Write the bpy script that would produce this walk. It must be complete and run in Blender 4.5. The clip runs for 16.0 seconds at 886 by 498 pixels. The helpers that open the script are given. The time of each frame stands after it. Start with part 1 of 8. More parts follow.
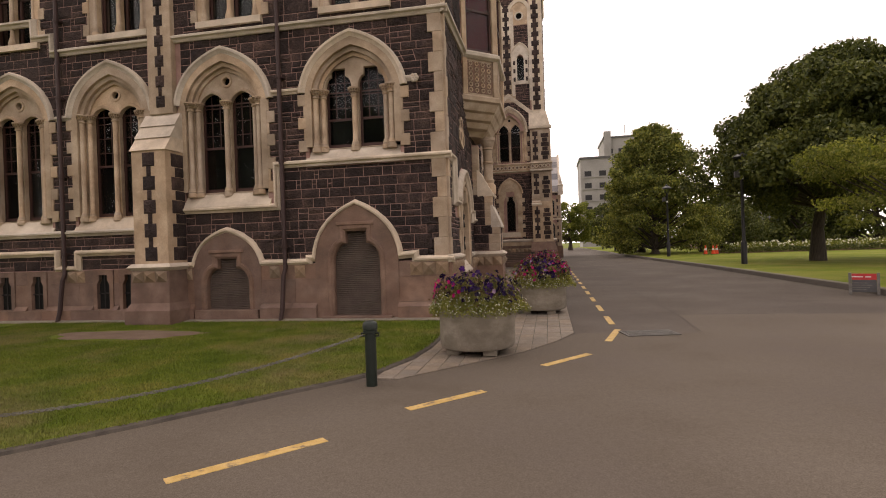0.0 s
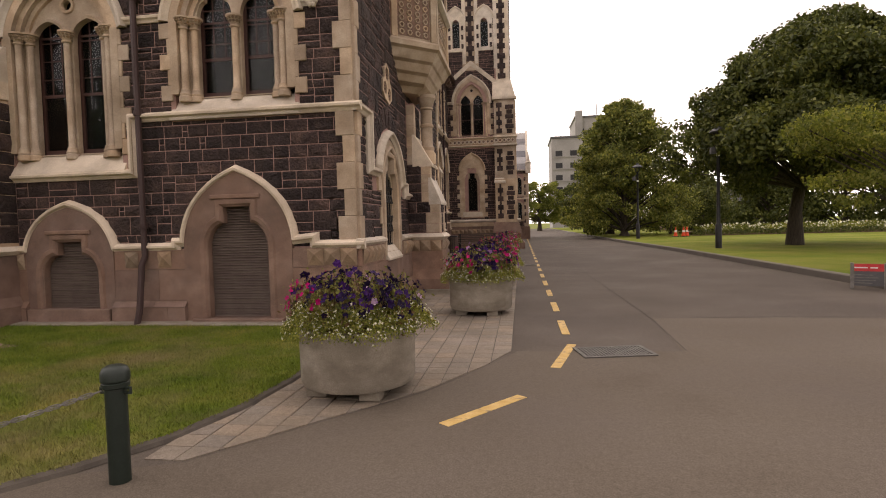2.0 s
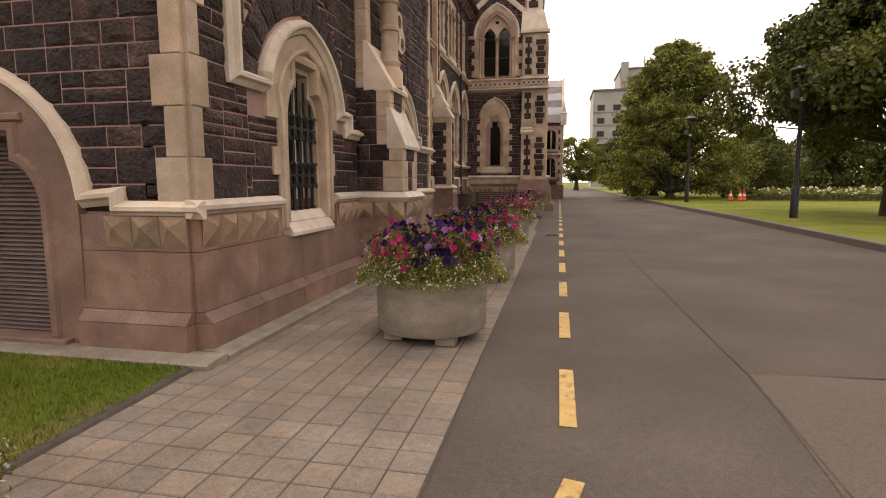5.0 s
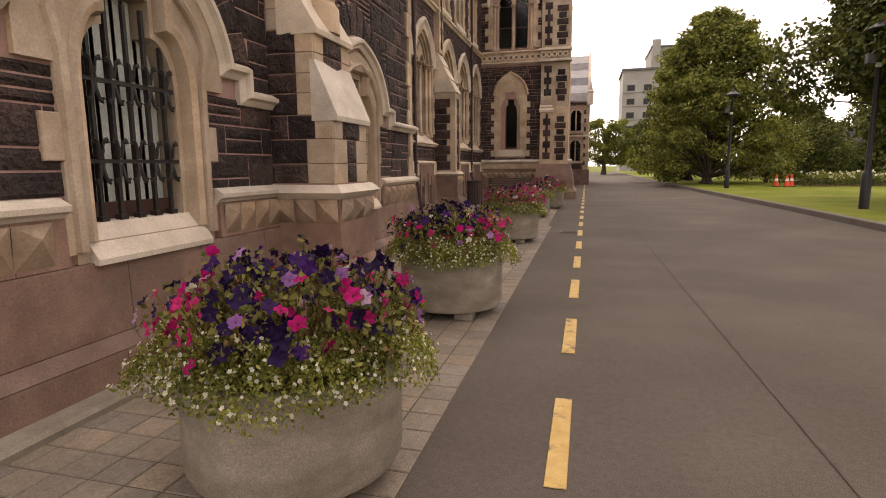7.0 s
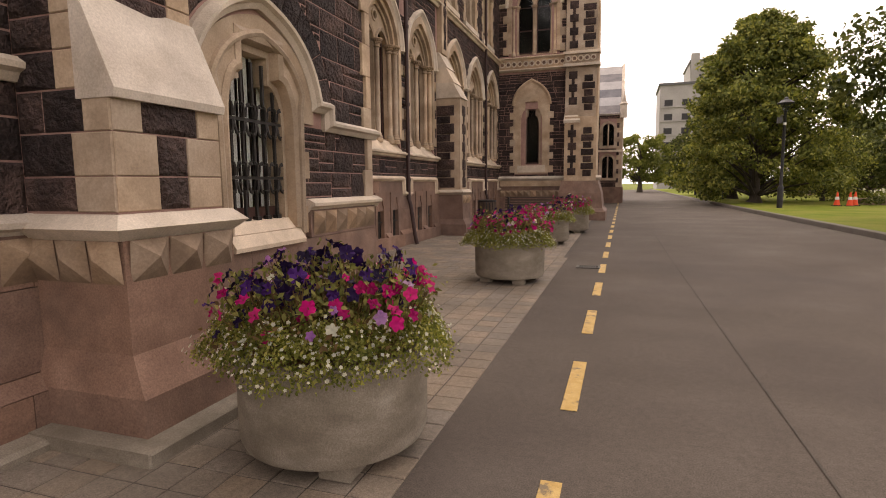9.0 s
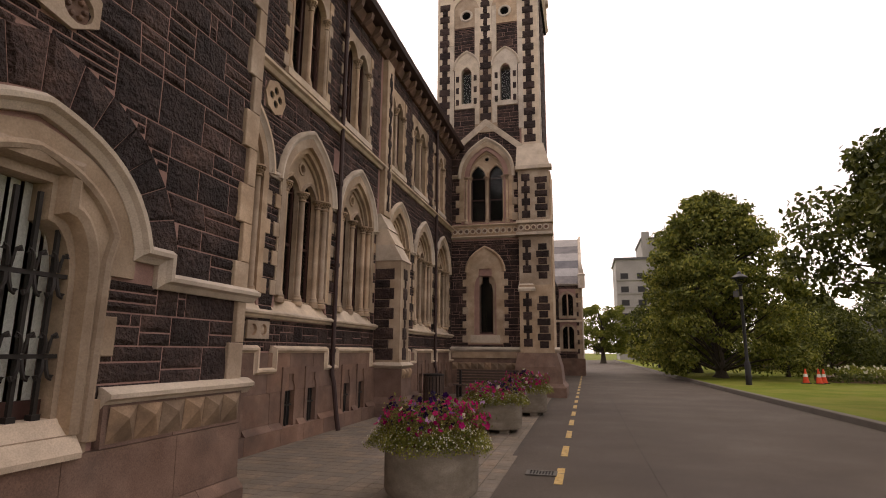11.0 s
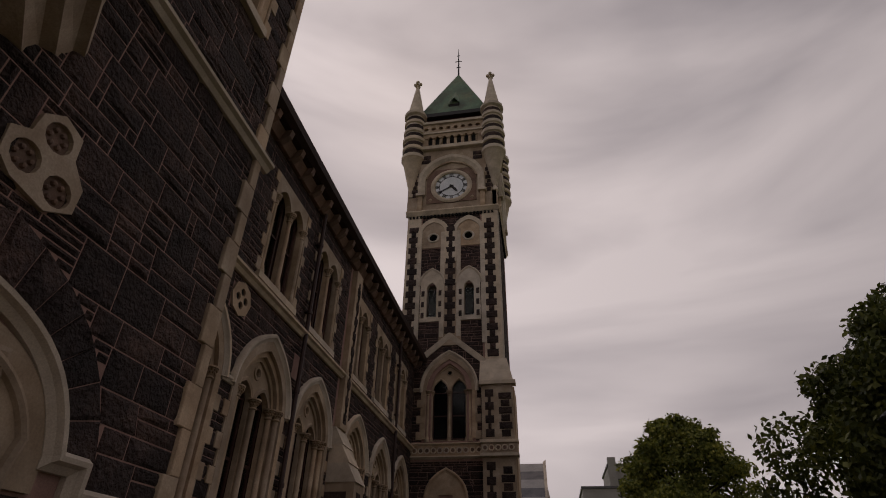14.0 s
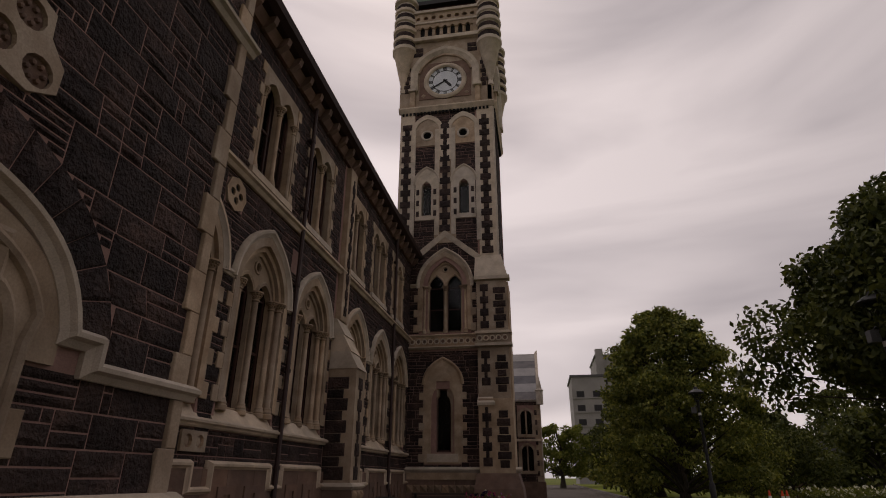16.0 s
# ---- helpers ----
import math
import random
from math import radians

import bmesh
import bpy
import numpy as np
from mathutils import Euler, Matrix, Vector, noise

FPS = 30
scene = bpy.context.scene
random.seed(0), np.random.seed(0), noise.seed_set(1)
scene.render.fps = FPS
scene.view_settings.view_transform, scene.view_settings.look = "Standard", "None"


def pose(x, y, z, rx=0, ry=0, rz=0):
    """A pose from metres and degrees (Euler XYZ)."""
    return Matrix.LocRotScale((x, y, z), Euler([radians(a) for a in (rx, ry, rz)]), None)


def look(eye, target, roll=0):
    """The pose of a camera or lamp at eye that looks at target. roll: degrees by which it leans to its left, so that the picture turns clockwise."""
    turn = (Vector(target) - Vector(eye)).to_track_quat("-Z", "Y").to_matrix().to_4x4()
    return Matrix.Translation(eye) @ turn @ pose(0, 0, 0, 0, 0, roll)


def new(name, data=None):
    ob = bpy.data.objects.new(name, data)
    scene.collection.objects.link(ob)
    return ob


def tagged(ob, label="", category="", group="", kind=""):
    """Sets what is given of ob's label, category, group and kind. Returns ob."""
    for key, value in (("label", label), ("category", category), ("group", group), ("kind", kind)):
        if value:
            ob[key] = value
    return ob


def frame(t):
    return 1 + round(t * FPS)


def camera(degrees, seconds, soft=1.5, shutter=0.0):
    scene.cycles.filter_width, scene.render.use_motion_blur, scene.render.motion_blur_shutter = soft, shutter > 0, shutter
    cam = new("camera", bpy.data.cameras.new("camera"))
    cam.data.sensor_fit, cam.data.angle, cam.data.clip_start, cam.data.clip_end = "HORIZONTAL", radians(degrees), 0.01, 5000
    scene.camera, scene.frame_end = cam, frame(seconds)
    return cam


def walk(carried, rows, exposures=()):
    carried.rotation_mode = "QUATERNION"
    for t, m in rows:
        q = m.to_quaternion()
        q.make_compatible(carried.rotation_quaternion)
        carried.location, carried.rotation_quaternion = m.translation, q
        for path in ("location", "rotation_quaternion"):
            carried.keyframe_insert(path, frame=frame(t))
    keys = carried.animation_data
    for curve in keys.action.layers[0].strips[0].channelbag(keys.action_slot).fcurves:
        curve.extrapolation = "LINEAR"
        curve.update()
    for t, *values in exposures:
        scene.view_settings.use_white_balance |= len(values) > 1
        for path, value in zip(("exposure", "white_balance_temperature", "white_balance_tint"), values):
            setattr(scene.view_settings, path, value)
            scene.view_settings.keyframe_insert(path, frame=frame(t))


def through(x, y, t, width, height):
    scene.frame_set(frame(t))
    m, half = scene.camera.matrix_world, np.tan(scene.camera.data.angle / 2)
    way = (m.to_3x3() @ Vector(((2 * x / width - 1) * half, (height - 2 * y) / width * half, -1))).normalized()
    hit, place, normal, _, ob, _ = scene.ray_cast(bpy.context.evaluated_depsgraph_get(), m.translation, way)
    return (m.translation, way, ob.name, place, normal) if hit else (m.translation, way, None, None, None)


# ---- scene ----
cam = camera(78.24, 16.0, soft=1.0)
ROWS = [
    (0.0, 0.116, -0.030, 1.529, 11.02, -0.28, 1.91),
    (0.5, 0.255, 0.666, 1.533, 9.34, -0.53, 1.80),
    (1.0, 0.402, 1.376, 1.533, 7.94, -1.20, 1.91),
    (1.5, 0.517, 2.072, 1.537, 7.65, -2.01, 1.61),
    (2.0, 0.619, 2.768, 1.538, 8.13, -2.52, 1.48),
    (2.5, 0.663, 3.451, 1.568, 10.46, -2.94, 0.53),
    (3.0, 0.798, 4.189, 1.566, 11.64, -3.44, 0.63),
    (3.5, 0.884, 4.899, 1.571, 11.98, -4.49, 0.46),
    (4.0, 1.033, 5.597, 1.575, 11.94, -5.03, 0.54),
    (4.2, 1.063, 5.883, 1.544, 11.86, -5.46, 0.34),
    (6.3, 1.187, 8.782, 1.501, 12.80, -8.48, -0.56),
    (6.5, 1.220, 9.062, 1.526, 13.57, -8.51, -0.38),
    (7.0, 1.301, 9.793, 1.543, 14.62, -8.64, 0.40),
    (7.5, 1.313, 10.457, 1.529, 16.49, -7.89, 0.42),
    (8.0, 1.419, 11.182, 1.527, 17.60, -7.43, 0.60),
    (8.2, 1.416, 11.470, 1.495, 18.17, -7.31, 0.58),
    (10.3, 1.686, 14.221, 1.617, 17.72, -0.36, -0.16),
    (10.5, 1.641, 14.382, 1.638, 16.94, 2.88, -0.42),
    (11.0, 1.621, 14.641, 1.657, 14.57, 10.60, -0.52),
    (11.5, 1.572, 14.878, 1.662, 13.03, 17.63, 0.31),
    (12.0, 1.515, 14.911, 1.699, 12.04, 22.16, 0.61),
    (12.5, 1.494, 14.885, 1.722, 11.60, 26.63, 0.74),
    (13.0, 1.475, 14.863, 1.704, 10.97, 30.94, 0.32),
    (13.5, 1.463, 14.876, 1.676, 10.45, 32.72, -0.39),
    (14.0, 1.466, 14.888, 1.657, 10.01, 32.94, -1.04),
    (14.5, 1.464, 14.894, 1.626, 10.16, 32.54, -0.75),
    (15.0, 1.460, 14.896, 1.600, 10.12, 30.96, -0.64),
    (15.5, 1.449, 14.905, 1.555, 9.96, 28.87, -0.34),
    (16.0, 1.436, 14.939, 1.498, 9.80, 22.69, -0.19),
]
EXPOSURES = [(0.0, 0.21, 7150, 16), (2.0, 0.35, 7150, 16), (4.2, 0.54, 7200, 16), (6.3, 0.62, 7300, 16), (8.2, 0.67, 7300, 16), (10.3, 0.53, 7300, 18), (11.0, 0.02, 7200, 18),
             (11.5, -0.53, 7000, 18), (12.0, -0.98, 6900, 18), (12.5, -1.29, 6900, 18), (13.0, -1.58, 6800, 18), (13.5, -1.73, 6800, 18), (14.5, -1.81, 6800, 18),
             (15.3, -1.71, 6800, 18), (16.0, -1.51, 6800, 18)]
walk(cam, [(t, pose(x, y, z, 90 + pitch, roll, yaw)) for t, x, y, z, yaw, pitch, roll in ROWS], EXPOSURES)

# ---- light: a bright overcast sky with a very soft sun ----
world = bpy.data.worlds.new("sky")
scene.world = world
world.use_nodes = True
SUN_ELEV, SUN_ROT = radians(48), radians(-15)


def build_sky():
    nt = world.node_tree
    nt.nodes.clear()
    out = nt.nodes.new("ShaderNodeOutputWorld")
    bg = nt.nodes.new("ShaderNodeBackground")
    sky = nt.nodes.new("ShaderNodeTexSky")
    sky.sky_type = "NISHITA"
    sky.sun_disc = False
    sky.sun_elevation, sky.sun_rotation = SUN_ELEV, SUN_ROT
    sky.air_density, sky.dust_density = 1.0, 3.0
    skys = nt.nodes.new("ShaderNodeVectorMath")
    skys.operation = "SCALE"
    skys.inputs["Scale"].default_value = 0.08
    nt.links.new(sky.outputs[0], skys.inputs[0])
    tc = nt.nodes.new("ShaderNodeTexCoord")
    mp = nt.nodes.new("ShaderNodeMapping")
    mp.inputs["Rotation"].default_value = (0.25, 0.0, 0.5)
    mp.inputs["Scale"].default_value = (0.8, 1.6, 4.5)
    nt.links.new(tc.outputs["Generated"], mp.inputs[0])
    n1 = nt.nodes.new("ShaderNodeTexNoise")
    n1.inputs["Scale"].default_value = 1.3
    n1.inputs["Detail"].default_value = 5
    n1.inputs["Roughness"].default_value = 0.45
    n1.inputs["Distortion"].default_value = 0.5
    nt.links.new(mp.outputs[0], n1.inputs[0])
    ramp = nt.nodes.new("ShaderNodeValToRGB")
    e = ramp.color_ramp.elements
    e[0].position, e[0].color = 0.34, (0.62, 0.585, 0.605, 1)
    e[1].position, e[1].color = 0.62, (1.12, 1.05, 1.04, 1)
    nt.links.new(n1.outputs[0], ramp.inputs[0])
    mix = nt.nodes.new("ShaderNodeMix")
    mix.data_type = "RGBA"
    mix.inputs[0].default_value = 0.94
    nt.links.new(skys.outputs[0], mix.inputs[6])
    nt.links.new(ramp.outputs[0], mix.inputs[7])
    # the cloud is thinner, and so brighter, towards the sun in the north
    sep = nt.nodes.new("ShaderNodeSeparateXYZ")
    nt.links.new(tc.outputs["Generated"], sep.inputs[0])
    mr = nt.nodes.new("ShaderNodeMapRange")
    for i, val in enumerate((-0.8, 0.8, 1.35, 2.05)):
        mr.inputs[i + 1].default_value = val
    nt.links.new(sep.outputs["Y"], mr.inputs[0])
    nt.links.new(mix.outputs[2], bg.inputs[0])
    mx = nt.nodes.new("ShaderNodeMapRange")
    for i, val in enumerate((-0.8, 0.8, 1.14, 0.72)):
        mx.inputs[i + 1].default_value = val
    nt.links.new(sep.outputs["X"], mx.inputs[0])
    both = nt.nodes.new("ShaderNodeMath")
    both.operation = "MULTIPLY"
    nt.links.new(mr.outputs[0], both.inputs[0])
    nt.links.new(mx.outputs[0], both.inputs[1])
    nt.links.new(both.outputs[0], bg.inputs[1])
    nt.links.new(bg.outputs[0], out.inputs[0])


build_sky()
sun = new("sun", bpy.data.lights.new("sun", "SUN"))
sun.data.energy, sun.data.angle, sun.data.color = 0.7, radians(40), (1.0, 0.95, 0.88)
sun.matrix_world = look((-20, 85, 75), (0, 10, 0))

# ---- materials ----


def material(name, rough=0.8, metal=0.0):
    m = bpy.data.materials.new(name)
    m.use_nodes = True
    b = m.node_tree.nodes["Principled BSDF"]
    b.inputs["Roughness"].default_value, b.inputs["Metallic"].default_value = rough, metal
    return m, m.node_tree, b


def node(nt, kind, **kw):
    n = nt.nodes.new(kind)
    for k, val in kw.items():
        n.inputs[k].default_value = val
    return n


def noise_tex(nt, scale, detail=4.0, rough=0.55, source="Object", stretch=None):
    tc = nt.nodes.new("ShaderNodeTexCoord")
    if source == "World":
        src = nt.nodes.new("ShaderNodeNewGeometry").outputs["Position"]
    else:
        src = tc.outputs[source]
    if stretch:
        mp = nt.nodes.new("ShaderNodeMapping")
        mp.inputs["Scale"].default_value = stretch
        nt.links.new(src, mp.inputs[0])
        src = mp.outputs[0]
    n = node(nt, "ShaderNodeTexNoise", Scale=scale, Detail=detail, Roughness=rough)
    nt.links.new(src, n.inputs[0])
    return n.outputs[0]


def ramp_of(nt, fac, stops):
    r = nt.nodes.new("ShaderNodeValToRGB")
    while len(r.color_ramp.elements) < len(stops):
        r.color_ramp.elements.new(0.5)
    for e, (p, c) in zip(r.color_ramp.elements, stops):
        e.position, e.color = p, (*c, 1)
    nt.links.new(fac, r.inputs[0])
    return r.outputs[0]


def mixed(nt, a, b, fac, mode="MIX"):
    m = nt.nodes.new("ShaderNodeMix")
    m.data_type, m.blend_type = "RGBA", mode
    for sock, val in ((6, a), (7, b), (0, fac)):
        if isinstance(val, (int, float)):
            m.inputs[sock].default_value = val
        elif isinstance(val, tuple):
            m.inputs[sock].default_value = (*val, 1)
        else:
            nt.links.new(val, m.inputs[sock])
    return m.outputs[2]


def bump_of(nt, bsdf, height, strength, dist):
    b = node(nt, "ShaderNodeBump", Strength=strength, Distance=dist)
    nt.links.new(height, b.inputs["Height"])
    nt.links.new(b.outputs[0], bsdf.inputs["Normal"])


def random_value(nt):
    """One random value for each piece, whether joined or an object of its own."""
    oi = nt.nodes.new("ShaderNodeObjectInfo").outputs["Random"]
    isl = nt.nodes.new("ShaderNodeNewGeometry").outputs["Random Per Island"]
    add = nt.nodes.new("ShaderNodeMath")
    add.operation = "ADD"
    nt.links.new(oi, add.inputs[0])
    nt.links.new(isl, add.inputs[1])
    fr = nt.nodes.new("ShaderNodeMath")
    fr.operation = "FRACT"
    nt.links.new(add.outputs[0], fr.inputs[0])
    return fr.outputs[0]


def surface(name, stops, scale=6.0, fine=60.0, rough=0.85, bump=0.3, dist=0.01, per_piece=0.0, stain=None, stain_scale=0.7,
            stain_amount=0.5, metal=0.0, stretch=None, stain_edges=(0.45, 0.7), spec=0.35, grain=(0.84, 1.12), mottle=0.0):
    """Two scales of variation, relief, stains with their own shape, and a shade for each piece."""
    m, nt, b = material(name, rough, metal)
    b.inputs["Specular IOR Level"].default_value = spec
    col = ramp_of(nt, noise_tex(nt, scale, 5, source="World", stretch=stretch), stops)
    f = noise_tex(nt, fine, 3, 0.6, source="World")
    col = mixed(nt, col, ramp_of(nt, f, [(0.3, (grain[0],) * 3), (0.7, (grain[1],) * 3)]), 1.0, "MULTIPLY")
    if mottle:
        col = mixed(nt, col, ramp_of(nt, noise_tex(nt, 22, 4, 0.75, source="World"), [(0.34, (1 - mottle,) * 3), (0.66, (1 + mottle,) * 3)]), 1.0, "MULTIPLY")
    if per_piece:
        r = random_value(nt)
        lo, hi = 1 - per_piece, 1 + per_piece
        col = mixed(nt, col, ramp_of(nt, r, [(0, (lo, lo, lo * 1.04)), (0.6, (1, 0.97, 0.95)), (1, (hi * 1.05, hi * 0.97, hi * 0.9))]), 1.0, "MULTIPLY")
    if stain:
        s = noise_tex(nt, stain_scale, 6, 0.65, source="World")
        fac = ramp_of(nt, s, [(stain_edges[0], (0, 0, 0)), (stain_edges[1], (stain_amount,) * 3)])
        col = mixed(nt, col, stain, fac)
    nt.links.new(col, b.inputs["Base Color"])
    mixh = mixed(nt, noise_tex(nt, scale * 3, 4, source="World"), f, 0.5)
    bump_of(nt, b, mixh, bump, dist)
    return m


M_BASALT = surface("basalt", [(0.3, (0.023, 0.0155, 0.0152)), (0.5, (0.046, 0.0305, 0.029)), (0.72, (0.096, 0.063, 0.055))], 2.7, 26, 0.85, 1.0, 0.15, grain=(0.6, 1.35),
                   per_piece=0.45, stain=(0.1, 0.066, 0.05), stain_scale=0.9, stain_amount=0.35)
M_MORTAR = surface("mortar", [(0.3, (0.27, 0.165, 0.14)), (0.7, (0.38, 0.24, 0.205))], 4, 90, 0.95, 0.3, 0.005)
M_CREAM = surface("limestone", [(0.3, (0.34, 0.255, 0.175)), (0.5, (0.44, 0.345, 0.25)), (0.72, (0.55, 0.455, 0.345))], 2.2, 55, 0.85, 0.35, 0.01,
                  per_piece=0.13, stain=(0.16, 0.118, 0.08), stain_scale=0.9, stain_amount=0.65)
M_BAND = surface("weathered_band_stone", [(0.3, (0.2, 0.14, 0.092)), (0.5, (0.29, 0.21, 0.14)), (0.72, (0.4, 0.31, 0.22))], 3.0, 55, 0.88, 0.4, 0.012,
                 per_piece=0.16, stain=(0.1, 0.072, 0.052), stain_scale=1.6, stain_amount=0.75)
M_PALE = surface("pale_stone", [(0.3, (0.5, 0.43, 0.34)), (0.7, (0.68, 0.605, 0.5))], 2.5, 80, 0.85, 0.25, 0.008, per_piece=0.06,
                 stain=(0.22, 0.185, 0.15), stain_scale=1.3, stain_amount=0.5)
M_PLINTH = surface("plinth_stone", [(0.3, (0.16, 0.1, 0.075)), (0.55, (0.215, 0.14, 0.107)), (0.75, (0.27, 0.185, 0.147))], 2.6, 85, 0.85, 0.3, 0.01,
                   per_piece=0.12, stain=(0.09, 0.066, 0.054), stain_scale=1.1, stain_amount=0.75, grain=(0.72, 1.2))
M_ASPHALT = surface("asphalt", [(0.3, (0.082, 0.0675, 0.055)), (0.55, (0.102, 0.085, 0.070)), (0.75, (0.124, 0.105, 0.088))], 0.55, 120, 0.85, 0.5, 0.005, grain=(0.6, 1.36), mottle=0.13,
                    stain=(0.064, 0.053, 0.048), stain_scale=0.25, stain_amount=0.6, spec=0.1)
M_ASPHALT_OLD = surface("old_asphalt", [(0.3, (0.103, 0.084, 0.065)), (0.7, (0.138, 0.115, 0.091))], 0.8, 130, 0.9, 0.4, 0.004, grain=(0.66, 1.3), mottle=0.08,
                        stain=(0.072, 0.058, 0.052), stain_scale=0.4, stain_amount=0.5, spec=0.1)
M_PAVER = surface("paver", [(0.3, (0.172, 0.143, 0.11)), (0.7, (0.246, 0.211, 0.168))], 1.6, 130, 0.9, 0.3, 0.004, per_piece=0.12, grain=(0.65, 1.3), mottle=0.14,
                  stain=(0.10, 0.085, 0.068), stain_scale=0.9, stain_amount=0.5)
M_DIRT = surface("joint_dirt", [(0.3, (0.05, 0.042, 0.034)), (0.7, (0.09, 0.075, 0.06))], 6, 120, 0.95, 0.4, 0.01)
M_CONCRETE = surface("concrete", [(0.3, (0.18, 0.153, 0.117)), (0.55, (0.255, 0.222, 0.175)), (0.75, (0.33, 0.295, 0.243))], 3.2, 120, 0.88, 0.3, 0.006, grain=(0.7, 1.2),
                     stain=(0.13, 0.108, 0.08), stain_scale=2.6, stain_amount=0.7, stretch=(1, 1, 2.5))
M_KERB = surface("kerb_stone", [(0.3, (0.11, 0.094, 0.08)), (0.7, (0.17, 0.15, 0.13))], 1.5, 90, 0.9, 0.4, 0.01, stain=(0.07, 0.062, 0.05), stain_scale=1.5)
M_LAWN = surface("lawn", [(0.3, (0.075, 0.115, 0.012)), (0.5, (0.12, 0.155, 0.02)), (0.72, (0.19, 0.18, 0.04))], 1.2, 110, 0.95, 0.9, 0.04,
                 stain=(0.22, 0.165, 0.085), stain_scale=0.42, stain_amount=0.8, stain_edges=(0.50, 0.68), spec=0.08)
M_PARK = surface("park_lawn", [(0.3, (0.11, 0.145, 0.018)), (0.5, (0.15, 0.18, 0.026)), (0.72, (0.2, 0.205, 0.04))], 0.5, 60, 0.95, 0.6, 0.03,
                 stain=(0.22, 0.18, 0.07), stain_scale=0.25, stain_amount=0.4, spec=0.05)
M_GRASS = surface("grass_blade", [(0.3, (0.08, 0.125, 0.013)), (0.5, (0.125, 0.165, 0.021)), (0.72, (0.2, 0.19, 0.045))], 1.2, 40, 0.7, 0.1, 0.01, per_piece=0.35,
                  stain=(0.25, 0.19, 0.10), stain_scale=0.42, stain_amount=0.75, stain_edges=(0.50, 0.68), spec=0.15)
M_EARTH = surface("bare_earth", [(0.3, (0.13, 0.085, 0.06)), (0.7, (0.2, 0.14, 0.10))], 3, 90, 0.95, 0.5, 0.02)
M_YELLOW = surface("road_paint", [(0.3, (0.42, 0.265, 0.07)), (0.7, (0.55, 0.38, 0.15))], 9, 140, 0.75, 0.4, 0.004,
                   stain=(0.13, 0.105, 0.08), stain_scale=7.0, stain_amount=0.85, stain_edges=(0.56, 0.64))
M_IRON = surface("painted_iron", [(0.3, (0.010, 0.016, 0.012)), (0.7, (0.018, 0.026, 0.02))], 5, 60, 0.42, 0.15, 0.003)
M_DARKIRON = surface("wrought_iron", [(0.3, (0.014, 0.012, 0.011)), (0.7, (0.028, 0.023, 0.02))], 8, 90, 0.6, 0.2, 0.003)
M_STEEL = surface("galvanised_steel", [(0.3, (0.13, 0.12, 0.11)), (0.7, (0.22, 0.205, 0.19))], 9, 120, 0.6, 0.2, 0.002, metal=0.3)
M_GRATE = surface("worn_grating", [(0.3, (0.075, 0.068, 0.06)), (0.7, (0.13, 0.12, 0.105))], 9, 120, 0.7, 0.2, 0.002, metal=0.2)
M_PIPE = surface("pipe_paint", [(0.3, (0.034, 0.017, 0.015)), (0.7, (0.052, 0.028, 0.025))], 3, 60, 0.6, 0.15, 0.003)
M_SASH = surface("sash_paint", [(0.3, (0.05, 0.022, 0.018)), (0.7, (0.075, 0.035, 0.028))], 4, 60, 0.5, 0.1, 0.002)
M_SHUTTER = surface("shutter", [(0.3, (0.105, 0.076, 0.064)), (0.7, (0.155, 0.118, 0.10))], 4, 60, 0.6, 0.1, 0.002)
M_CURTAIN = surface("blind", [(0.3, (0.68, 0.66, 0.62)), (0.7, (0.8, 0.78, 0.75))], 3, 40, 0.9, 0.1, 0.002, stretch=(1, 5, 0.2))
# near-black colour that paints the shade of interiors, piercings and pits
M_PAINTED_DARK = surface("dark_room", [(0.3, (0.006, 0.0055, 0.0055)), (0.7, (0.015, 0.0135, 0.0125))], 1.0, 9, 0.9, 0.0, 0.001)
M_SLATE = surface("slate", [(0.3, (0.10, 0.10, 0.11)), (0.7, (0.18, 0.175, 0.18))], 1.5, 20, 0.7, 0.3, 0.01, per_piece=0.15)
M_SLATE_PALE = surface("pale_slate", [(0.3, (0.27, 0.27, 0.27)), (0.7, (0.36, 0.355, 0.35))], 1.5, 20, 0.7, 0.3, 0.01, per_piece=0.1)
M_COPPER = surface("copper_roof", [(0.3, (0.035, 0.075, 0.045)), (0.5, (0.09, 0.17, 0.10)), (0.75, (0.16, 0.18, 0.09))], 1.1, 14, 0.6, 0.2, 0.01,
                   stain=(0.06, 0.055, 0.035), stain_scale=0.9, stain_amount=0.8, stretch=(1, 1, 0.4))
M_CREST = surface("iron_cresting", [(0.3, (0.05, 0.018, 0.02)), (0.7, (0.09, 0.03, 0.032))], 3, 30, 0.6, 0.1, 0.003)
M_CLOCK = surface("clock_dial", [(0.3, (0.62, 0.66, 0.70)), (0.7, (0.74, 0.77, 0.80))], 3, 30, 0.5, 0.05, 0.002)
M_BLACK = surface("black_paint", [(0.3, (0.012, 0.012, 0.013)), (0.7, (0.022, 0.021, 0.022))], 5, 50, 0.45, 0.1, 0.002)
M_WOOD = surface("bench_timber", [(0.3, (0.055, 0.038, 0.03)), (0.7, (0.10, 0.07, 0.055))], 6, 60, 0.75, 0.2, 0.004, stretch=(0.3, 4, 4))
M_BARK = surface("bark", [(0.3, (0.03, 0.024, 0.018)), (0.7, (0.075, 0.06, 0.046))], 7, 40, 0.95, 0.9, 0.03, stretch=(3, 3, 0.5))
M_SIGNRED = surface("sign_red", [(0.3, (0.46, 0.03, 0.035)), (0.7, (0.55, 0.05, 0.05))], 4, 40, 0.5, 0.05, 0.002)
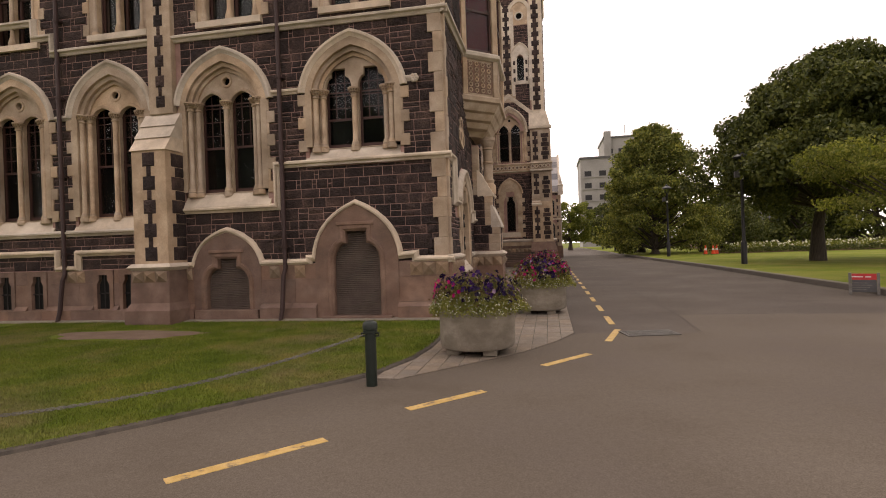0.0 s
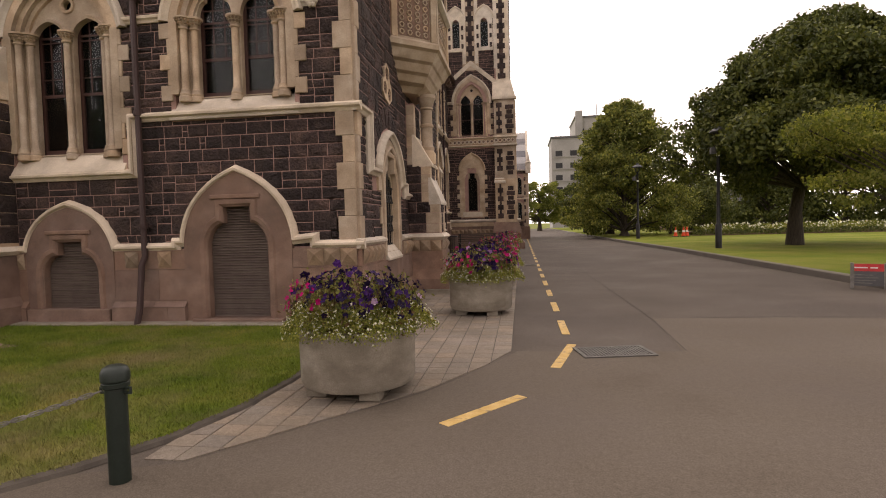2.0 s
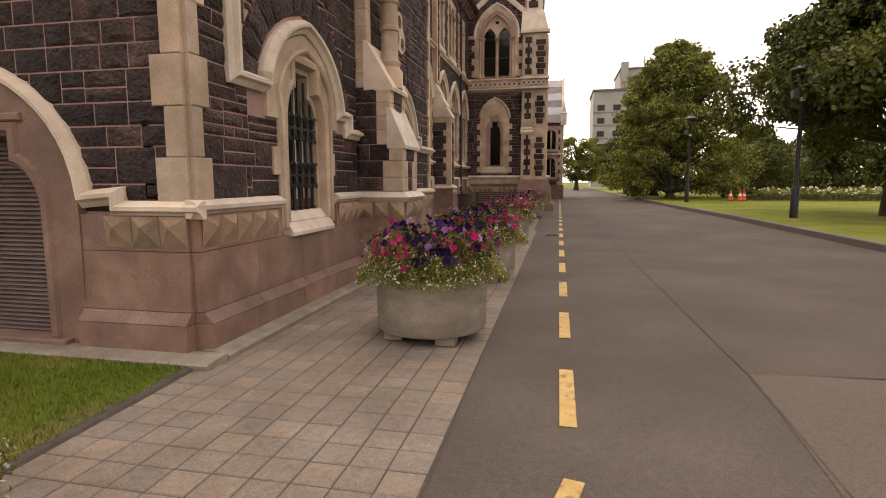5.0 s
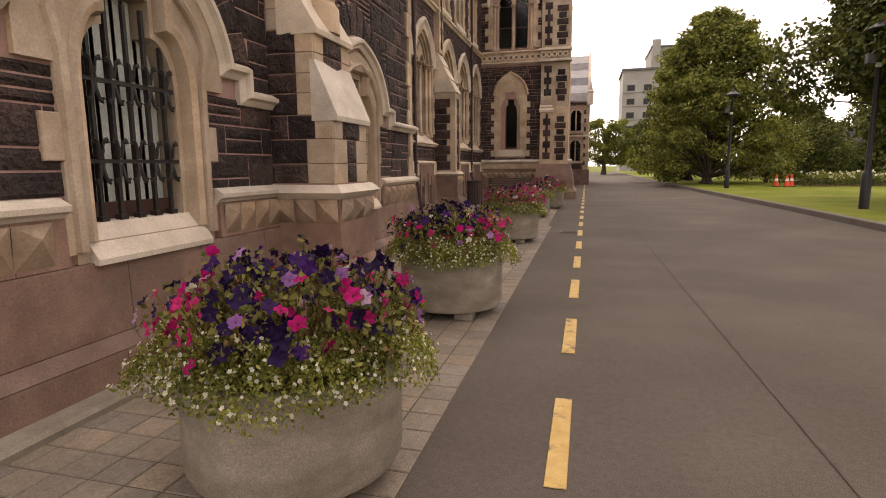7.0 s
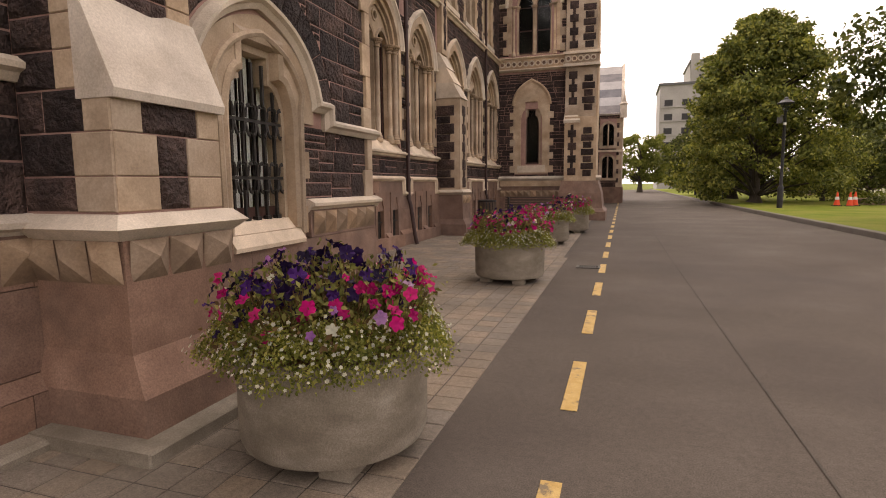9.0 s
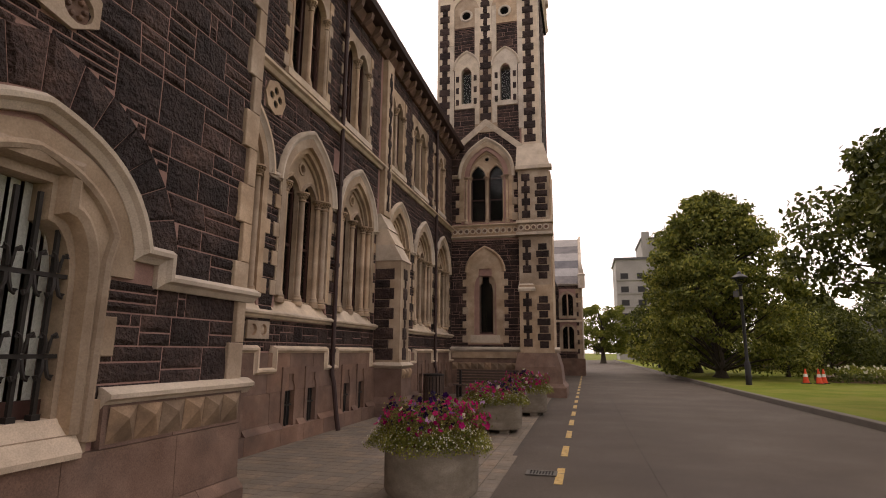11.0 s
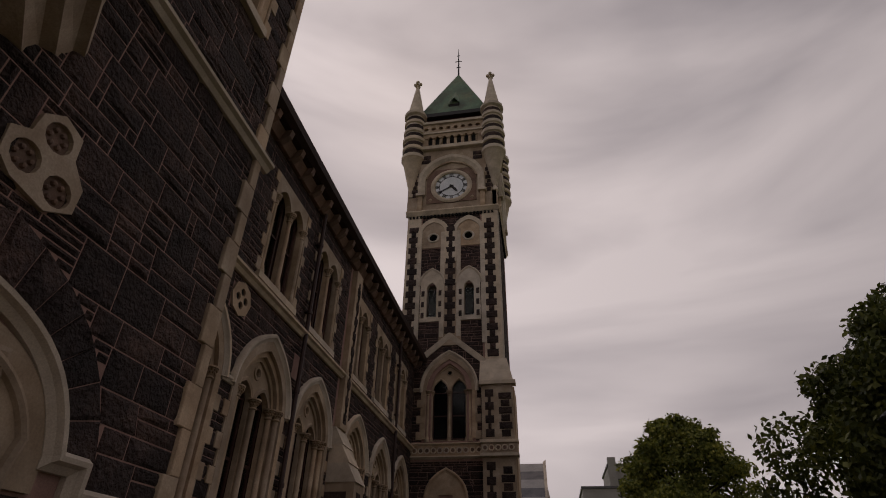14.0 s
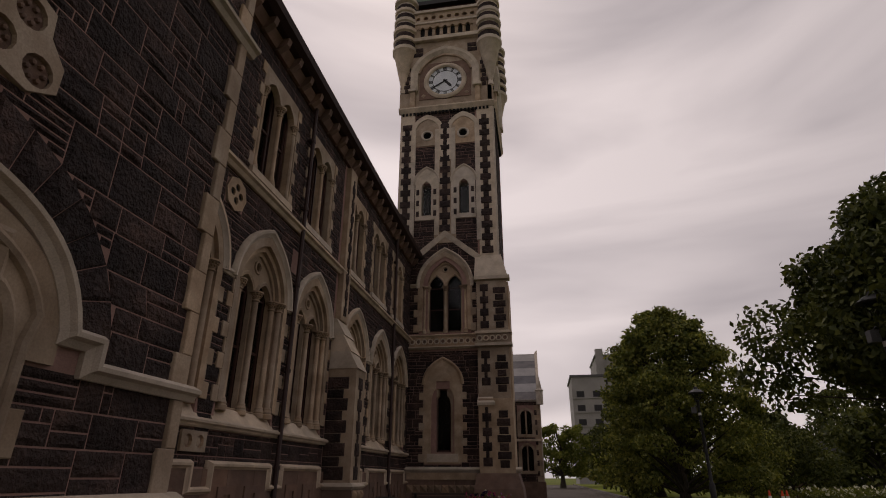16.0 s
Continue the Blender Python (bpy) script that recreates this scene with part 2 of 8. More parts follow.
M_SIGNGREY = surface("sign_grey", [(0.3, (0.075, 0.073, 0.075)), (0.7, (0.1, 0.098, 0.10))], 4, 40, 0.5, 0.05, 0.002)
M_WHITE = surface("white_paint", [(0.3, (0.62, 0.6, 0.57)), (0.7, (0.75, 0.73, 0.7))], 4, 40, 0.6, 0.05, 0.002)
M_ORANGE = surface("cone_plastic", [(0.3, (0.68, 0.06, 0.018)), (0.7, (0.8, 0.10, 0.03))], 4, 40, 0.5, 0.05, 0.002)
M_TOWERBLOCK = surface("render_panel", [(0.3, (0.24, 0.23, 0.22)), (0.7, (0.32, 0.305, 0.29))], 0.3, 6, 0.85, 0.1, 0.01, stain=(0.26, 0.25, 0.24), stain_scale=0.12)
M_REDCURTAIN = surface("red_curtain", [(0.3, (0.13, 0.012, 0.016)), (0.7, (0.22, 0.02, 0.03))], 3, 40, 0.9, 0.2, 0.01, stretch=(5, 5, 0.3))


def glass(name):
    m, nt, b = material(name, 0.03)
    nt.nodes.remove(b)
    gl = nt.nodes.new("ShaderNodeBsdfGlossy")
    gl.inputs["Roughness"].default_value = 0.02
    bump_of(nt, gl, noise_tex(nt, 1.4, 1, source="World"), 0.02, 0.02)
    tr = nt.nodes.new("ShaderNodeBsdfTransparent")
    tr.inputs[0].default_value = (0.86, 0.9, 0.89, 1)
    lw = node(nt, "ShaderNodeLayerWeight", Blend=0.5)
    pw = nt.nodes.new("ShaderNodeMath")
    pw.operation = "POWER"
    nt.links.new(lw.outputs["Facing"], pw.inputs[0])
    pw.inputs[1].default_value = 4.0
    ma = nt.nodes.new("ShaderNodeMath")
    ma.operation = "MULTIPLY_ADD"
    nt.links.new(pw.outputs[0], ma.inputs[0])
    ma.inputs[1].default_value, ma.inputs[2].default_value = 0.4, 0.018
    ms = nt.nodes.new("ShaderNodeMixShader")
    nt.links.new(ma.outputs[0], ms.inputs[0])
    nt.links.new(tr.outputs[0], ms.inputs[1])
    nt.links.new(gl.outputs[0], ms.inputs[2])
    nt.links.new(ms.outputs[0], nt.nodes["Material Output"].inputs[0])
    return m


M_GLASS = glass("window_glass")


def leaf_material(name, dark, mid, light, patch=0.5, through=0.5):
    m, nt, b = material(name, 0.6)
    b.inputs["Specular IOR Level"].default_value = 0.14
    r = random_value(nt)
    col = ramp_of(nt, r, [(0.0, dark), (0.55, mid), (1.0, light)])
    big = ramp_of(nt, noise_tex(nt, patch, 3, source="World"), [(0.3, (0.6, 0.62, 0.55)), (0.7, (1.3, 1.25, 1.05))])
    nt.links.new(mixed(nt, col, big, 1.0, "MULTIPLY"), b.inputs["Base Color"])
    out = nt.nodes["Material Output"]
    tr = nt.nodes.new("ShaderNodeBsdfTranslucent")
    warm = mixed(nt, mixed(nt, col, big, 1.0, "MULTIPLY"), (1.5, 1.45, 0.7) if light[1] > light[0] * 0.95 and light[2] < 0.5 * light[1] else (1.1, 1.1, 1.1), 1.0, "MULTIPLY")
    nt.links.new(warm, tr.inputs[0])
    ms = nt.nodes.new("ShaderNodeMixShader")
    ms.inputs[0].default_value = through
    nt.links.new(b.outputs[0], ms.inputs[1])
    nt.links.new(tr.outputs[0], ms.inputs[2])
    nt.links.new(ms.outputs[0], out.inputs[0])
    return m


M_LEAF_OAK = leaf_material("broad_leaf", (0.035, 0.046, 0.015), (0.07, 0.085, 0.026), (0.14, 0.15, 0.045), through=0.16)
M_LEAF_LIME = leaf_material("lime_leaf", (0.06, 0.078, 0.024), (0.14, 0.16, 0.045), (0.29, 0.29, 0.09), 0.8, through=0.24)
M_LEAF_SHRUB = leaf_material("shrub_leaf", (0.075, 0.095, 0.026), (0.13, 0.15, 0.045), (0.23, 0.235, 0.085))
M_LEAF_PURPLE = leaf_material("copper_leaf", (0.028, 0.016, 0.022), (0.045, 0.024, 0.03), (0.065, 0.035, 0.04))
M_LEAF_BED = leaf_material("bedding_leaf", (0.07, 0.084, 0.026), (0.19, 0.19, 0.06), (0.33, 0.305, 0.12), 6)
M_LEAF_DRY = leaf_material("dry_stem", (0.10, 0.06, 0.03), (0.17, 0.11, 0.055), (0.25, 0.17, 0.09), 6)
M_LEAF_TRAIL = leaf_material("trailing_leaf", (0.078, 0.096, 0.028), (0.2, 0.22, 0.066), (0.36, 0.35, 0.14), 6)
M_PETAL_PURPLE = leaf_material("purple_petal", (0.008, 0.003, 0.022), (0.016, 0.005, 0.05), (0.05, 0.012, 0.13), 9, through=0.2)
M_PETAL_PINK = leaf_material("pink_petal", (0.3, 0.005, 0.10), (0.5, 0.012, 0.2), (0.62, 0.04, 0.22), 9)
M_PETAL_LILAC = leaf_material("lilac_petal", (0.32, 0.13, 0.45), (0.42, 0.2, 0.55), (0.6, 0.45, 0.65), 9)
M_PETAL_WHITE = leaf_material("white_petal", (0.6, 0.6, 0.55), (0.72, 0.72, 0.66), (0.8, 0.8, 0.76), 9)

# ---- mesh helpers: local coordinates u (along), v (up), w (out) ----
from mathutils.geometry import tessellate_polygon


class Mesh:
    """Gathers vertices and faces, then becomes one object."""

    def __init__(self):
        self.v, self.f = [], []

    def add(self, verts, faces):
        n = len(self.v)
        self.v.extend([tuple(p) for p in verts])
        self.f.extend([tuple(i + n for i in f) for f in faces])
        return self

    def box(self, u0, u1, v0, v1, w0, w1):
        p = [(u, v, w) for w in (w0, w1) for v in (v0, v1) for u in (u0, u1)]
        return self.add(p, [(4, 5, 7, 6), (1, 0, 2, 3), (0, 1, 5, 4), (2, 6, 7, 3), (0, 4, 6, 2), (1, 3, 7, 5)])

    def block(self, u0, u1, v0, v1, w0, w1, c=0.012):
        """A box whose front edges are chamfered."""
        p = [(u0, v0, w0), (u1, v0, w0), (u1, v1, w0), (u0, v1, w0), (u0, v0, w1 - c), (u1, v0, w1 - c), (u1, v1, w1 - c), (u0, v1, w1 - c),
             (u0 + c, v0 + c, w1), (u1 - c, v0 + c, w1), (u1 - c, v1 - c, w1), (u0 + c, v1 - c, w1)]
        f = [(8, 9, 10, 11)]
        for i in range(4):
            j = (i + 1) % 4
            f += [(i, j, j + 4, i + 4), (i + 4, j + 4, j + 8, i + 8)]
        return self.add(p, f)

    def recess(self, u0, u1, v0, v1, w0, w1):
        """A box with no front."""
        p = [(u, v, w) for w in (w0, w1) for v in (v0, v1) for u in (u0, u1)]
        return self.add(p, [(0, 1, 3, 2), (0, 4, 5, 1), (2, 3, 7, 6), (0, 2, 6, 4), (1, 5, 7, 3)])

    def plate(self, outer, holes, w0, w1, back=False):
        """A flat plate with holes, between w0 and w1."""
        loops = [outer] + list(holes)
        tri = tessellate_polygon([[Vector((u, v, 0)) for u, v in lp] for lp in loops])
        flat = [p for lp in loops for p in lp]
        front = []
        for t in tri:
            a, b, c = (flat[i] for i in t)
            if (b[0] - a[0]) * (c[1] - a[1]) - (b[1] - a[1]) * (c[0] - a[0]) < 0:
                t = (t[0], t[2], t[1])
            front.append(t)
        self.add([(u, v, w1) for u, v in flat], front)
        if back:
            self.add([(u, v, w0) for u, v in flat], [tuple(reversed(t)) for t in front])
        for k, lp in enumerate(loops):
            area = sum(lp[i][0] * lp[(i + 1) % len(lp)][1] - lp[(i + 1) % len(lp)][0] * lp[i][1] for i in range(len(lp)))
            ccw = (area > 0) == (k == 0)
            n = len(lp)
            fs = []
            for i in range(n):
                j = (i + 1) % n
                q = (i, j, j + n, i + n)
                fs.append(q if ccw else tuple(reversed(q)))
            self.add([(u, v, w0) for u, v in lp] + [(u, v, w1) for u, v in lp], fs)
        return self

    def sweep(self, path, profile, closed=False, caps=True):
        """A moulding: profile points (offset to the path's left side, w) run along a path in u, v with mitred bends."""
        n = len(path)
        rings = []
        for i in range(n):
            a = Vector(path[i - 1]) if (i > 0 or closed) else None
            b, c = Vector(path[i]), Vector(path[(i + 1) % n]) if (i < n - 1 or closed) else None
            d1 = (b - a).normalized() if a is not None else (c - b).normalized()
            d2 = (c - b).normalized() if c is not None else d1
            n1, n2 = Vector((-d1.y, d1.x)), Vector((-d2.y, d2.x))
            m = n1 + n2
            m = m / max(m.length_squared / 2, 0.5)
            rings.append([(b.x + m.x * o, b.y + m.y * o, w) for o, w in profile])
        k = len(profile)
        fs = []
        for i in range(n if closed else n - 1):
            j = (i + 1) % n
            for q in range(k - 1):
                fs.append((i * k + q, j * k + q, j * k + q + 1, i * k + q + 1)[::-1])
        if caps and not closed:
            fs += [tuple(range(k)), tuple(reversed(range((n - 1) * k, n * k)))]
        return self.add([p for r in rings for p in r], fs)

    def lathe(self, cu, cv, cw, prof, n=12, axis="v", half=False):
        """A turned shape: prof is a list of (radius, height) along the axis."""
        a0, a1 = (0, 2 * math.pi)
        vs, fs = [], []
        for r, h in prof:
            for i in range(n):
                a = a0 + (a1 - a0) * i / n
                x, y = r * math.cos(a), r * math.sin(a)
                vs.append((cu + x, cv + h, cw - y) if axis == "v" else (cu + x, cv + y, cw + h))
        m = len(prof)
        for k in range(m - 1):
            for i in range(n):
                j = (i + 1) % n
                fs.append((k * n + i, k * n + j, (k + 1) * n + j, (k + 1) * n + i))
        fs += [tuple(reversed(range(n))), tuple(range((m - 1) * n, m * n))]
        return self.add(vs, fs)

    def tube(self, pts, r, n=6):
        """A round bar through points."""
        pts = [Vector(p) for p in pts]
        vs, fs = [], []
        for i, p in enumerate(pts):
            d = (pts[min(i + 1, len(pts) - 1)] - pts[max(i - 1, 0)]).normalized()
            s = d.cross(Vector((0.3, 0.9, 0.2))).normalized()
            t = d.cross(s)
            rr = r[i] if isinstance(r, (list, tuple)) else r
            vs += [p + (s * math.cos(a) + t * math.sin(a)) * rr for a in (2 * math.pi * k / n for k in range(n))]
        for i in range(len(pts) - 1):
            for k in range(n):
                j = (k + 1) % n
                fs.append((i * n + k, i * n + j, (i + 1) * n + j, (i + 1) * n + k))
        fs += [tuple(reversed(range(n))), tuple(range((len(pts) - 1) * n, len(pts) * n))]
        return self.add(vs, fs)

    def data(self, name, mat, smooth=False):
        me = bpy.data.meshes.new(name)
        me.from_pydata(self.v, [], self.f)
        me.materials.append(mat)
        if smooth:
            me.shade_smooth()
            me.set_sharp_from_angle(angle=radians(40))
        return me


def part(name, mesh, mat, parent=None, label="", smooth=False, at=None, kind=""):
    """Links a mesh as ONE object under a thing or a part."""
    ob = new(name, mesh.data(name, mat, smooth) if isinstance(mesh, Mesh) else mesh)
    ob.parent = parent
    if at is not None:
        ob.matrix_local = at
    return tagged(ob, label, kind=kind)


def thing(name, label, category, m=None, group="", kind=""):
    ob = new(name)
    ob.empty_display_size = 0.2
    if m is not None:
        ob.matrix_world = m
    return tagged(ob, label, category, group, kind)


def south_frame(y):
    return Matrix(((1, 0, 0, 0), (0, 0, -1, y), (0, 1, 0, 0), (0, 0, 0, 1)))


def east_frame(x):
    return Matrix(((0, 0, 1, x), (1, 0, 0, 0), (0, 1, 0, 0), (0, 0, 0, 1)))


BULGE = 0.155


def arch(a, rise, n=9, cu=0.0, cv=0.0):
    """A pointed arch from its left springing to its right one: half width a, rise; each side is a shallow arc."""
    chord = math.hypot(a, rise)
    nu, nv = -rise / chord, a / chord
    pts = []
    for i in range(n + 1):
        f = i / n
        s = BULGE * chord * 4 * f * (1 - f) * (1.12 - 0.24 * f)
        pts.append((cu - a + a * f + nu * s, cv + rise * f + nv * s))
    return pts + [(2 * cu - u, v) for u, v in reversed(pts[:-1])]


def circle(cu, cv, r, n=16):
    return [(cu + r * math.cos(2 * math.pi * i / n), cv + r * math.sin(2 * math.pi * i / n)) for i in range(n)]


def opening(a, v0, spring, rise, cu=0.0, n=7):
    """A pointed opening, counter-clockwise."""
    return [(cu - a, v0), (cu + a, v0)] + arch(a, rise, n, cu, spring)[::-1]


def shouldered(a, v0, spring, top, cu=0.0, neck=0.45, k=6):
    """An opening with rounded shoulders and a flat head."""
    b = a * neck
    h = (top - spring) * 0.62
    left = [(cu - a + (a - b) * (1 - math.cos(math.pi / 2 * i / k)), spring + h * math.sin(math.pi / 2 * i / k)) for i in range(k + 1)]
    left = left + [(cu - b, top)]
    return [(cu - a, v0), (cu + a, v0)] + [(2 * cu - u, v) for u, v in left] + left[::-1]


HOOD = [(-0.05, 0.0), (-0.05, 0.055), (0.0, 0.075), (0.03, 0.115), (0.075, 0.12), (0.105, 0.075), (0.105, 0.0)]
STRING = [(-0.07, 0.0), (-0.07, 0.05), (-0.02, 0.085), (0.0, 0.13), (0.035, 0.135), (0.08, 0.05), (0.085, 0.0)]


def scaled(profile, k, kw=1.0):
    return [(o * k, w * kw) for o, w in profile]


# ---- masonry ----


def spans(polys, v):
    """The stretches of u that shapes block at height v."""
    out = []
    for poly in polys:
        xs = []
        for i in range(len(poly)):
            (u0, v0), (u1, v1) = poly[i], poly[(i + 1) % len(poly)]
            if (v0 <= v) != (v1 <= v):
                xs.append(u0 + (u1 - u0) * (v - v0) / (v1 - v0))
        xs.sort()
        out += [(xs[i], xs[i + 1]) for i in range(0, len(xs) - 1, 2)]
    out.sort()
    merged = []
    for a, b in out:
        if merged and a <= merged[-1][1] + 1e-6:
            merged[-1] = (merged[-1][0], max(b, merged[-1][1]))
        else:
            merged.append((a, b))
    return merged


def free(u0, u1, polys, v):
    res, at = [], u0
    for a, b in spans(polys, v):
        if a > at:
            res.append((at, min(a, u1)))
        at = max(at, b)
        if at >= u1:
            break
    if at < u1:
        res.append((at, u1))
    return [(a, b) for a, b in res if b - a > 0.05]


def rustic(mesh, q, depth, rnd, flat=False):
    """One rough-faced stone over the quad q (four u, v corners, counter-clockwise)."""
    c = 0.02 if not flat else 0.008
    mid = (sum(p[0] for p in q) / 4, sum(p[1] for p in q) / 4)
    vs = [(u, v, -0.02) for u, v in q] + [(u, v, 0.004) for u, v in q]
    for u, v in q:
        du, dv = mid[0] - u, mid[1] - v
        vs.append((u + math.copysign(min(c, abs(du) * 0.6), du), v + math.copysign(min(c, abs(dv) * 0.6), dv), depth * rnd.uniform(0.55, 1.0)))
    # broken face: a mid point on each edge and two inner points, all at uneven depths
    for i in range(4):
        a, b = vs[8 + i], vs[8 + (i + 1) % 4]
        k = rnd.uniform(0.35, 0.65)
        pull = rnd.uniform(0.05, 0.22)
        u, v = a[0] + (b[0] - a[0]) * k, a[1] + (b[1] - a[1]) * k
        vs.append((u + (mid[0] - u) * pull, v + (mid[1] - v) * pull, depth * rnd.uniform(0.6, 1.7)))
    vs.append((mid[0] + rnd.uniform(-0.2, 0.2) * (q[1][0] - q[0][0]), mid[1] + rnd.uniform(-0.2, 0.2) * (q[3][1] - q[0][1]), depth * rnd.uniform(0.9, 2.1)))
    f = []
    for i in range(4):
        j = (i + 1) % 4
        f += [(i, j, j + 4, i + 4), (i + 4, j + 4, 12 + i, i + 8) if False else (i + 4, j + 4, j + 8, 12 + i, i + 8), (i + 8, 12 + i, 16), (12 + i, j + 8, 16)]
    mesh.add(vs, f)


def joined(a, b):
    """The stretches that two lists of stretches share."""
    return [(max(p[0], q[0]), min(p[1], q[1])) for p in a for q in b if min(p[1], q[1]) - max(p[0], q[0]) > 0.05]


def without(a, b):
    """The stretches of a that lie outside those of b."""
    out = []
    for p0, p1 in a:
        x = p0
        for q0, q1 in sorted(b):
            if q1 <= x or q0 >= p1:
                continue
            if q0 - x > 0.045:
                out.append((x, q0))
            x = max(x, q1)
        if p1 - x > 0.045:
            out.append((x, p1))
    return out


def stonework(parent, u0, u1, v0, v1, blocked, seed, single=None, course=(0.15, 0.36), length=(0.22, 0.52), depth=0.014, joint=0.015, mat=None):
    """Snecked rough stones in courses; those inside the stretch `single` (u0, u1, v0, v1) are objects of their own."""
    rnd = random.Random(seed)
    rest = Mesh()
    made = [0]

    def lay(q):
        if q[1][0] - q[0][0] < 0.05 or q[2][0] - q[3][0] < 0.05:
            return
        cu, cv = (q[0][0] + q[2][0]) / 2, (q[0][1] + q[2][1]) / 2
        if single and made[0] < 300 and single[0] <= cu <= single[1] and single[2] <= cv <= single[3]:
            one = Mesh()
            rustic(one, q, depth * rnd.uniform(0.7, 1.5), rnd)
            part("stone", one, mat or M_BASALT, parent)
            made[0] += 1
        else:
            rustic(rest, q, depth * rnd.uniform(0.7, 1.5), rnd)

    def run(v, h, a0, b0, a1, b1):
        L = ((b0 - a0) + (b1 - a1)) / 2
        if L < 0.04:
            return

        def quad(c0, c1, r0, r1):
            j, jr = joint / 2 / L, joint / 2 / h
            pts = []
            for f, r in ((c0 + j, r0 + jr), (c1 - j, r0 + jr), (c1 - j, r1 - jr), (c0 + j, r1 - jr)):
                left, right = a0 + (a1 - a0) * r, b0 + (b1 - b0) * r
                pts.append((left + (right - left) * f, v + h * r))
            lay(pts)
        cuts, s = [0.0], 0.0
        while L - s > length[1]:
            s += rnd.uniform(*length) * (0.65 + h / 0.7)
            cuts.append(min(s, L) / L)
        if cuts[-1] < 1 - 0.12 / L:
            cuts.append(1.0)
        else:
            cuts[-1] = 1.0
        if len(cuts) == 1:
            cuts = [0.0, 1.0]
        for f0, f1 in zip(cuts, cuts[1:]):
            if h > 0.21 and rnd.random() < 0.48:
                ks = [0, rnd.uniform(0.36, 0.64), 1] if h < 0.33 or rnd.random() < 0.75 else [0, rnd.uniform(0.26, 0.36), rnd.uniform(0.62, 0.72), 1]
                for r0, r1 in zip(ks, ks[1:]):
                    wide = (f1 - f0) * L
                    if wide > 0.34 and rnd.random() < 0.4:
                        c = f0 + (f1 - f0) * rnd.choice((0.25, 0.4, 0.5, 0.6, 0.75))
                        quad(f0, c, r0, r1)
                        quad(c, f1, r0, r1)
                    else:
                        quad(f0, f1, r0, r1)
            elif h > 0.16 and (f1 - f0) * L > 0.34 and rnd.random() < 0.22:
                # a small pair of pinning stones beside the large one
                c = f1 - 0.1 / L
                quad(f0, c, 0, 1)
                quad(c, f1, 0, 0.5)
                quad(c, f1, 0.5, 1)
            else:
                quad(f0, f1, 0, 1)

    v = v0
    while v < v1 - 0.06:
        h = min(rnd.uniform(*course), v1 - v)
        if v1 - v - h < 0.08:
            h = v1 - v
        lo, hi = free(u0, u1, blocked, v + 0.012), free(u0, u1, blocked, v + h - 0.012)
        jump = len(lo) != len(hi) or any(abs(p[0] - q[0]) > 0.22 or abs(p[1] - q[1]) > 0.22 for p, q in zip(lo, hi))
        if not jump:
            for p, q in zip(lo, hi):
                run(v, h, p[0], p[1], q[0], q[1])
        else:
            n = max(2, int(round(h / 0.075)))
            strips = [free(u0, u1, blocked, v + h * (i + 0.5) / n) for i in range(n)]
            full = strips[0]
            for st in strips[1:]:
                full = joined(full, st)
            full = [p for p in full if p[1] - p[0] > 0.12]
            for p in full:
                run(v, h, p[0], p[1], p[0], p[1])
            for i, st in enumerate(strips):
                for p in without(st, full):
                    run(v + h * i / n, h / n, p[0], p[1], p[0], p[1])
        v += h
    if rest.v:
        part("stonework", rest, mat or M_BASALT, parent, "rough dark basalt blocks with pink mortar", kind="stuff")


QUOINS = {}


def quoins(parent, u, way, v0, v1, long=0.34, short=0.2, h=0.28, proud=0.045, mat=None, w=0.0, bars=0.0):
    """Alternating long and short dressed stones at an edge; way is +1 or -1 along u from the edge."""
    n = max(1, round((v1 - v0) / h))
    h = (v1 - v0) / n
    for i in range(n):
        ln = long if i % 2 == 0 else short
        key = (round(ln, 3), round(h, 4), way, proud, (mat or M_CREAM).name)
        if key not in QUOINS:
            mb = Mesh().block(min(0, way * ln), max(0, way * ln), 0.002, h - 0.002, -0.03, proud, 0.008)
            QUOINS[key] = mb.data("quoin", mat or M_CREAM)
        part("quoin", QUOINS[key], None, parent, at=Matrix.Translation((u, v0 + i * h, w)))


def column(parent, u, v0, v1, w, r, name="column", base=0.22, cap=0.2, mat=None):
    """A shaft with a moulded base and a carved bell capital."""
    H = v1 - v0
    prof = [(r * 1.9, 0), (r * 1.9, base * 0.35), (r * 1.6, base * 0.42), (r * 1.75, base * 0.55), (r * 1.35, base * 0.75), (r * 1.4, base * 0.85), (r, base),
            (r, H - cap), (r * 1.45, H - cap + 0.015), (r * 1.45, H - cap + 0.035), (r * 1.05, H - cap + 0.05), (r * 1.5, H - cap * 0.55), (r * 1.3, H - cap * 0.5), (r * 2.2, H - cap * 0.25),
            (r * 1.8, H - cap * 0.2), (r * 2.45, H - cap * 0.15), (r * 2.45, H)]
    shaft = part(name, Mesh().lathe(u, v0, w, prof, 12), mat or M_CREAM, parent, smooth=True)
    leaves = Mesh()
    for row, (k, n) in enumerate(((0.62, 6), (0.4, 7))):
        for i in range(n):
            t = math.pi * (i + 0.5 * row) / (n - 1)
            rr = r * (1.45 + 0.45 * row)
            leaves.lathe(u - rr * math.cos(t), v0 + H - cap * k, w + rr * math.sin(t), [(0.0, 0.0), (r * 0.34, cap * 0.06), (r * 0.42, cap * 0.14), (r * 0.2, cap * 0.22), (0.0, cap * 0.24)], 5)
    part("capital_carving", leaves, M_BAND, shaft, "weathered carved leaves")
    return shaft


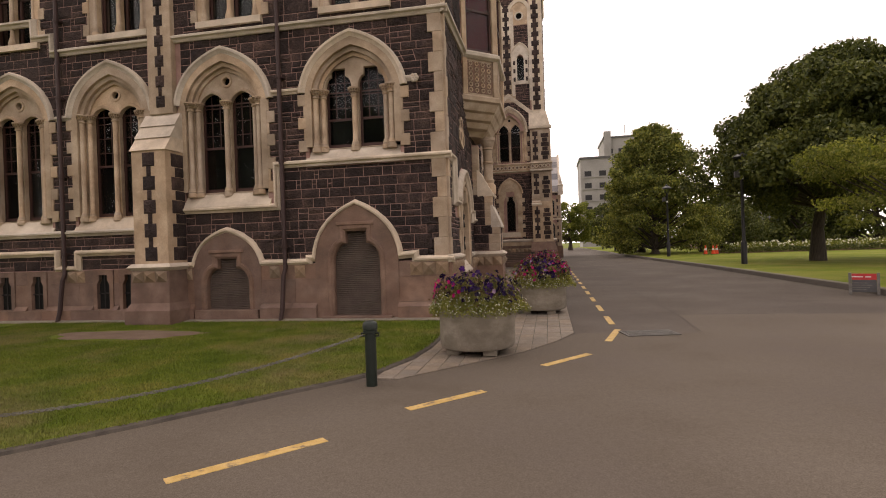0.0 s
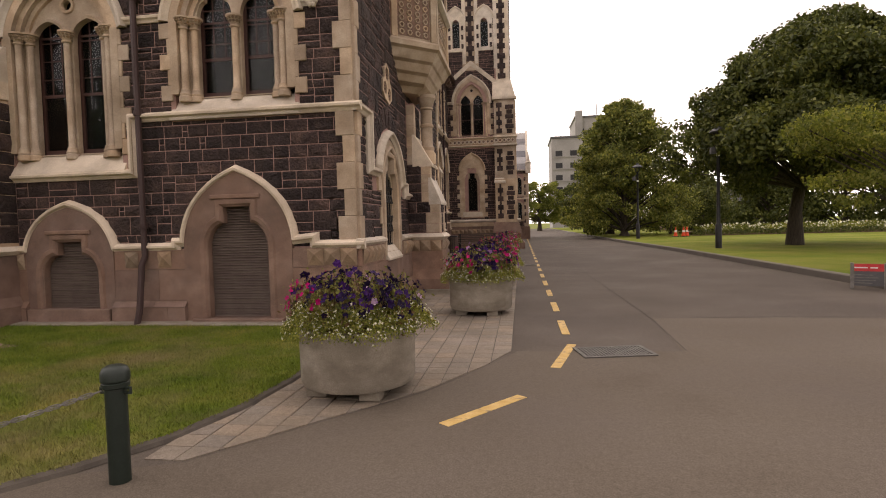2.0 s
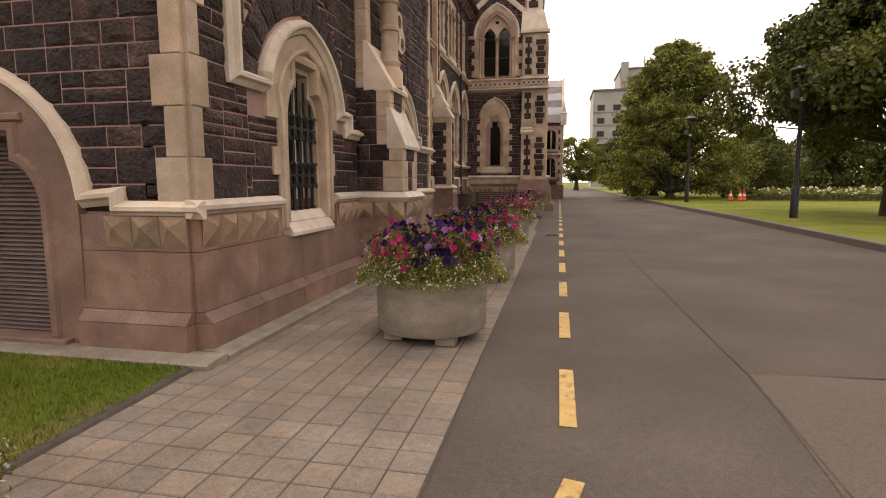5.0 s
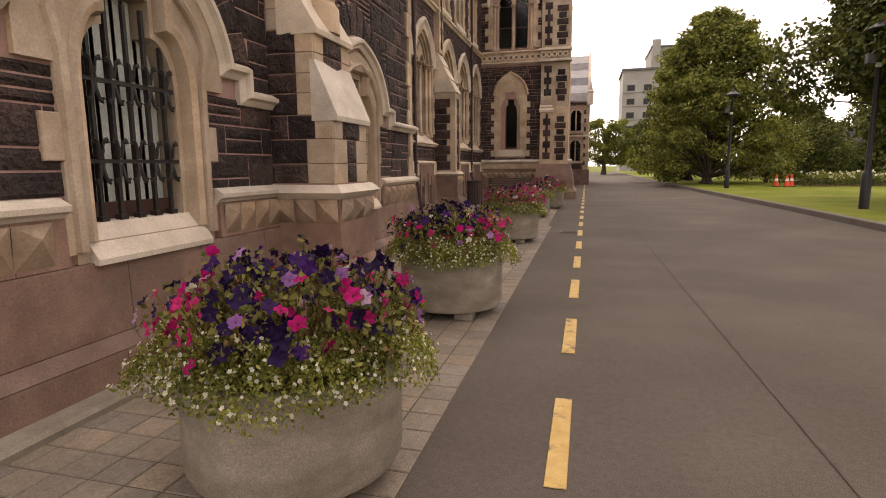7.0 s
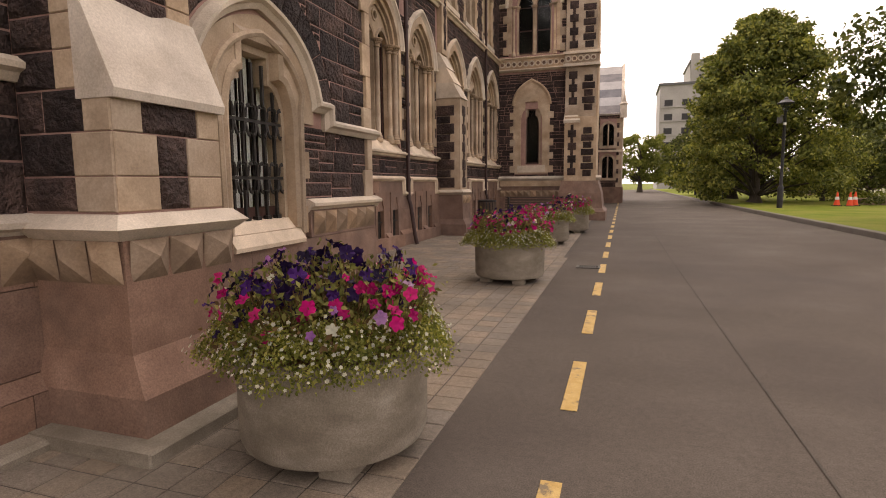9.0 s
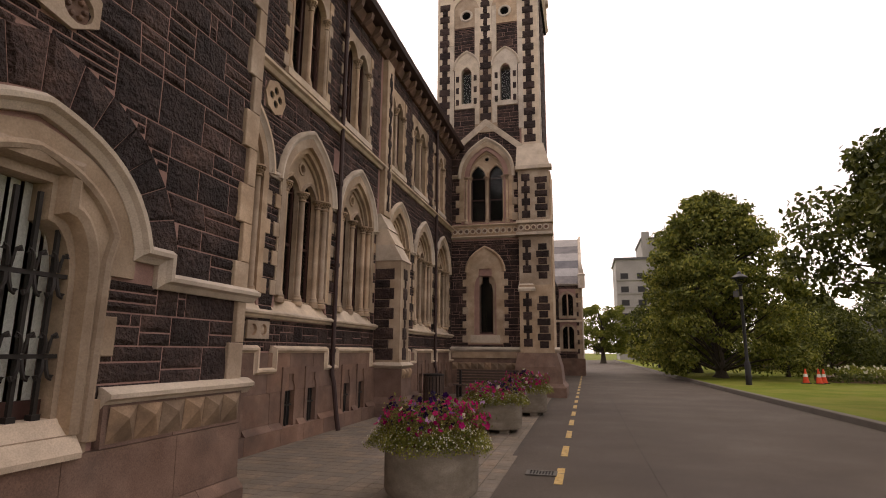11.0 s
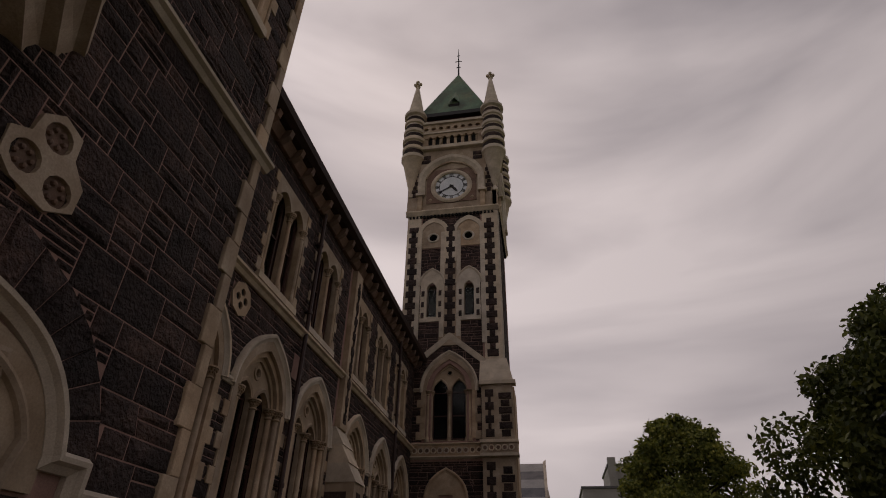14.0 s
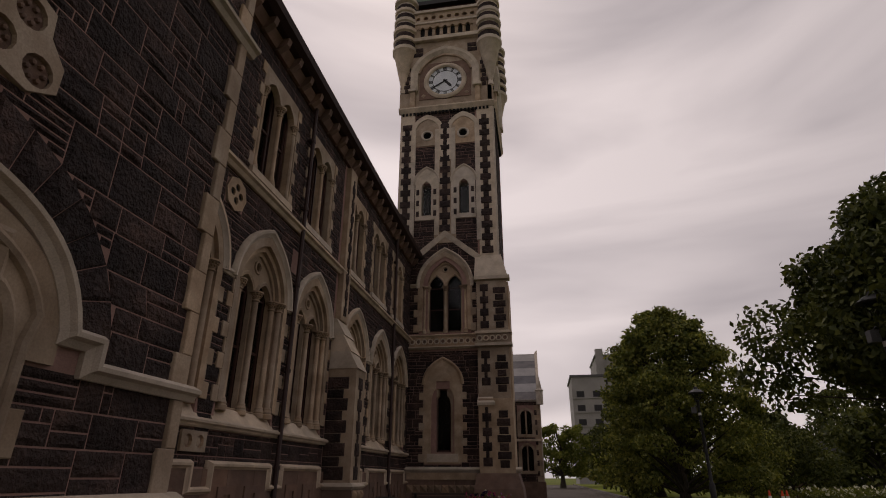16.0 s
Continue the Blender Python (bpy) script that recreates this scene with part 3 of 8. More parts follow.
def gothic_window(name, frame_m, cu, sill, cap, apex, a, lancet_top, label, bars=True, full_sill=True, shoulder=False, depth=0.34, hood=True, w0=0.0):
    """A two-light window: stepped arch orders, hood mould, oculus, three shafts, sashes and panes. Returns the shape that it takes from the wall."""
    win = thing(name, label, "window", frame_m @ Matrix.Translation((cu, 0, w0)), kind="structure")
    rise = apex - cap
    # orders of the arch, each one set back behind the last
    orders = [(a - 0.03, a - 0.17, 0.05), (a - 0.15, a - 0.27, -0.03), (a - 0.25, a - 0.35, -0.11)]
    for k, (ao, ai, w) in enumerate(orders):
        ro, ri = rise * ao / a - 0.02, rise * ai / a - 0.05
        part("arch_order", Mesh().plate([(-ao, cap - 0.02), (-ai, cap - 0.02)] + arch(ai, ri, 8, 0, cap) + [(ai, cap - 0.02), (ao, cap - 0.02)] + arch(ao, ro, 8, 0, cap)[::-1], [], w - 0.1, w),
             M_CREAM, win)
        part("jamb", Mesh().plate([(-ao, sill), (-ai, sill), (-ai, cap - 0.02), (-ao, cap - 0.02)], [], w - 0.1, w), M_CREAM, win)
        part("jamb", Mesh().plate([(ai, sill), (ao, sill), (ao, cap - 0.02), (ai, cap - 0.02)], [], w - 0.1, w), M_CREAM, win)
    la = (a - 0.42) / 2 - 0.035          # half width of a light
    lc = la + 0.075
    spring = cap - 0.02
    top_a, top_rise = a - 0.33, rise * (a - 0.33) / a - 0.06
    if shoulder:
        lights = [shouldered(la, sill - 0.02, spring + 0.08, lancet_top, c, 0.55) for c in (-lc, lc)]
    else:
        lights = [opening(la, sill - 0.02, spring, lancet_top - spring, c, 6) for c in (-lc, lc)]
    ocv = lancet_top + (cap + top_rise - lancet_top) * 0.45 + 0.03
    oc_r = min(0.1, (cap + top_rise - lancet_top) * 0.3)
    panel = [(-top_a - 0.03, sill - 0.04), (top_a + 0.03, sill - 0.04)] + arch(top_a + 0.02, top_rise + 0.02, 8, 0, spring)[::-1]
    part("tracery", Mesh().plate(panel, lights + ([] if shoulder else [circle(0, ocv, oc_r, 12)]), -0.26, -0.16), M_CREAM, win)
    for c in (-lc, lc):
        if not shoulder:
            part("tracery_moulding", Mesh().sweep(arch(la + 0.02, lancet_top - spring + 0.02, 6, c, spring), [(-0.02, -0.165), (-0.02, -0.135), (0.03, -0.12), (0.06, -0.165)]), M_CREAM, win)
    if not shoulder:
        part("oculus_ring", Mesh().sweep(circle(0, ocv, oc_r + 0.015, 12), [(-0.03, -0.165), (-0.02, -0.135), (0.02, -0.13), (0.035, -0.165)], closed=True), M_CREAM, win)
    # shafts and their capitals
    col_r = 0.056
    for u in (-2 * la - 0.1, 0.0, 2 * la + 0.1):
        column(win, u, sill - 0.12, cap + 0.04, -0.11, col_r)
    for u in (-2 * la - 0.24, 2 * la + 0.24):
        column(win, u, sill - 0.12, cap + 0.04, -0.02, col_r)
    # sill, sloped
    if full_sill:
        part("sill", Mesh().add([(s * a, v, w) for s in (-1, 1) for v, w in ((sill - 0.42, -0.1), (sill - 0.42, 0.075), (sill - 0.36, 0.085), (sill - 0.08, -0.1), (sill - 0.02, -0.24))],
                                [(0, 1, 2, 3, 4), (9, 8, 7, 6, 5), (0, 5, 6, 1), (1, 6, 7, 2), (2, 7, 8, 3), (3, 8, 9, 4)]), M_PALE, win)
    # sashes with their bars and panes
    for c in (-lc, lc):
        v0, v1 = sill, lancet_top
        sash = Mesh()
        for u0, u1 in ((c - la - 0.01, c - la + 0.04), (c + la - 0.04, c + la + 0.01)):
            sash.box(u0, u1, v0 - 0.02, v1, -0.325, -0.28)
        for vv, t in ((v0, 0.07), ((v0 + spring) / 2, 0.05), (spring + 0.02, 0.03)):
            sash.box(c - la, c + la, vv, vv + t, -0.32, -0.285)
        if bars:
            for k in (-1, 1):
                sash.box(c + k * la / 3 - 0.008, c + k * la / 3 + 0.008, (v0 + spring) / 2, v1, -0.315, -0.29)
            for k in range(1, 4):
                vv = (v0 + spring) / 2 + (v1 - (v0 + spring) / 2) * k / 4
                sash.box(c - la, c + la, vv - 0.008, vv + 0.008, -0.315, -0.29)
        sash_ob = part("sash", sash, M_SASH, win, "dark brown painted sash")
        pane = part("pane", Mesh().box(c - la, c + la, v0, v1 + 0.02, -0.306, -0.30), M_GLASS, win, "dark window glass")
        pane.visible_shadow = False
    # open-fronted box; its near-black colour stands for the interior's shade
    part("room", Mesh().recess(-top_a - 0.06, top_a + 0.06, sill - 0.15, apex, -0.9, -0.27), M_PAINTED_DARK, win, "near-black box painting the unlit interior behind the glass")
    if hood:
        path = [(-a - 0.02, cap - 0.02)] + arch(a + 0.02, rise, 10, 0, cap) + [(a + 0.02, cap - 0.02)]
        part("hood_mould", Mesh().sweep(path, HOOD), M_PALE, win, smooth=True)
    return opening(a - 0.04, sill - 0.4, cap, rise - 0.04, cu, 8), opening(a - 0.07, sill - 0.36, cap, rise - 0.1, cu, 8)


def downpipe(name, frame_m, u, v0, v1, label, w=0.12, r=0.05, group=""):
    t = thing(name, label, "downpipe", frame_m @ Matrix.Translation((u, 0, 0)), group)
    part("pipe", Mesh().tube([(0, v1, w), (0, 1.15, w), (-0.02, 1.0, w + 0.06), (-0.02, v0 + 0.25, w + 0.16), (-0.04, v0, w + 0.22)], r, 8), M_PIPE, t, smooth=True)
    vv = 1.6
    while vv < v1:
        part("collar", Mesh().lathe(0, vv, w, [(r * 1.3, 0), (r * 1.35, 0.02), (r * 1.35, 0.06), (r * 1.3, 0.08)], 10).box(-r * 1.8, r * 1.8, vv + 0.02, vv + 0.06, 0, w - 0.03), M_PIPE, t)
        vv += 1.85
    return t


def rect(u0, u1, v0, v1):
    return [(u0, v0), (u1, v0), (u1, v1), (u0, v1)]

# ---- the stone building: walls ----
FS, FE, FW, FT, FTE = south_frame(11.1), east_frame(-1.93), east_frame(-3.75), south_frame(36.6), east_frame(0.05)


def wall(name, frame_m, outer, holes, label, depth=0.45):
    w = thing(name, label, "wall", frame_m, kind="structure")
    part("backing", Mesh().plate(outer, holes, -depth, 0.0, back=True), M_MORTAR, w, "pink lime mortar joints")
    return w


def trim(name, frame_m, path, profile, label, mat=None):
    t = thing(name, label, "moulding", frame_m, kind="structure")
    part("moulding", Mesh().sweep(path, profile), mat or M_PALE, t, smooth=False)
    return t


def upper_window(name, frame_m, cu, v0, v1, a, label, arched=True, stone_w=0.28):
    """A first-floor window: two pointed lights between shafts in a quoined cream surround."""
    win = thing(name, label, "window", frame_m @ Matrix.Translation((cu, 0, 0)), kind="structure")
    a, stone_w = a + 0.08, stone_w - 0.08
    la = a / 2 - 0.03
    lights = [opening(la, v0, v1 - la * 1.5, la * 1.2, c, 5) for c in (-a / 2 - 0.01, a / 2 + 0.01)]
    part("surround", Mesh().plate(rect(-a - stone_w, a + stone_w, v0 - 0.05, v1 + 0.14), lights, -0.13, 0.012), M_CREAM, win)
    quoins(win, -a - stone_w + 0.01, -1, v0, v1 + 0.1, 0.17, 0.05, 0.27, 0.036)
    quoins(win, a + stone_w - 0.01, 1, v0, v1 + 0.1, 0.17, 0.05, 0.27, 0.036)
    column(win, 0, v0 - 0.02, v1 - la * 1.4, 0.0, 0.05, cap=0.24)
    for s in (-1, 1):
        column(win, s * (a + 0.03), v0 - 0.02, v1 - la * 1.4, 0.0, 0.042, cap=0.24)
    for c in (-a / 2 - 0.01, a / 2 + 0.01):
        part("sash", Mesh().box(c - la, c - la + 0.06, v0, v1, -0.24, -0.18).box(c + la - 0.06, c + la, v0, v1, -0.24, -0.18).box(c - la, c + la, v0, v0 + 0.08, -0.24, -0.18)
             .box(c - la, c + la, (v0 + v1) / 2, (v0 + v1) / 2 + 0.05, -0.24, -0.18), M_SASH, win, "dark brown painted sash")
        part("pane", Mesh().box(c - la, c + la, v0, v1, -0.212, -0.206), M_GLASS, win).visible_shadow = False
    # interior shade painted as a near-black box behind the panes
    part("room", Mesh().recess(-a - 0.2, a + 0.2, v0 - 0.1, v1 + 0.1, -0.9, -0.26), M_PAINTED_DARK, win)
    part("sill", Mesh().box(-a - 0.2, a + 0.2, v0 - 0.16, v0 - 0.02, -0.1, 0.1), M_PALE, win)
    return rect(cu - a - stone_w + 0.02, cu + a + stone_w - 0.02, v0 - 0.05, v1 + 0.14), rect(cu - a - 0.05, cu + a + 0.05, v0, v1)


def shutter_door(name, cu, a, v0, spring, top, ao, ospring, orise, label):
    """An arched recess in brown stone with a louvred metal shutter under a shouldered head."""
    d = thing(name, label, "door", FS @ Matrix.Translation((cu, 0, 0)), kind="structure")
    part("surround", Mesh().plate([(-ao, 0.02)] + arch(ao, orise, 9, 0, ospring) + [(ao, 0.02), (a, 0.02)] + shouldered(a, 0.02, spring, top)[2:] + [(-a, 0.02)], [], -0.3, 0.09), M_PLINTH, d)
    part("architrave", Mesh().sweep([(-a, v0)] + shouldered(a, v0, spring, top)[:1:-1] + [(a, v0)], [(-0.012, -0.06), (-0.012, 0.07), (0.04, 0.12), (0.1, 0.125), (0.13, 0.08)]), M_PLINTH, d)
    part("lintel", Mesh().block(-a * 0.8, a * 0.8, top + 0.12, top + 0.19, 0.02, 0.13), M_PLINTH, d)
    n = int((top - v0) / 0.042)
    sh = part("shutter", Mesh().box(-a, a, v0, top, -0.1, -0.07), M_SHUTTER, d, "brown louvred metal shutter")
    me = Mesh().add([(-a, 0, -0.07), (a, 0, -0.07), (a, 0.008, -0.03), (-a, 0.008, -0.03), (a, 0.036, -0.066), (-a, 0.036, -0.066)],
                    [(0, 1, 2, 3), (3, 2, 4, 5)]).data("slat", M_SHUTTER)
    for i in range(n):
        part("slat", me, None, sh, at=Matrix.Translation((0, v0 + i * 0.042, 0)))
    part("threshold", Mesh().block(-a - 0.25, a + 0.25, 0.0, v0 - 0.005, -0.2, 0.19), M_PLINTH, d)
    return [(cu - ao + 0.02, 0.0), (cu + ao - 0.02, 0.0)] + arch(ao - 0.02, orise - 0.02, 9, cu, ospring)[::-1]


def basement_light(name, frame_m, cu, label, v0=0.32, v1=1.12, a=0.17):
    b = thing(name, label, "window", frame_m @ Matrix.Translation((cu, 0, 0)), group="basement windows", kind="structure")
    part("frame", Mesh().plate(rect(-a - 0.1, a + 0.1, v0 - 0.08, v1 + 0.12), [[(-a, v0), (a, v0), (a, v1 - 0.22), (a * 0.65, v1 - 0.12), (a * 0.65, v1), (-a * 0.65, v1), (-a * 0.65, v1 - 0.12), (-a, v1 - 0.22)]], 0.0, 0.1), M_PLINTH, b)
    part("bar", Mesh().box(-0.012, 0.012, v0, v1, 0.03, 0.05).box(-a, a, v0 + 0.35, v0 + 0.38, 0.03, 0.05), M_DARKIRON, b)
    # flat near-black sheet on the wall paints the opening's shade
    part("room", Mesh().box(-a - 0.05, a + 0.05, v0 - 0.05, v1 + 0.05, 0.003, 0.008), M_PAINTED_DARK, b)


def plinth(name, frame_m, u0, u1, holes, label, dog=(), top=1.24):
    """The brown base course: splayed foot, chamfered blocks, and a band of pyramid stones under the string."""
    p = thing(name, label, "plinth", frame_m, kind="structure")
    def clear(a, b, va, vb):
        return not any(s0 < b and s1 > a for v in (va + 0.02, (va + vb) / 2, vb - 0.02) for s0, s1 in spans(holes, v))
    rnd = random.Random(len(name) + 3)
    rows = [(0.0, 0.30, 0.17, 0.17), (0.30, 0.40, 0.17, 0.09), (0.40, 0.92, 0.09, 0.075), (0.92, top, 0.075, 0.07)]
    for va, vb, wa, wb in rows:
        for a, b in free(u0, u1, holes, (va + vb) / 2):
            u = a
            while u < b - 0.01:
                e = min(b, u + rnd.uniform(0.7, 1.1))
                if b - e < 0.3:
                    e = b
                g = 0.003
                part("block", Mesh().add([(u + g, va + g, 0), (e - g, va + g, 0), (e - g, vb - g, 0), (u + g, vb - g, 0), (u + g, va + g, wa), (e - g, va + g, wa), (e - g, vb - g, wb), (u + g, vb - g, wb)],
                                         [(4, 5, 6, 7), (0, 1, 5, 4), (3, 7, 6, 2), (0, 4, 7, 3), (1, 2, 6, 5)]), M_PLINTH, p)
                u = e
    pyr = Mesh().add([(0, 0, 0), (0.24, 0, 0), (0.24, 0.27, 0.015), (0, 0.27, 0.015), (0.12, 0.18, 0.075)], [(0, 1, 4), (1, 2, 4), (2, 3, 4), (3, 0, 4)]).data("pyramid_stone", M_BAND)
    for a, b in dog:
        n = max(1, round((b - a) / 0.26))
        for i in range(n):
            part("pyramid_stone", pyr, None, p, at=Matrix.Translation((a + (b - a) * i / n, 0.95, 0.074)) @ Matrix.Diagonal(((b - a) / n / 0.245, 1, 1, 1)))
    return p


def build_south():
    blocked, holes = [], []
    specs = [(-3.92, 3.78, 4.98, 6.14, 1.10, 5.48, True, "pointed two-light window with shouldered heads and grey reflecting panes"),
             (-6.98, 2.95, 4.95, 6.08, 1.10, 5.2, False, "pointed two-light limestone window with dark sashes"),
             (-9.90, 2.52, 4.90, 6.06, 1.08, 5.1, False, "tall pointed two-light limestone window with dark sashes"),
             (-12.65, 2.52, 4.88, 6.02, 1.08, 5.06, False, "tall pointed two-light limestone window with dark sashes"),
             (-15.4, 2.52, 4.88, 6.02, 1.08, 5.06, False, "tall pointed two-light limestone window with dark sashes")]
    for i, (c, sill, cap, apex, a, lt, sh, lab) in enumerate(specs):
        b, h = gothic_window("window_%d" % (i + 1), FS, c, sill, cap, apex, a, lt, lab, shoulder=sh, full_sill=True)
        blocked.append(b), holes.append(h)
        blocked.append(rect(c - a, c + a, sill - 0.42, sill))
    for c, a in ((-3.8, 0.52), (-6.75, 0.52), (-9.6, 0.52), (-12.6, 0.52)):
        b, h = upper_window("window_1", FS, c, 6.78, 9.1, a, "first-floor window with paired lights in cream stone")
        blocked.append(b), holes.append(h)
    da = shutter_door("door_1", -3.93, 0.53, 0.12, 1.25, 1.93, 0.93, 1.36, 1.13, "arched basement door closed by a brown louvred shutter")
    db = shutter_door("door_2", -6.98, 0.53, 0.28, 0.85, 1.42, 0.83, 1.24, 0.76, "low arched opening closed by a brown louvred shutter")
    bl = [-13.5, -12.98, -12.05, -10.2, -9.5, -14.9, -15.7]
    low = [da, db] + [rect(c - 0.28, c + 0.28, 0.22, 1.26) for c in bl]
    w = wall("wall_south", FS, rect(-24, -1.93, 0, 11.2), holes + [shouldered(0.55, 0.1, 1.25, 1.95, -3.93), shouldered(0.55, 0.25, 0.85, 1.44, -6.98)], "wall of rough dark basalt with cream limestone dressings")
    for c in bl:
        basement_light("window_2", FS, c, "narrow shouldered basement light in brown stone")
    butt = rect(-8.88, -8.02, 0, 6.4)
    pl_top = [rect(-24, -9.0, 1.2, 1.68), rect(-24, -1.9, 0, 1.26)]
    corner = rect(-2.12, -1.9, 0, 11)
    jog = [rect(-5.83, -5.6, 2.5, 3.45)]
    stonework(w, -24, -1.95, 1.25, 11.2, blocked + [da, db, butt, corner] + jog, 11, single=(-7.6, -2.0, 1.25, 4.6))
    part("mortar", Mesh().box(-2.8, -1.96, 1.2, 3.3, -0.08, -0.003), M_MORTAR, w)
    quoins(w, -1.93, -1, 1.3, 3.4, 0.3, 0.19, 0.42, 0.05)
    quoins(w, -1.93, -1, 3.5, 6.4, 0.3, 0.19, 0.42, 0.05)
    quoins(w, -1.93, -1, 6.5, 11.1, 0.3, 0.19, 0.42, 0.05)
    for c, sill, cap, apex, a, lt, sh, lab in specs[:4]:
        for s in (-1, 1):
            quoins(w, c + s * (a - 0.05), s, sill - 0.1, cap - 0.05, 0.2, 0.07, 0.26, 0.045)
    plinth("plinth_south", FS, -24, -1.93, low, "brown stone base course with pyramid stones", dog=[(-2.75, -1.93), (-5.35, -5.1), (-5.95, -5.7), (-8.0, -7.85), (-11.2, -10.7)])
    part("reveal", Mesh().box(-5.74, -5.7, 2.5, 3.4, -0.1, 0.1), M_CREAM, w)
    B = arch(0.83, 0.77, 9, -6.98, 1.27)
    A = arch(0.95, 1.15, 9, -3.93, 1.36)
    trim("string_course_low", FS, [(-8.0, 1.28), (-7.86, 1.28)] + B + [(-6.1, 1.28), (-5.02, 1.28), (-5.02, 1.36)] + A + [(-2.64, 1.39), (-2.64, 1.27), (-1.8, 1.27)], STRING, "pale moulded stone string running over arches")
    trim("string_course_basement", FS, [(-24, 1.66), (-11.5, 1.66), (-11.5, 1.27), (-10.9, 1.27), (-10.9, 1.64), (-8.85, 1.64)], STRING, "pale stepped label over basement windows")
    trim("string_course_sill", FS, [(-24, 2.12), (-8.85, 2.12)], STRING, "pale moulded sill string")
    trim("string_course_middle", FS, [(-8.0, 2.52), (-5.72, 2.52), (-5.72, 3.43), (-1.8, 3.43)], STRING, "pale moulded string with a stepped jog")
    trim("string_course_upper", FS, [(-24, 7.25), (-11.95, 7.25), (-11.95, 6.85), (-11.42, 6.85), (-11.42, 6.45), (-1.8, 6.45)], scaled(STRING, 1.15, 1.1), "pale moulded string under the upper windows")
    for u0, u1, v in ((-5.85, -5.05, 5.0), (-11.4, -11.0, 4.86), (-2.82, -2.55, 5.05)):
        trim("hood_link", FS, [(u0, v), (u1, v)], scaled(HOOD, 0.8, 0.8), "short pale moulding between hood moulds")
    boss = thing("stone_boss", "carved stone boss at the end of a moulding", "carving", FS @ Matrix.Translation((-2.52, 5.05, 0)))
    bm = Mesh()
    for i in range(7):
        a = i * 2 * math.pi / 6
        bm.lathe(0.055 * math.cos(a) * (i < 6), 0.055 * math.sin(a) * (i < 6), 0.05, [(0.02, 0), (0.045, 0.04), (0.04, 0.08), (0.01, 0.1)], 7, axis="w")
    part("carving", bm, M_PALE, boss, smooth=True)
    trim("base_kerb_south", FS, [(-24, 0.0), (-1.6, 0.0)], [(-0.05, 0.1), (-0.05, 0.38), (0.05, 0.39), (0.065, 0.36), (0.075, 0.1)], "low concrete kerb along the wall's foot", M_CONCRETE)
    downpipe("downpipe", FS, -5.55, 0.02, 10.2, "brown cast-iron downpipe with collars", group="downpipes")
    downpipe("downpipe", FS, -11.22, 0.02, 10.2, "brown cast-iron downpipe with collars", group="downpipes")
    build_buttress(FS, -8.45, 0.42, 0.62, "quoined limestone buttress with sloped cap")


def build_buttress(frame_m, cu, a, proj, label, v_front=3.85, v_back=4.75, up=10.0):
    b = thing("buttress", label, "buttress", frame_m @ Matrix.Translation((cu, 0, 0)), kind="structure")
    part("base", Mesh().plate(rect(-a - 0.14, a + 0.14, 0, 0.34), [], 0, proj + 0.2), M_PLINTH, b)
    part("base", Mesh().add([(s * (a + e), v, w) for v, e, k in ((0.34, 0.14, 0.2), (0.5, 0.06, 0.09), (1.2, 0.05, 0.07)) for s, w in ((-1, 0), (-1, proj + k), (1, proj + k), (1, 0))],
                            [(0, 1, 5, 4), (1, 2, 6, 5), (2, 3, 7, 6), (4, 5, 9, 8), (5, 6, 10, 9), (6, 7, 11, 10), (8, 9, 10, 11)]), M_PLINTH, b)
    part("body", Mesh().box(-a, a, 1.2, v_front, 0, proj), M_CREAM, b)
    part("string", Mesh().add([(s * (a + o), 1.28 + dv, w0) for dv, o in ((-0.07, 0.05), (0.0, 0.13), (0.08, 0.05)) for s, w0 in ((-1, 0), (-1, proj + o), (1, proj + o), (1, 0))],
                              [(0, 1, 5, 4), (1, 2, 6, 5), (2, 3, 7, 6), (4, 5, 9, 8), (5, 6, 10, 9), (6, 7, 11, 10), (8, 9, 10, 11), (3, 2, 1, 0)]), M_PALE, b)
    pyr = Mesh().add([(0, 0, 0), (0.24, 0, 0), (0.24, 0.25, 0.02), (0, 0.25, 0.02), (0.12, 0.15, 0.09)], [(0, 1, 4), (1, 2, 4), (2, 3, 4), (3, 0, 4)]).data("pyramid_stone", M_BAND)
    for i in range(3):
        part("pyramid_stone", pyr, None, b, at=Matrix.Translation((-a - 0.02 + i * (2 * a + 0.04) / 3, 0.95, proj + 0.075)) @ Matrix.Diagonal(((2 * a + 0.04) / 0.74, 1, 1, 1)))
    # dark stones set in the front and the sides
    v, i = 1.42, 0
    while v < v_front - 0.25:
        ww = 0.15 if i % 2 == 0 else 0.055
        h = 0.3 if i % 2 == 0 else 0.22
        m2 = Mesh()
        rustic(m2, [(-ww, v), (ww, v), (ww, v + h), (-ww, v + h)], 0.025, random.Random(i))
        part("stone", m2, M_BASALT, b, at=Matrix.Translation((0, 0, proj)))
        for s in (-1, 1):
            m3 = Mesh()
            ln = proj - (0.3 if i % 2 else 0.18)
            rustic(m3, [(0, v), (ln, v), (ln, v + h - 0.01), (0, v + h - 0.01)], 0.02, random.Random(i + 9))
            part("stone", m3, M_BASALT, b, at=Matrix(((0, 0, s, s * a), (0, 1, 0, 0), (-s, 0, 0, 0 if s < 0 else ln), (0, 0, 0, 1))))
        v += h
        i += 1
    # weathered cap in three courses
    for k in range(3):
        f0, f1 = k / 3, (k + 1) / 3
        va, vb = v_front + (v_back - v_front) * f0, v_front + (v_back - v_front) * f1
        wa, wb = proj + 0.04 - (proj - 0.1) * f0, proj - (proj - 0.1) * f1
        e = a + 0.03
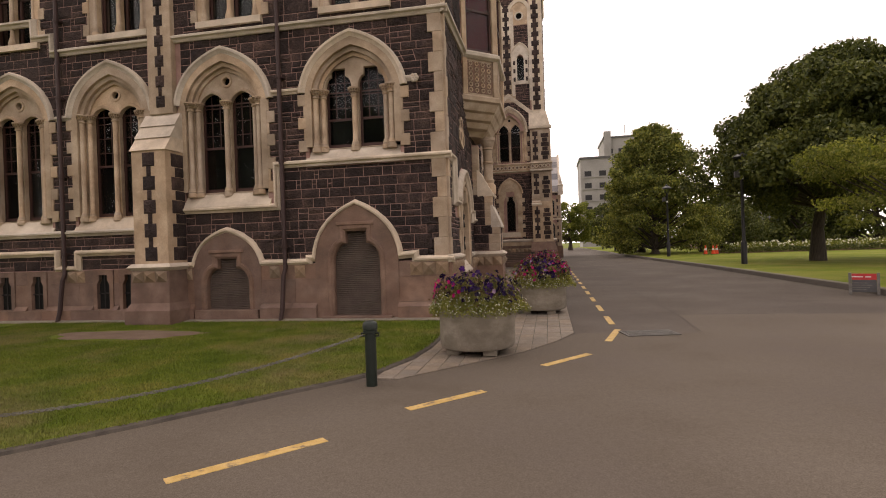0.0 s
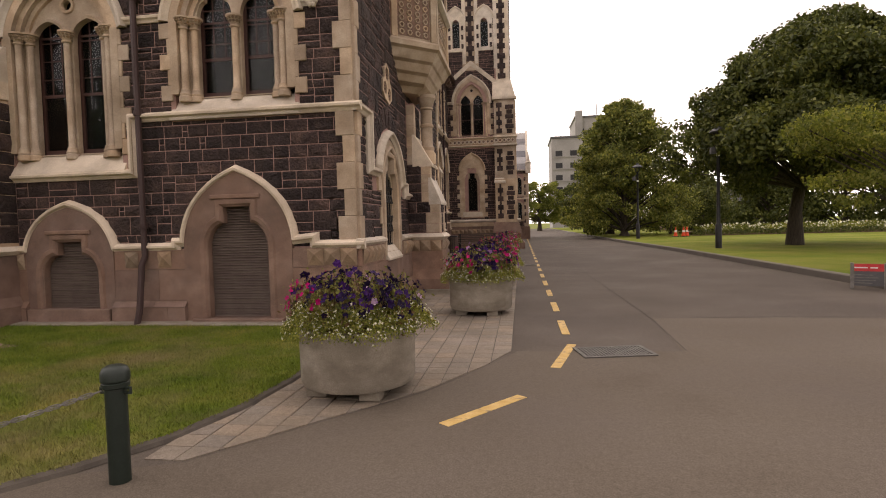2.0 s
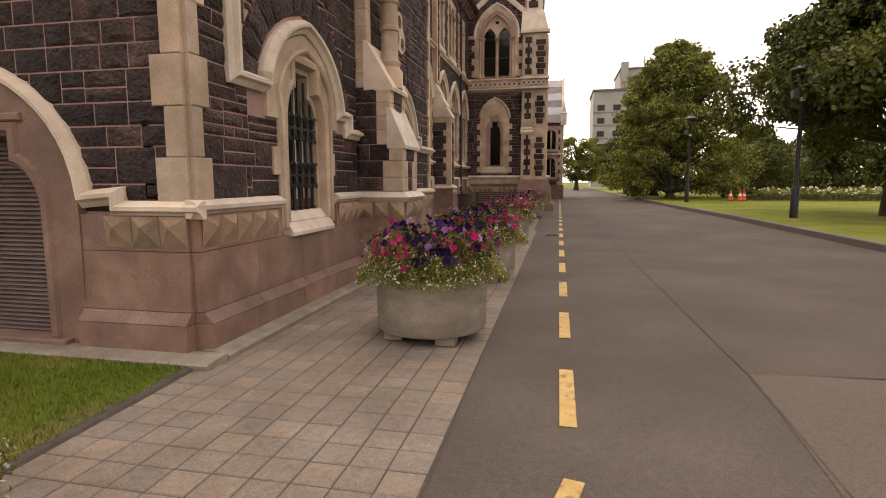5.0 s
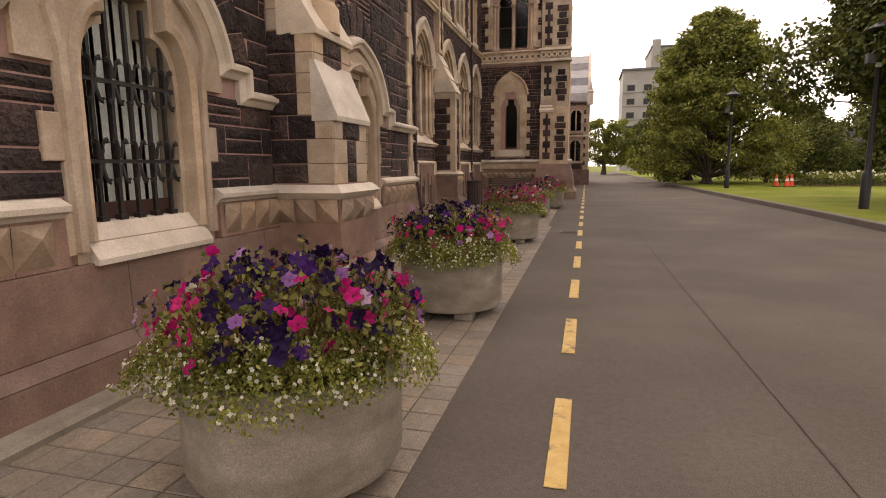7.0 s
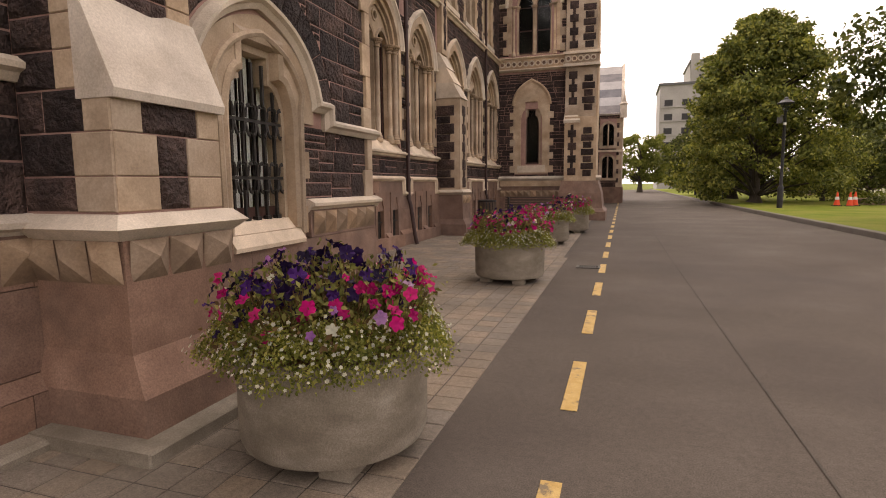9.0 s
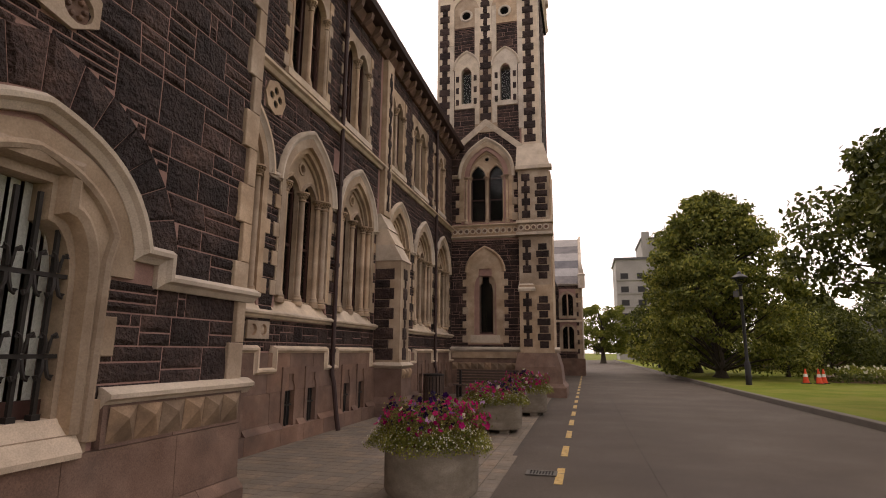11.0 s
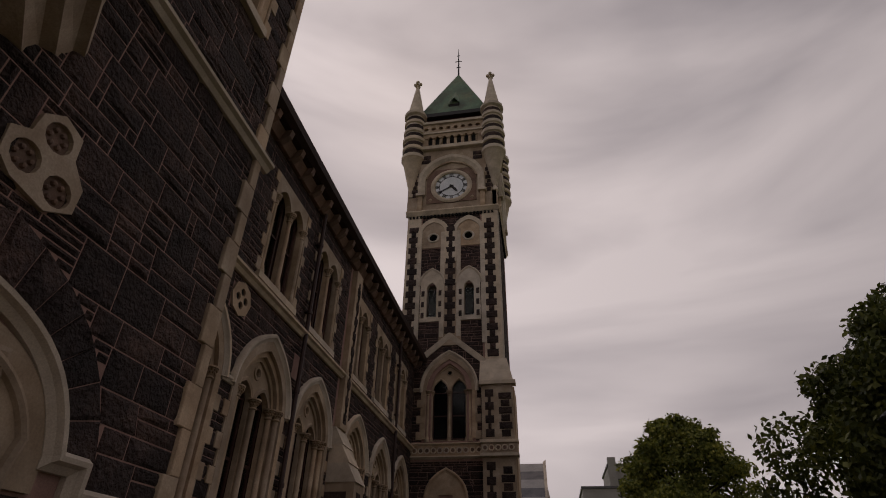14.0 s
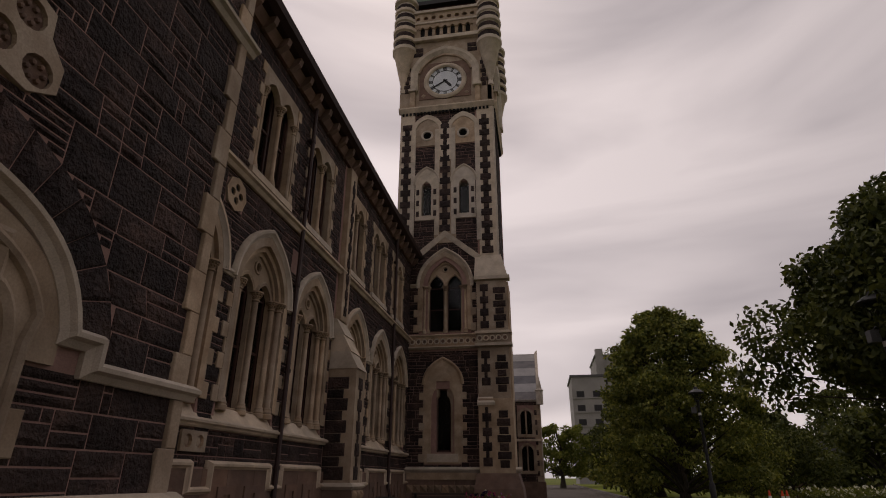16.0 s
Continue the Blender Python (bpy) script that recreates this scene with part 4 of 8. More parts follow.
        part("cap_stone", Mesh().add([(-e, va, 0), (e, va, 0), (e, va, wa), (-e, va, wa), (-e, vb, 0), (e, vb, 0), (e, vb, wb), (-e, vb, wb)],
                                     [(0, 1, 2, 3), (3, 2, 6, 7), (0, 3, 7, 4), (1, 5, 6, 2), (4, 7, 6, 5)]), M_PALE, b)
    part("pilaster", Mesh().block(-a * 0.72, a * 0.72, v_back, up, -0.02, 0.16), M_CREAM, b)
    v, i = v_back + 0.15, 0
    while v < up - 0.4:
        m2 = Mesh()
        ww, h = (0.11, 0.26) if i % 2 == 0 else (0.045, 0.2)
        rustic(m2, [(-ww, v), (ww, v), (ww, v + h), (-ww, v + h)], 0.025, random.Random(i + 50))
        part("stone", m2, M_BASALT, b, at=Matrix.Translation((0, 0, 0.16)))
        v += h
        i += 1
    return b


def grille(win, a, v0, v1):
    """Wrought-iron bars with paired scrolls at the two rails."""
    g = part("rail", Mesh().box(-a - 0.03, a + 0.03, v0 + 0.42, v0 + 0.45, -0.1, -0.06), M_DARKIRON, win, "black wrought-iron rail")
    part("rail", Mesh().box(-a - 0.03, a + 0.03, v0 + 0.98, v0 + 1.01, -0.1, -0.06), M_DARKIRON, win, "black wrought-iron rail")
    n = 5
    bar = Mesh().box(-0.014, 0.014, v0 - 0.02, v1, -0.095, -0.067).box(-0.032, 0.032, v0 - 0.02, v0 + 0.05, -0.11, -0.05).data("bar", M_DARKIRON)
    sc = Mesh()
    for s in (-1, 1):
        for up in (-1, 1):
            sc.tube([(s * 0.01, up * 0.02, 0), (s * 0.014, up * 0.08, 0.01), (s * 0.03, up * 0.14, 0.014), (s * 0.052, up * 0.155, 0.012), (s * 0.058, up * 0.125, 0.01)], [0.015, 0.015, 0.013, 0.013, 0.019], 6)
    sc = sc.data("scroll", M_DARKIRON, True)
    for i in range(n):
        u = -a + 2 * a * (i + 0.5) / n
        b = part("bar", bar, None, win, "black wrought-iron bar", at=Matrix.Translation((u, 0, 0)))
        for v in (v0 + 0.435, v0 + 0.995):
            part("scroll", sc, None, b, at=Matrix.Translation((0, v, -0.05)))


def barred_window(name, cu, apex, label):
    a = 0.44
    win = thing(name, label, "window", FE @ Matrix.Translation((cu, 0, 0)), kind="structure")
    ao = 0.93
    hole = shouldered(a, 1.15, 2.1, 2.8, 0, 0.5)
    outer = [(-0.67, 0.92), (0.67, 0.92), (0.67, 2.2), (ao, 2.2), (ao, 2.45)] + arch(ao, apex - 2.52, 9, 0, 2.45)[::-1][1:] + [(-ao, 2.2), (-0.67, 2.2)]
    part("surround", Mesh().plate(outer, [shouldered(a + 0.13, 1.06, 2.15, 2.95, 0, 0.62)], -0.2, 0.04), M_CREAM, win)
    part("inner_frame", Mesh().plate(shouldered(a + 0.14, 1.05, 2.15, 2.96, 0, 0.62), [hole], -0.24, -0.05), M_CREAM, win)
    part("roll_moulding", Mesh().sweep([(-a - 0.1, 1.06)] + shouldered(a + 0.1, 1.06, 2.13, 2.92, 0, 0.58)[:1:-1] + [(a + 0.1, 1.06)], [(-0.05, -0.12), (-0.055, -0.02), (-0.03, 0.05), (0.02, 0.075), (0.06, 0.05), (0.075, 0.0)]), M_CREAM, win, smooth=True)
    part("outer_roll", Mesh().sweep([(-0.63, 1.0), (-0.65, 2.3)] + arch(0.74, apex - 2.62, 9, 0, 2.38)[1:-1] + [(0.65, 2.3), (0.63, 1.0)], [(-0.045, 0.03), (-0.03, 0.075), (0.0, 0.09), (0.03, 0.075), (0.045, 0.03)]), M_CREAM, win, smooth=True)
    for s in (-1, 1):
        quoins(win, s * 0.66, s, 0.98, 2.2, 0.16, 0.03, 0.3, 0.041)
    part("sill", Mesh().add([(s * 0.58, v, w) for s in (-1, 1) for v, w in ((0.9, -0.1), (0.9, 0.11), (0.94, 0.115), (1.17, -0.04), (1.18, -0.2))], [(0, 1, 2, 3, 4), (9, 8, 7, 6, 5), (0, 5, 6, 1), (1, 6, 7, 2), (2, 7, 8, 3), (3, 8, 9, 4)]), M_PALE, win)
    part("bottom_rail", Mesh().box(-a, a, 1.13, 1.3, -0.19, -0.15), M_SASH, win)
    part("pane", Mesh().add([(-a, 1.2, -0.19), (a, 1.2, -0.19), (a, 2.82, -0.19), (-a, 2.82, -0.19)], [(0, 1, 2, 3)]), M_GLASS, win).visible_shadow = False
    bl = Mesh()
    for i in range(9):
        u = -a + 2 * a * i / 9
        bl.add([(u, 1.2, -0.21), (u + 0.1 - 0.012, 1.2, -0.235), (u + 0.1 - 0.012, 2.85, -0.235), (u, 2.85, -0.21)], [(0, 1, 2, 3)])
    part("blind", bl, M_CURTAIN, win, "white vertical blind")
    grille(win, a - 0.02, 1.16, 2.72)
    return [(cu + u, v) for u, v in outer]


def trefoil(frame_m, cu, cv, label):
    t = thing("trefoil_plaque", label, "carving", frame_m @ Matrix.Translation((cu, cv, 0)))
    pts = []
    cs = [(-0.17, -0.1), (0.15, -0.17), (-0.02, 0.2)]
    out = [(-0.34, -0.2), (-0.2, -0.3), (0.12, -0.36), (0.33, -0.24), (0.33, -0.02), (0.17, 0.14), (0.15, 0.34), (-0.05, 0.4), (-0.2, 0.28), (-0.22, 0.1), (-0.36, 0.02)]
    part("plaque", Mesh().plate(out, [circle(u, v, 0.125, 12) for u, v in cs], -0.06, 0.045), M_CREAM, t)
    for u, v in cs:
        ros = Mesh().lathe(u, v, 0.001, [(0.126, 0), (0.12, 0.006), (0.03, 0.006), (0.0, 0.005)], 12, axis="w")
        ros = part("rosette", ros, M_PLINTH, t)
        for i in range(6):
            a = i * math.pi / 3
            part("petal", Mesh().lathe(u + 0.068 * math.cos(a), v + 0.068 * math.sin(a), 0.004, [(0.024, 0), (0.02, 0.03), (0.006, 0.035)], 6, axis="w"), M_PLINTH, ros)
    return [(cu + u * 0.97, cv + v * 0.97) for u, v in out]


def voussoirs(w, cu, cv, a, rise, thick, n, seed, mat=None):
    """Radial stones of a relieving arch outside a pointed arch."""
    inner, outer = arch(a, rise, n, cu, cv), arch(a + thick, rise + thick * 1.25, n, cu, cv)
    rnd = random.Random(seed)
    for i in range(0, len(inner) - 1):
        q = [inner[i], inner[i + 1], outer[i + 1], outer[i]]
        m = (sum(p[0] for p in q) / 4, sum(p[1] for p in q) / 4)
        q = [(m[0] + (u - m[0]) * 0.965, m[1] + (v - m[1]) * 0.965) for u, v in q]
        one = Mesh()
        rustic(one, q[::-1], 0.028, rnd)
        part("voussoir", one, mat or M_BASALT, w)
    return [(cu - a - thick, cv - 0.02)] + [(cu - a, cv - 0.02)] * 0 + [(cu + a + thick, cv - 0.02)] + outer[::-1]


def build_east():
    b1 = barred_window("window_3", 13.25, 3.3, "pointed ground-floor window with black iron grille and white blind")
    b2 = barred_window("window_4", 17.3, 3.22, "pointed ground-floor window with black iron grille and white blind")
    cut = [rect(c - 0.56, c + 0.56, 1.05, 2.95) for c in (13.25, 17.3)]
    up = []
    bl = []
    for c in (18.4,):
        b, h = upper_window("window_5", FE, c, 8.2, 10.0, 0.34, "first-floor window in cream stone")
        bl.append(b), up.append(h)
    w = wall("wall_east", FE, rect(11.1, 19.75, 0, 11.2), cut + up, "wall of rough dark basalt with cream limestone quoins")
    v1 = voussoirs(w, 13.25, 2.5, 1.08, 0.95, 0.36, 7, 5)
    v2 = voussoirs(w, 17.3, 2.48, 1.08, 0.9, 0.36, 7, 6)
    t1 = trefoil(FE, 13.2, 4.28, "cream stone plaque with three pierced rosettes")
    t2 = trefoil(FE, 17.3, 4.28, "cream stone plaque with three pierced rosettes")
    corners = [rect(11.0, 11.24, 0, 11), rect(19.61, 19.8, 0, 11)]
    hoodzone = []
    for c in (13.25, 17.3):
        hoodzone += [rect(c - 1.24, c + 1.24, 2.2, 2.5), opening(0.99, 2.2, 2.48, 0.93, c)]
    butt = rect(15.0, 15.85, 0, 4.4)
    oriel = [(13.7, 6.6), (13.75, 5.3), (14.6, 4.7), (16.2, 4.7), (17.05, 5.3), (17.1, 6.6), (17.1, 11.2), (13.7, 11.2)]
    stonework(w, 11.1, 19.75, 1.25, 11.2, bl + [b1, b2, v1, v2, t1, t2, butt, oriel] + corners + hoodzone, 23, single=(11.4, 19.4, 1.25, 4.3), course=(0.2, 0.44), length=(0.3, 0.66))
    for u, s in ((11.1, 1), (19.75, -1)):
        quoins(w, u, s, 1.3, 6.38, 0.24, 0.14, 0.42, 0.05)
        quoins(w, u, s, 6.5, 11.1, 0.24, 0.14, 0.42, 0.05)
    plinth("plinth_east", FE, 11.1 - 0.05, 19.75, [rect(12.5, 14.0, 0.93, 1.3), rect(16.55, 18.05, 0.93, 1.3)], "brown stone base course with pyramid stones",
           dog=[(11.1, 12.4), (14.05, 15.0), (15.85, 16.5), (18.1, 19.7)])
    h1 = arch(0.97, 0.86, 10, 13.25, 2.47)
    h2 = arch(0.97, 0.83, 10, 17.3, 2.45)
    trim("string_course_hood", FE, [(11.02, 3.43), (11.72, 3.43), (11.72, 2.5), (12.28, 2.5)] + h1 + [(14.22, 2.42), (14.5, 2.42), (14.5, 2.2), (15.02, 2.2)], STRING, "pale moulded string stepping into a hood mould")
    trim("string_course_hood", FE, [(15.83, 2.2), (16.05, 2.2), (16.05, 2.42), (16.33, 2.42)] + h2 + [(18.27, 2.42), (18.54, 2.42), (18.54, 2.22), (19.88, 2.22)], STRING, "pale moulded string stepping into a hood mould")
    for a, b in ((11.0, 12.5), (13.98, 15.02), (15.83, 16.55), (18.05, 19.88)):
        trim("string_course_plinth", FE, [(a, 1.28), (b, 1.28)], STRING, "pale moulded string above the plinth")
    for a, b in ((11.0, 13.75), (17.05, 19.9)):
        trim("string_course_upper", FE, [(a, 6.45), (b, 6.45)], scaled(STRING, 1.15, 1.1), "pale moulded string under the upper windows")
    trim("base_kerb_east", FE, [(11.0, 0.0), (20.2, 0.0)], [(-0.05, 0.1), (-0.05, 0.33), (0.05, 0.34), (0.075, 0.31), (0.09, 0.1)], "low concrete kerb along the wall's foot", M_CONCRETE)
    build_oriel_buttress()
    build_oriel()
    cs = thing("concrete_collar", "round concrete collar round a drain at the wall's foot", "drain", pose(-1.62, 20.15, 0))
    ring = Mesh()
    ring.sweep([(0.28 * math.cos(a), 0.28 * math.sin(a)) for a in (2 * math.pi * i / 20 for i in range(20))], [(-0.06, 0), (-0.05, 0.05), (0.05, 0.05), (0.06, 0)], closed=True)
    part("ring", ring, M_CONCRETE, cs)


def build_oriel_buttress():
    """The buttress on the east wall: two weathered slopes, then a shaft that carries the bay."""
    b = thing("buttress", "basalt and limestone buttress carrying the bay window's column", "buttress", FE @ Matrix.Translation((15.42, 0, 0)), kind="structure")
    a, p1, p2 = 0.42, 0.72, 0.53
    part("base", Mesh().box(-a - 0.1, a + 0.1, 0, 0.32, 0, p1 + 0.2), M_PLINTH, b)
    part("foot_kerb", Mesh().block(-a - 0.24, a + 0.24, -0.02, 0.095, 0.1, p1 + 0.36), M_CONCRETE, b, "pale concrete kerb at the foot")
    part("base", Mesh().add([(s * (a + e), v, w) for v, e, k in ((0.32, 0.1, 0.2), (0.55, 0.04, 0.07), (1.22, 0.03, 0.05)) for s, w in ((-1, 0), (-1, p1 + k), (1, p1 + k), (1, 0))],
                            [(0, 1, 5, 4), (1, 2, 6, 5), (2, 3, 7, 6), (4, 5, 9, 8), (5, 6, 10, 9), (6, 7, 11, 10), (8, 9, 10, 11)]), M_PLINTH, b)
    part("string", Mesh().add([(s * (a + o), 1.28 + dv, w0) for dv, o in ((-0.07, 0.05), (0.0, 0.13), (0.08, 0.05)) for s, w0 in ((-1, 0), (-1, p1 + o), (1, p1 + o), (1, 0))],
                              [(0, 1, 5, 4), (1, 2, 6, 5), (2, 3, 7, 6), (4, 5, 9, 8), (5, 6, 10, 9), (6, 7, 11, 10), (8, 9, 10, 11), (3, 2, 1, 0)]), M_PALE, b)
    pyr = Mesh().add([(0, 0, 0), (0.24, 0, 0), (0.24, 0.25, 0.02), (0, 0.25, 0.02), (0.12, 0.15, 0.09)], [(0, 1, 4), (1, 2, 4), (2, 3, 4), (3, 0, 4)]).data("pyramid_stone", M_BAND)
    for s in (-1, 1):
        for i in range(3):
            part("pyramid_stone", pyr, None, b, at=Matrix(((0, 0, s, s * (a + 0.035)), (0, 1, 0, 0.96), (-s, 0, 0, 0.02 + i * 0.25 if s < 0 else 0.26 + i * 0.25), (0, 0, 0, 1))))
    for i in range(3):
        part("pyramid_stone", pyr, None, b, at=Matrix.Translation((-a + i * 0.29, 0.96, p1 + 0.05)) @ Matrix.Diagonal((1.15, 1, 1, 1)))
    part("body", Mesh().box(-a, a, 1.22, 2.08, 0, p1).box(-a, a, 2.08, 3.0, 0, p2).box(-a, a, 3.0, 4.3, 0, 0.19), M_MORTAR, b)
    rnd = random.Random(3)
    v = 1.37
    while v < 4.1:
        h = rnd.uniform(0.19, 0.26)
        lim = p1 if v + h < 2.12 else p2 if v + h < 3.02 else 0.19
        q = min(lim - 0.02, 0.3 if int(v * 10) % 2 else 0.2)
        for s in (-1, 1):
            part("quoin", Mesh().block(lim - q, lim, v + 0.003, v + h - 0.003, -0.02, 0.012, 0.006), M_CREAM, b, at=Matrix(((0, 0, s, s * a), (0, 1, 0, 0), (s, 0, 0, 0), (0, 0, 0, 1))) if s > 0 else Matrix(((0, 0, -1, -a), (0, 1, 0, 0), (1, 0, 0, 0), (0, 0, 0, 1))))
            u = 0.0
            while u < lim - q - 0.04:
                e = min(lim - q, u + rnd.uniform(0.2, 0.45))
                if lim - q - e < 0.1:
                    e = lim - q
                one = Mesh()
                rustic(one, [(u + 0.006, v + 0.006), (e - 0.006, v + 0.006), (e - 0.006, v + h - 0.006), (u + 0.006, v + h - 0.006)], 0.024, rnd)
                part("stone", one, M_BASALT, b, at=Matrix(((0, 0, s, s * a), (0, 1, 0, 0), (1, 0, 0, 0), (0, 0, 0, 1))))
                u = e
        for k in range(2):
            part("quoin", Mesh().block(-a if k == 0 else a - q, -a + q if k == 0 else a, v + 0.003, v + h - 0.003, -0.02, 0.012, 0.006), M_CREAM, b, at=Matrix.Translation((0, 0, lim)))
        one = Mesh()
        rustic(one, [(-a + q + 0.006, v + 0.006), (a - q - 0.006, v + 0.006), (a - q - 0.006, v + h - 0.006), (-a + q + 0.006, v + h - 0.006)], 0.022, rnd)
        part("stone", one, M_BASALT, b, at=Matrix.Translation((0, 0, lim)))
        v += h
    e = a + 0.02
    for va, vb, wa, wb in ((2.06, 2.62, p1 + 0.05, p2 + 0.012), (2.92, 3.6, p2 + 0.05, 0.19)):
        part("weathering", Mesh().add([(-e, va - 0.05, wb - 0.05), (e, va - 0.05, wb - 0.05), (e, va - 0.05, wa), (-e, va - 0.05, wa), (-e, va, wa + 0.01), (e, va, wa + 0.01), (-e, vb, wb), (e, vb, wb), (-e, vb, wb - 0.05), (e, vb, wb - 0.05)],
                                      [(0, 1, 2, 3), (3, 2, 5, 4), (4, 5, 7, 6), (6, 7, 9, 8), (0, 3, 4, 6, 8), (1, 9, 7, 5, 2)]), M_PALE, b)
    part("shaft", Mesh().lathe(0, 2.95, 0.42, [(0.2, 0), (0.2, 0.25), (0.15, 0.32), (0.17, 0.4), (0.13, 0.46), (0.13, 0.85), (0.155, 0.87), (0.155, 0.92), (0.13, 0.94), (0.13, 1.25),
                                               (0.16, 1.28), (0.14, 1.32), (0.2, 1.5), (0.22, 1.52), (0.22, 1.6)], 14), M_CREAM, b, "cream stone column with a leafy capital", smooth=True)


def build_oriel():
    """A canted bay carried on corbelled courses."""
    o = thing("bay_window", "canted limestone bay window on moulded corbels with pierced panels", "bay window", FE @ Matrix.Translation((15.42, 0, 0)), kind="structure")

    def ring(k, d):
        # half widths at the wall and at the front, depth
        return [(-1.7 * k, 0.0), (-0.95 * k, d), (0.95 * k, d), (1.7 * k, 0.0)]

    def stage(levels, mat, name):
        m = Mesh()
        for v, k, d in levels:
            m.v += [(u, v, w) for u, w in ring(k, d)]
        for i in range(len(levels) - 1):
            for j in range(3):
                m.f.append((i * 4 + j, i * 4 + j + 1, i * 4 + j + 5, i * 4 + j + 4))
        m.f.append((3, 2, 1, 0))
        m.f.append(tuple(range(len(m.v) - 4, len(m.v))))
        part(name, m, mat, o)
    stage([(4.5, 0.42, 0.3), (4.62, 0.5, 0.45), (4.66, 0.66, 0.5), (4.8, 0.7, 0.58), (4.84, 0.8, 0.62), (5.0, 0.84, 0.7), (5.04, 0.92, 0.74), (5.22, 0.97, 0.84), (5.26, 1.03, 0.9), (5.36, 1.03, 0.9), (5.42, 0.98, 0.84)], M_CREAM, "corbel")
    stage([(5.42, 0.94, 0.8), (6.36, 0.94, 0.8)], M_CREAM, "apron")
    stage([(6.36, 0.98, 0.84), (6.42, 1.03, 0.92), (6.5, 1.03, 0.92), (6.56, 0.98, 0.85)], M_PALE, "sill")
    stage([(8.7, 0.97, 0.83), (9.3, 0.97, 0.83), (9.4, 1.03, 0.92), (9.5, 1.03, 0.92), (10.2, 0.5, 0.3)], M_CREAM, "head")
    pts = ring(0.94, 0.8)
    for j in range(3):
        (ua, wa), (ub, wb) = pts[j], pts[j + 1]
        d = Vector((ub - ua, wb - wa))
        L = d.length
        d.normalize()
        m = Matrix(((d.x, 0, -d.y if 0 else -d.y, ua), (0, 1, 0, 0), (d.y, 0, d.x, wa), (0, 0, 0, 1)))
        for vv in (5.5, 5.9):
            pan = Mesh()
            n = max(2, int((L - 0.3) / 0.16))
            for i in range(n):
                for k in range(3):
                    u = 0.15 + (L - 0.3) * (i + 0.5) / n
                    v = vv + 0.06 + k * 0.14
                    pan.sweep(circle(u, v, 0.052, 8), [(-0.012, 0.0), (-0.008, 0.03), (0.012, 0.03), (0.014, 0.0)], closed=True)
            if vv == 5.5:
                part("pierced_panel", Mesh().box(0.14, L - 0.14, 5.48, 6.3, -0.02, 0.004), M_PLINTH, o, at=m)
            part("fretwork", pan, M_CREAM, o, at=m)
        for u in (0.06, L - 0.06):
            part("pilaster", Mesh().block(u - 0.07, u + 0.07, 5.42, 6.36, -0.02, 0.06), M_CREAM, o, at=m)
            part("mullion", Mesh().block(u - 0.07, u + 0.07, 6.56, 8.7, -0.08, 0.06), M_CREAM, o, at=m)
        part("sash", Mesh().box(0.1, L - 0.1, 6.56, 6.64, -0.05, 0.0).box(0.1, L - 0.1, 7.6, 7.66, -0.05, 0.0).box(0.12, 0.18, 6.6, 8.7, -0.05, 0.0).box(L - 0.18, L - 0.12, 6.6, 8.7, -0.05, 0.0), M_SASH, o, at=m)
        part("pane", Mesh().box(0.1, L - 0.1, 6.6, 8.7, -0.04, -0.034), M_GLASS, o, at=m).visible_shadow = False
        cur = Mesh()
        for i in range(14):
            u = 0.12 + (L - 0.24) * i / 14
            s = (L - 0.24) / 14
            cur.add([(u, 6.6, -0.1), (u + s / 2, 6.6, -0.15), (u + s, 6.6, -0.1), (u, 8.7, -0.1), (u + s / 2, 8.7, -0.15), (u + s, 8.7, -0.1)], [(0, 1, 4, 3), (1, 2, 5, 4)])
        if j != 1:
            part("curtain", cur, M_REDCURTAIN, o, "dark red curtain", at=m)


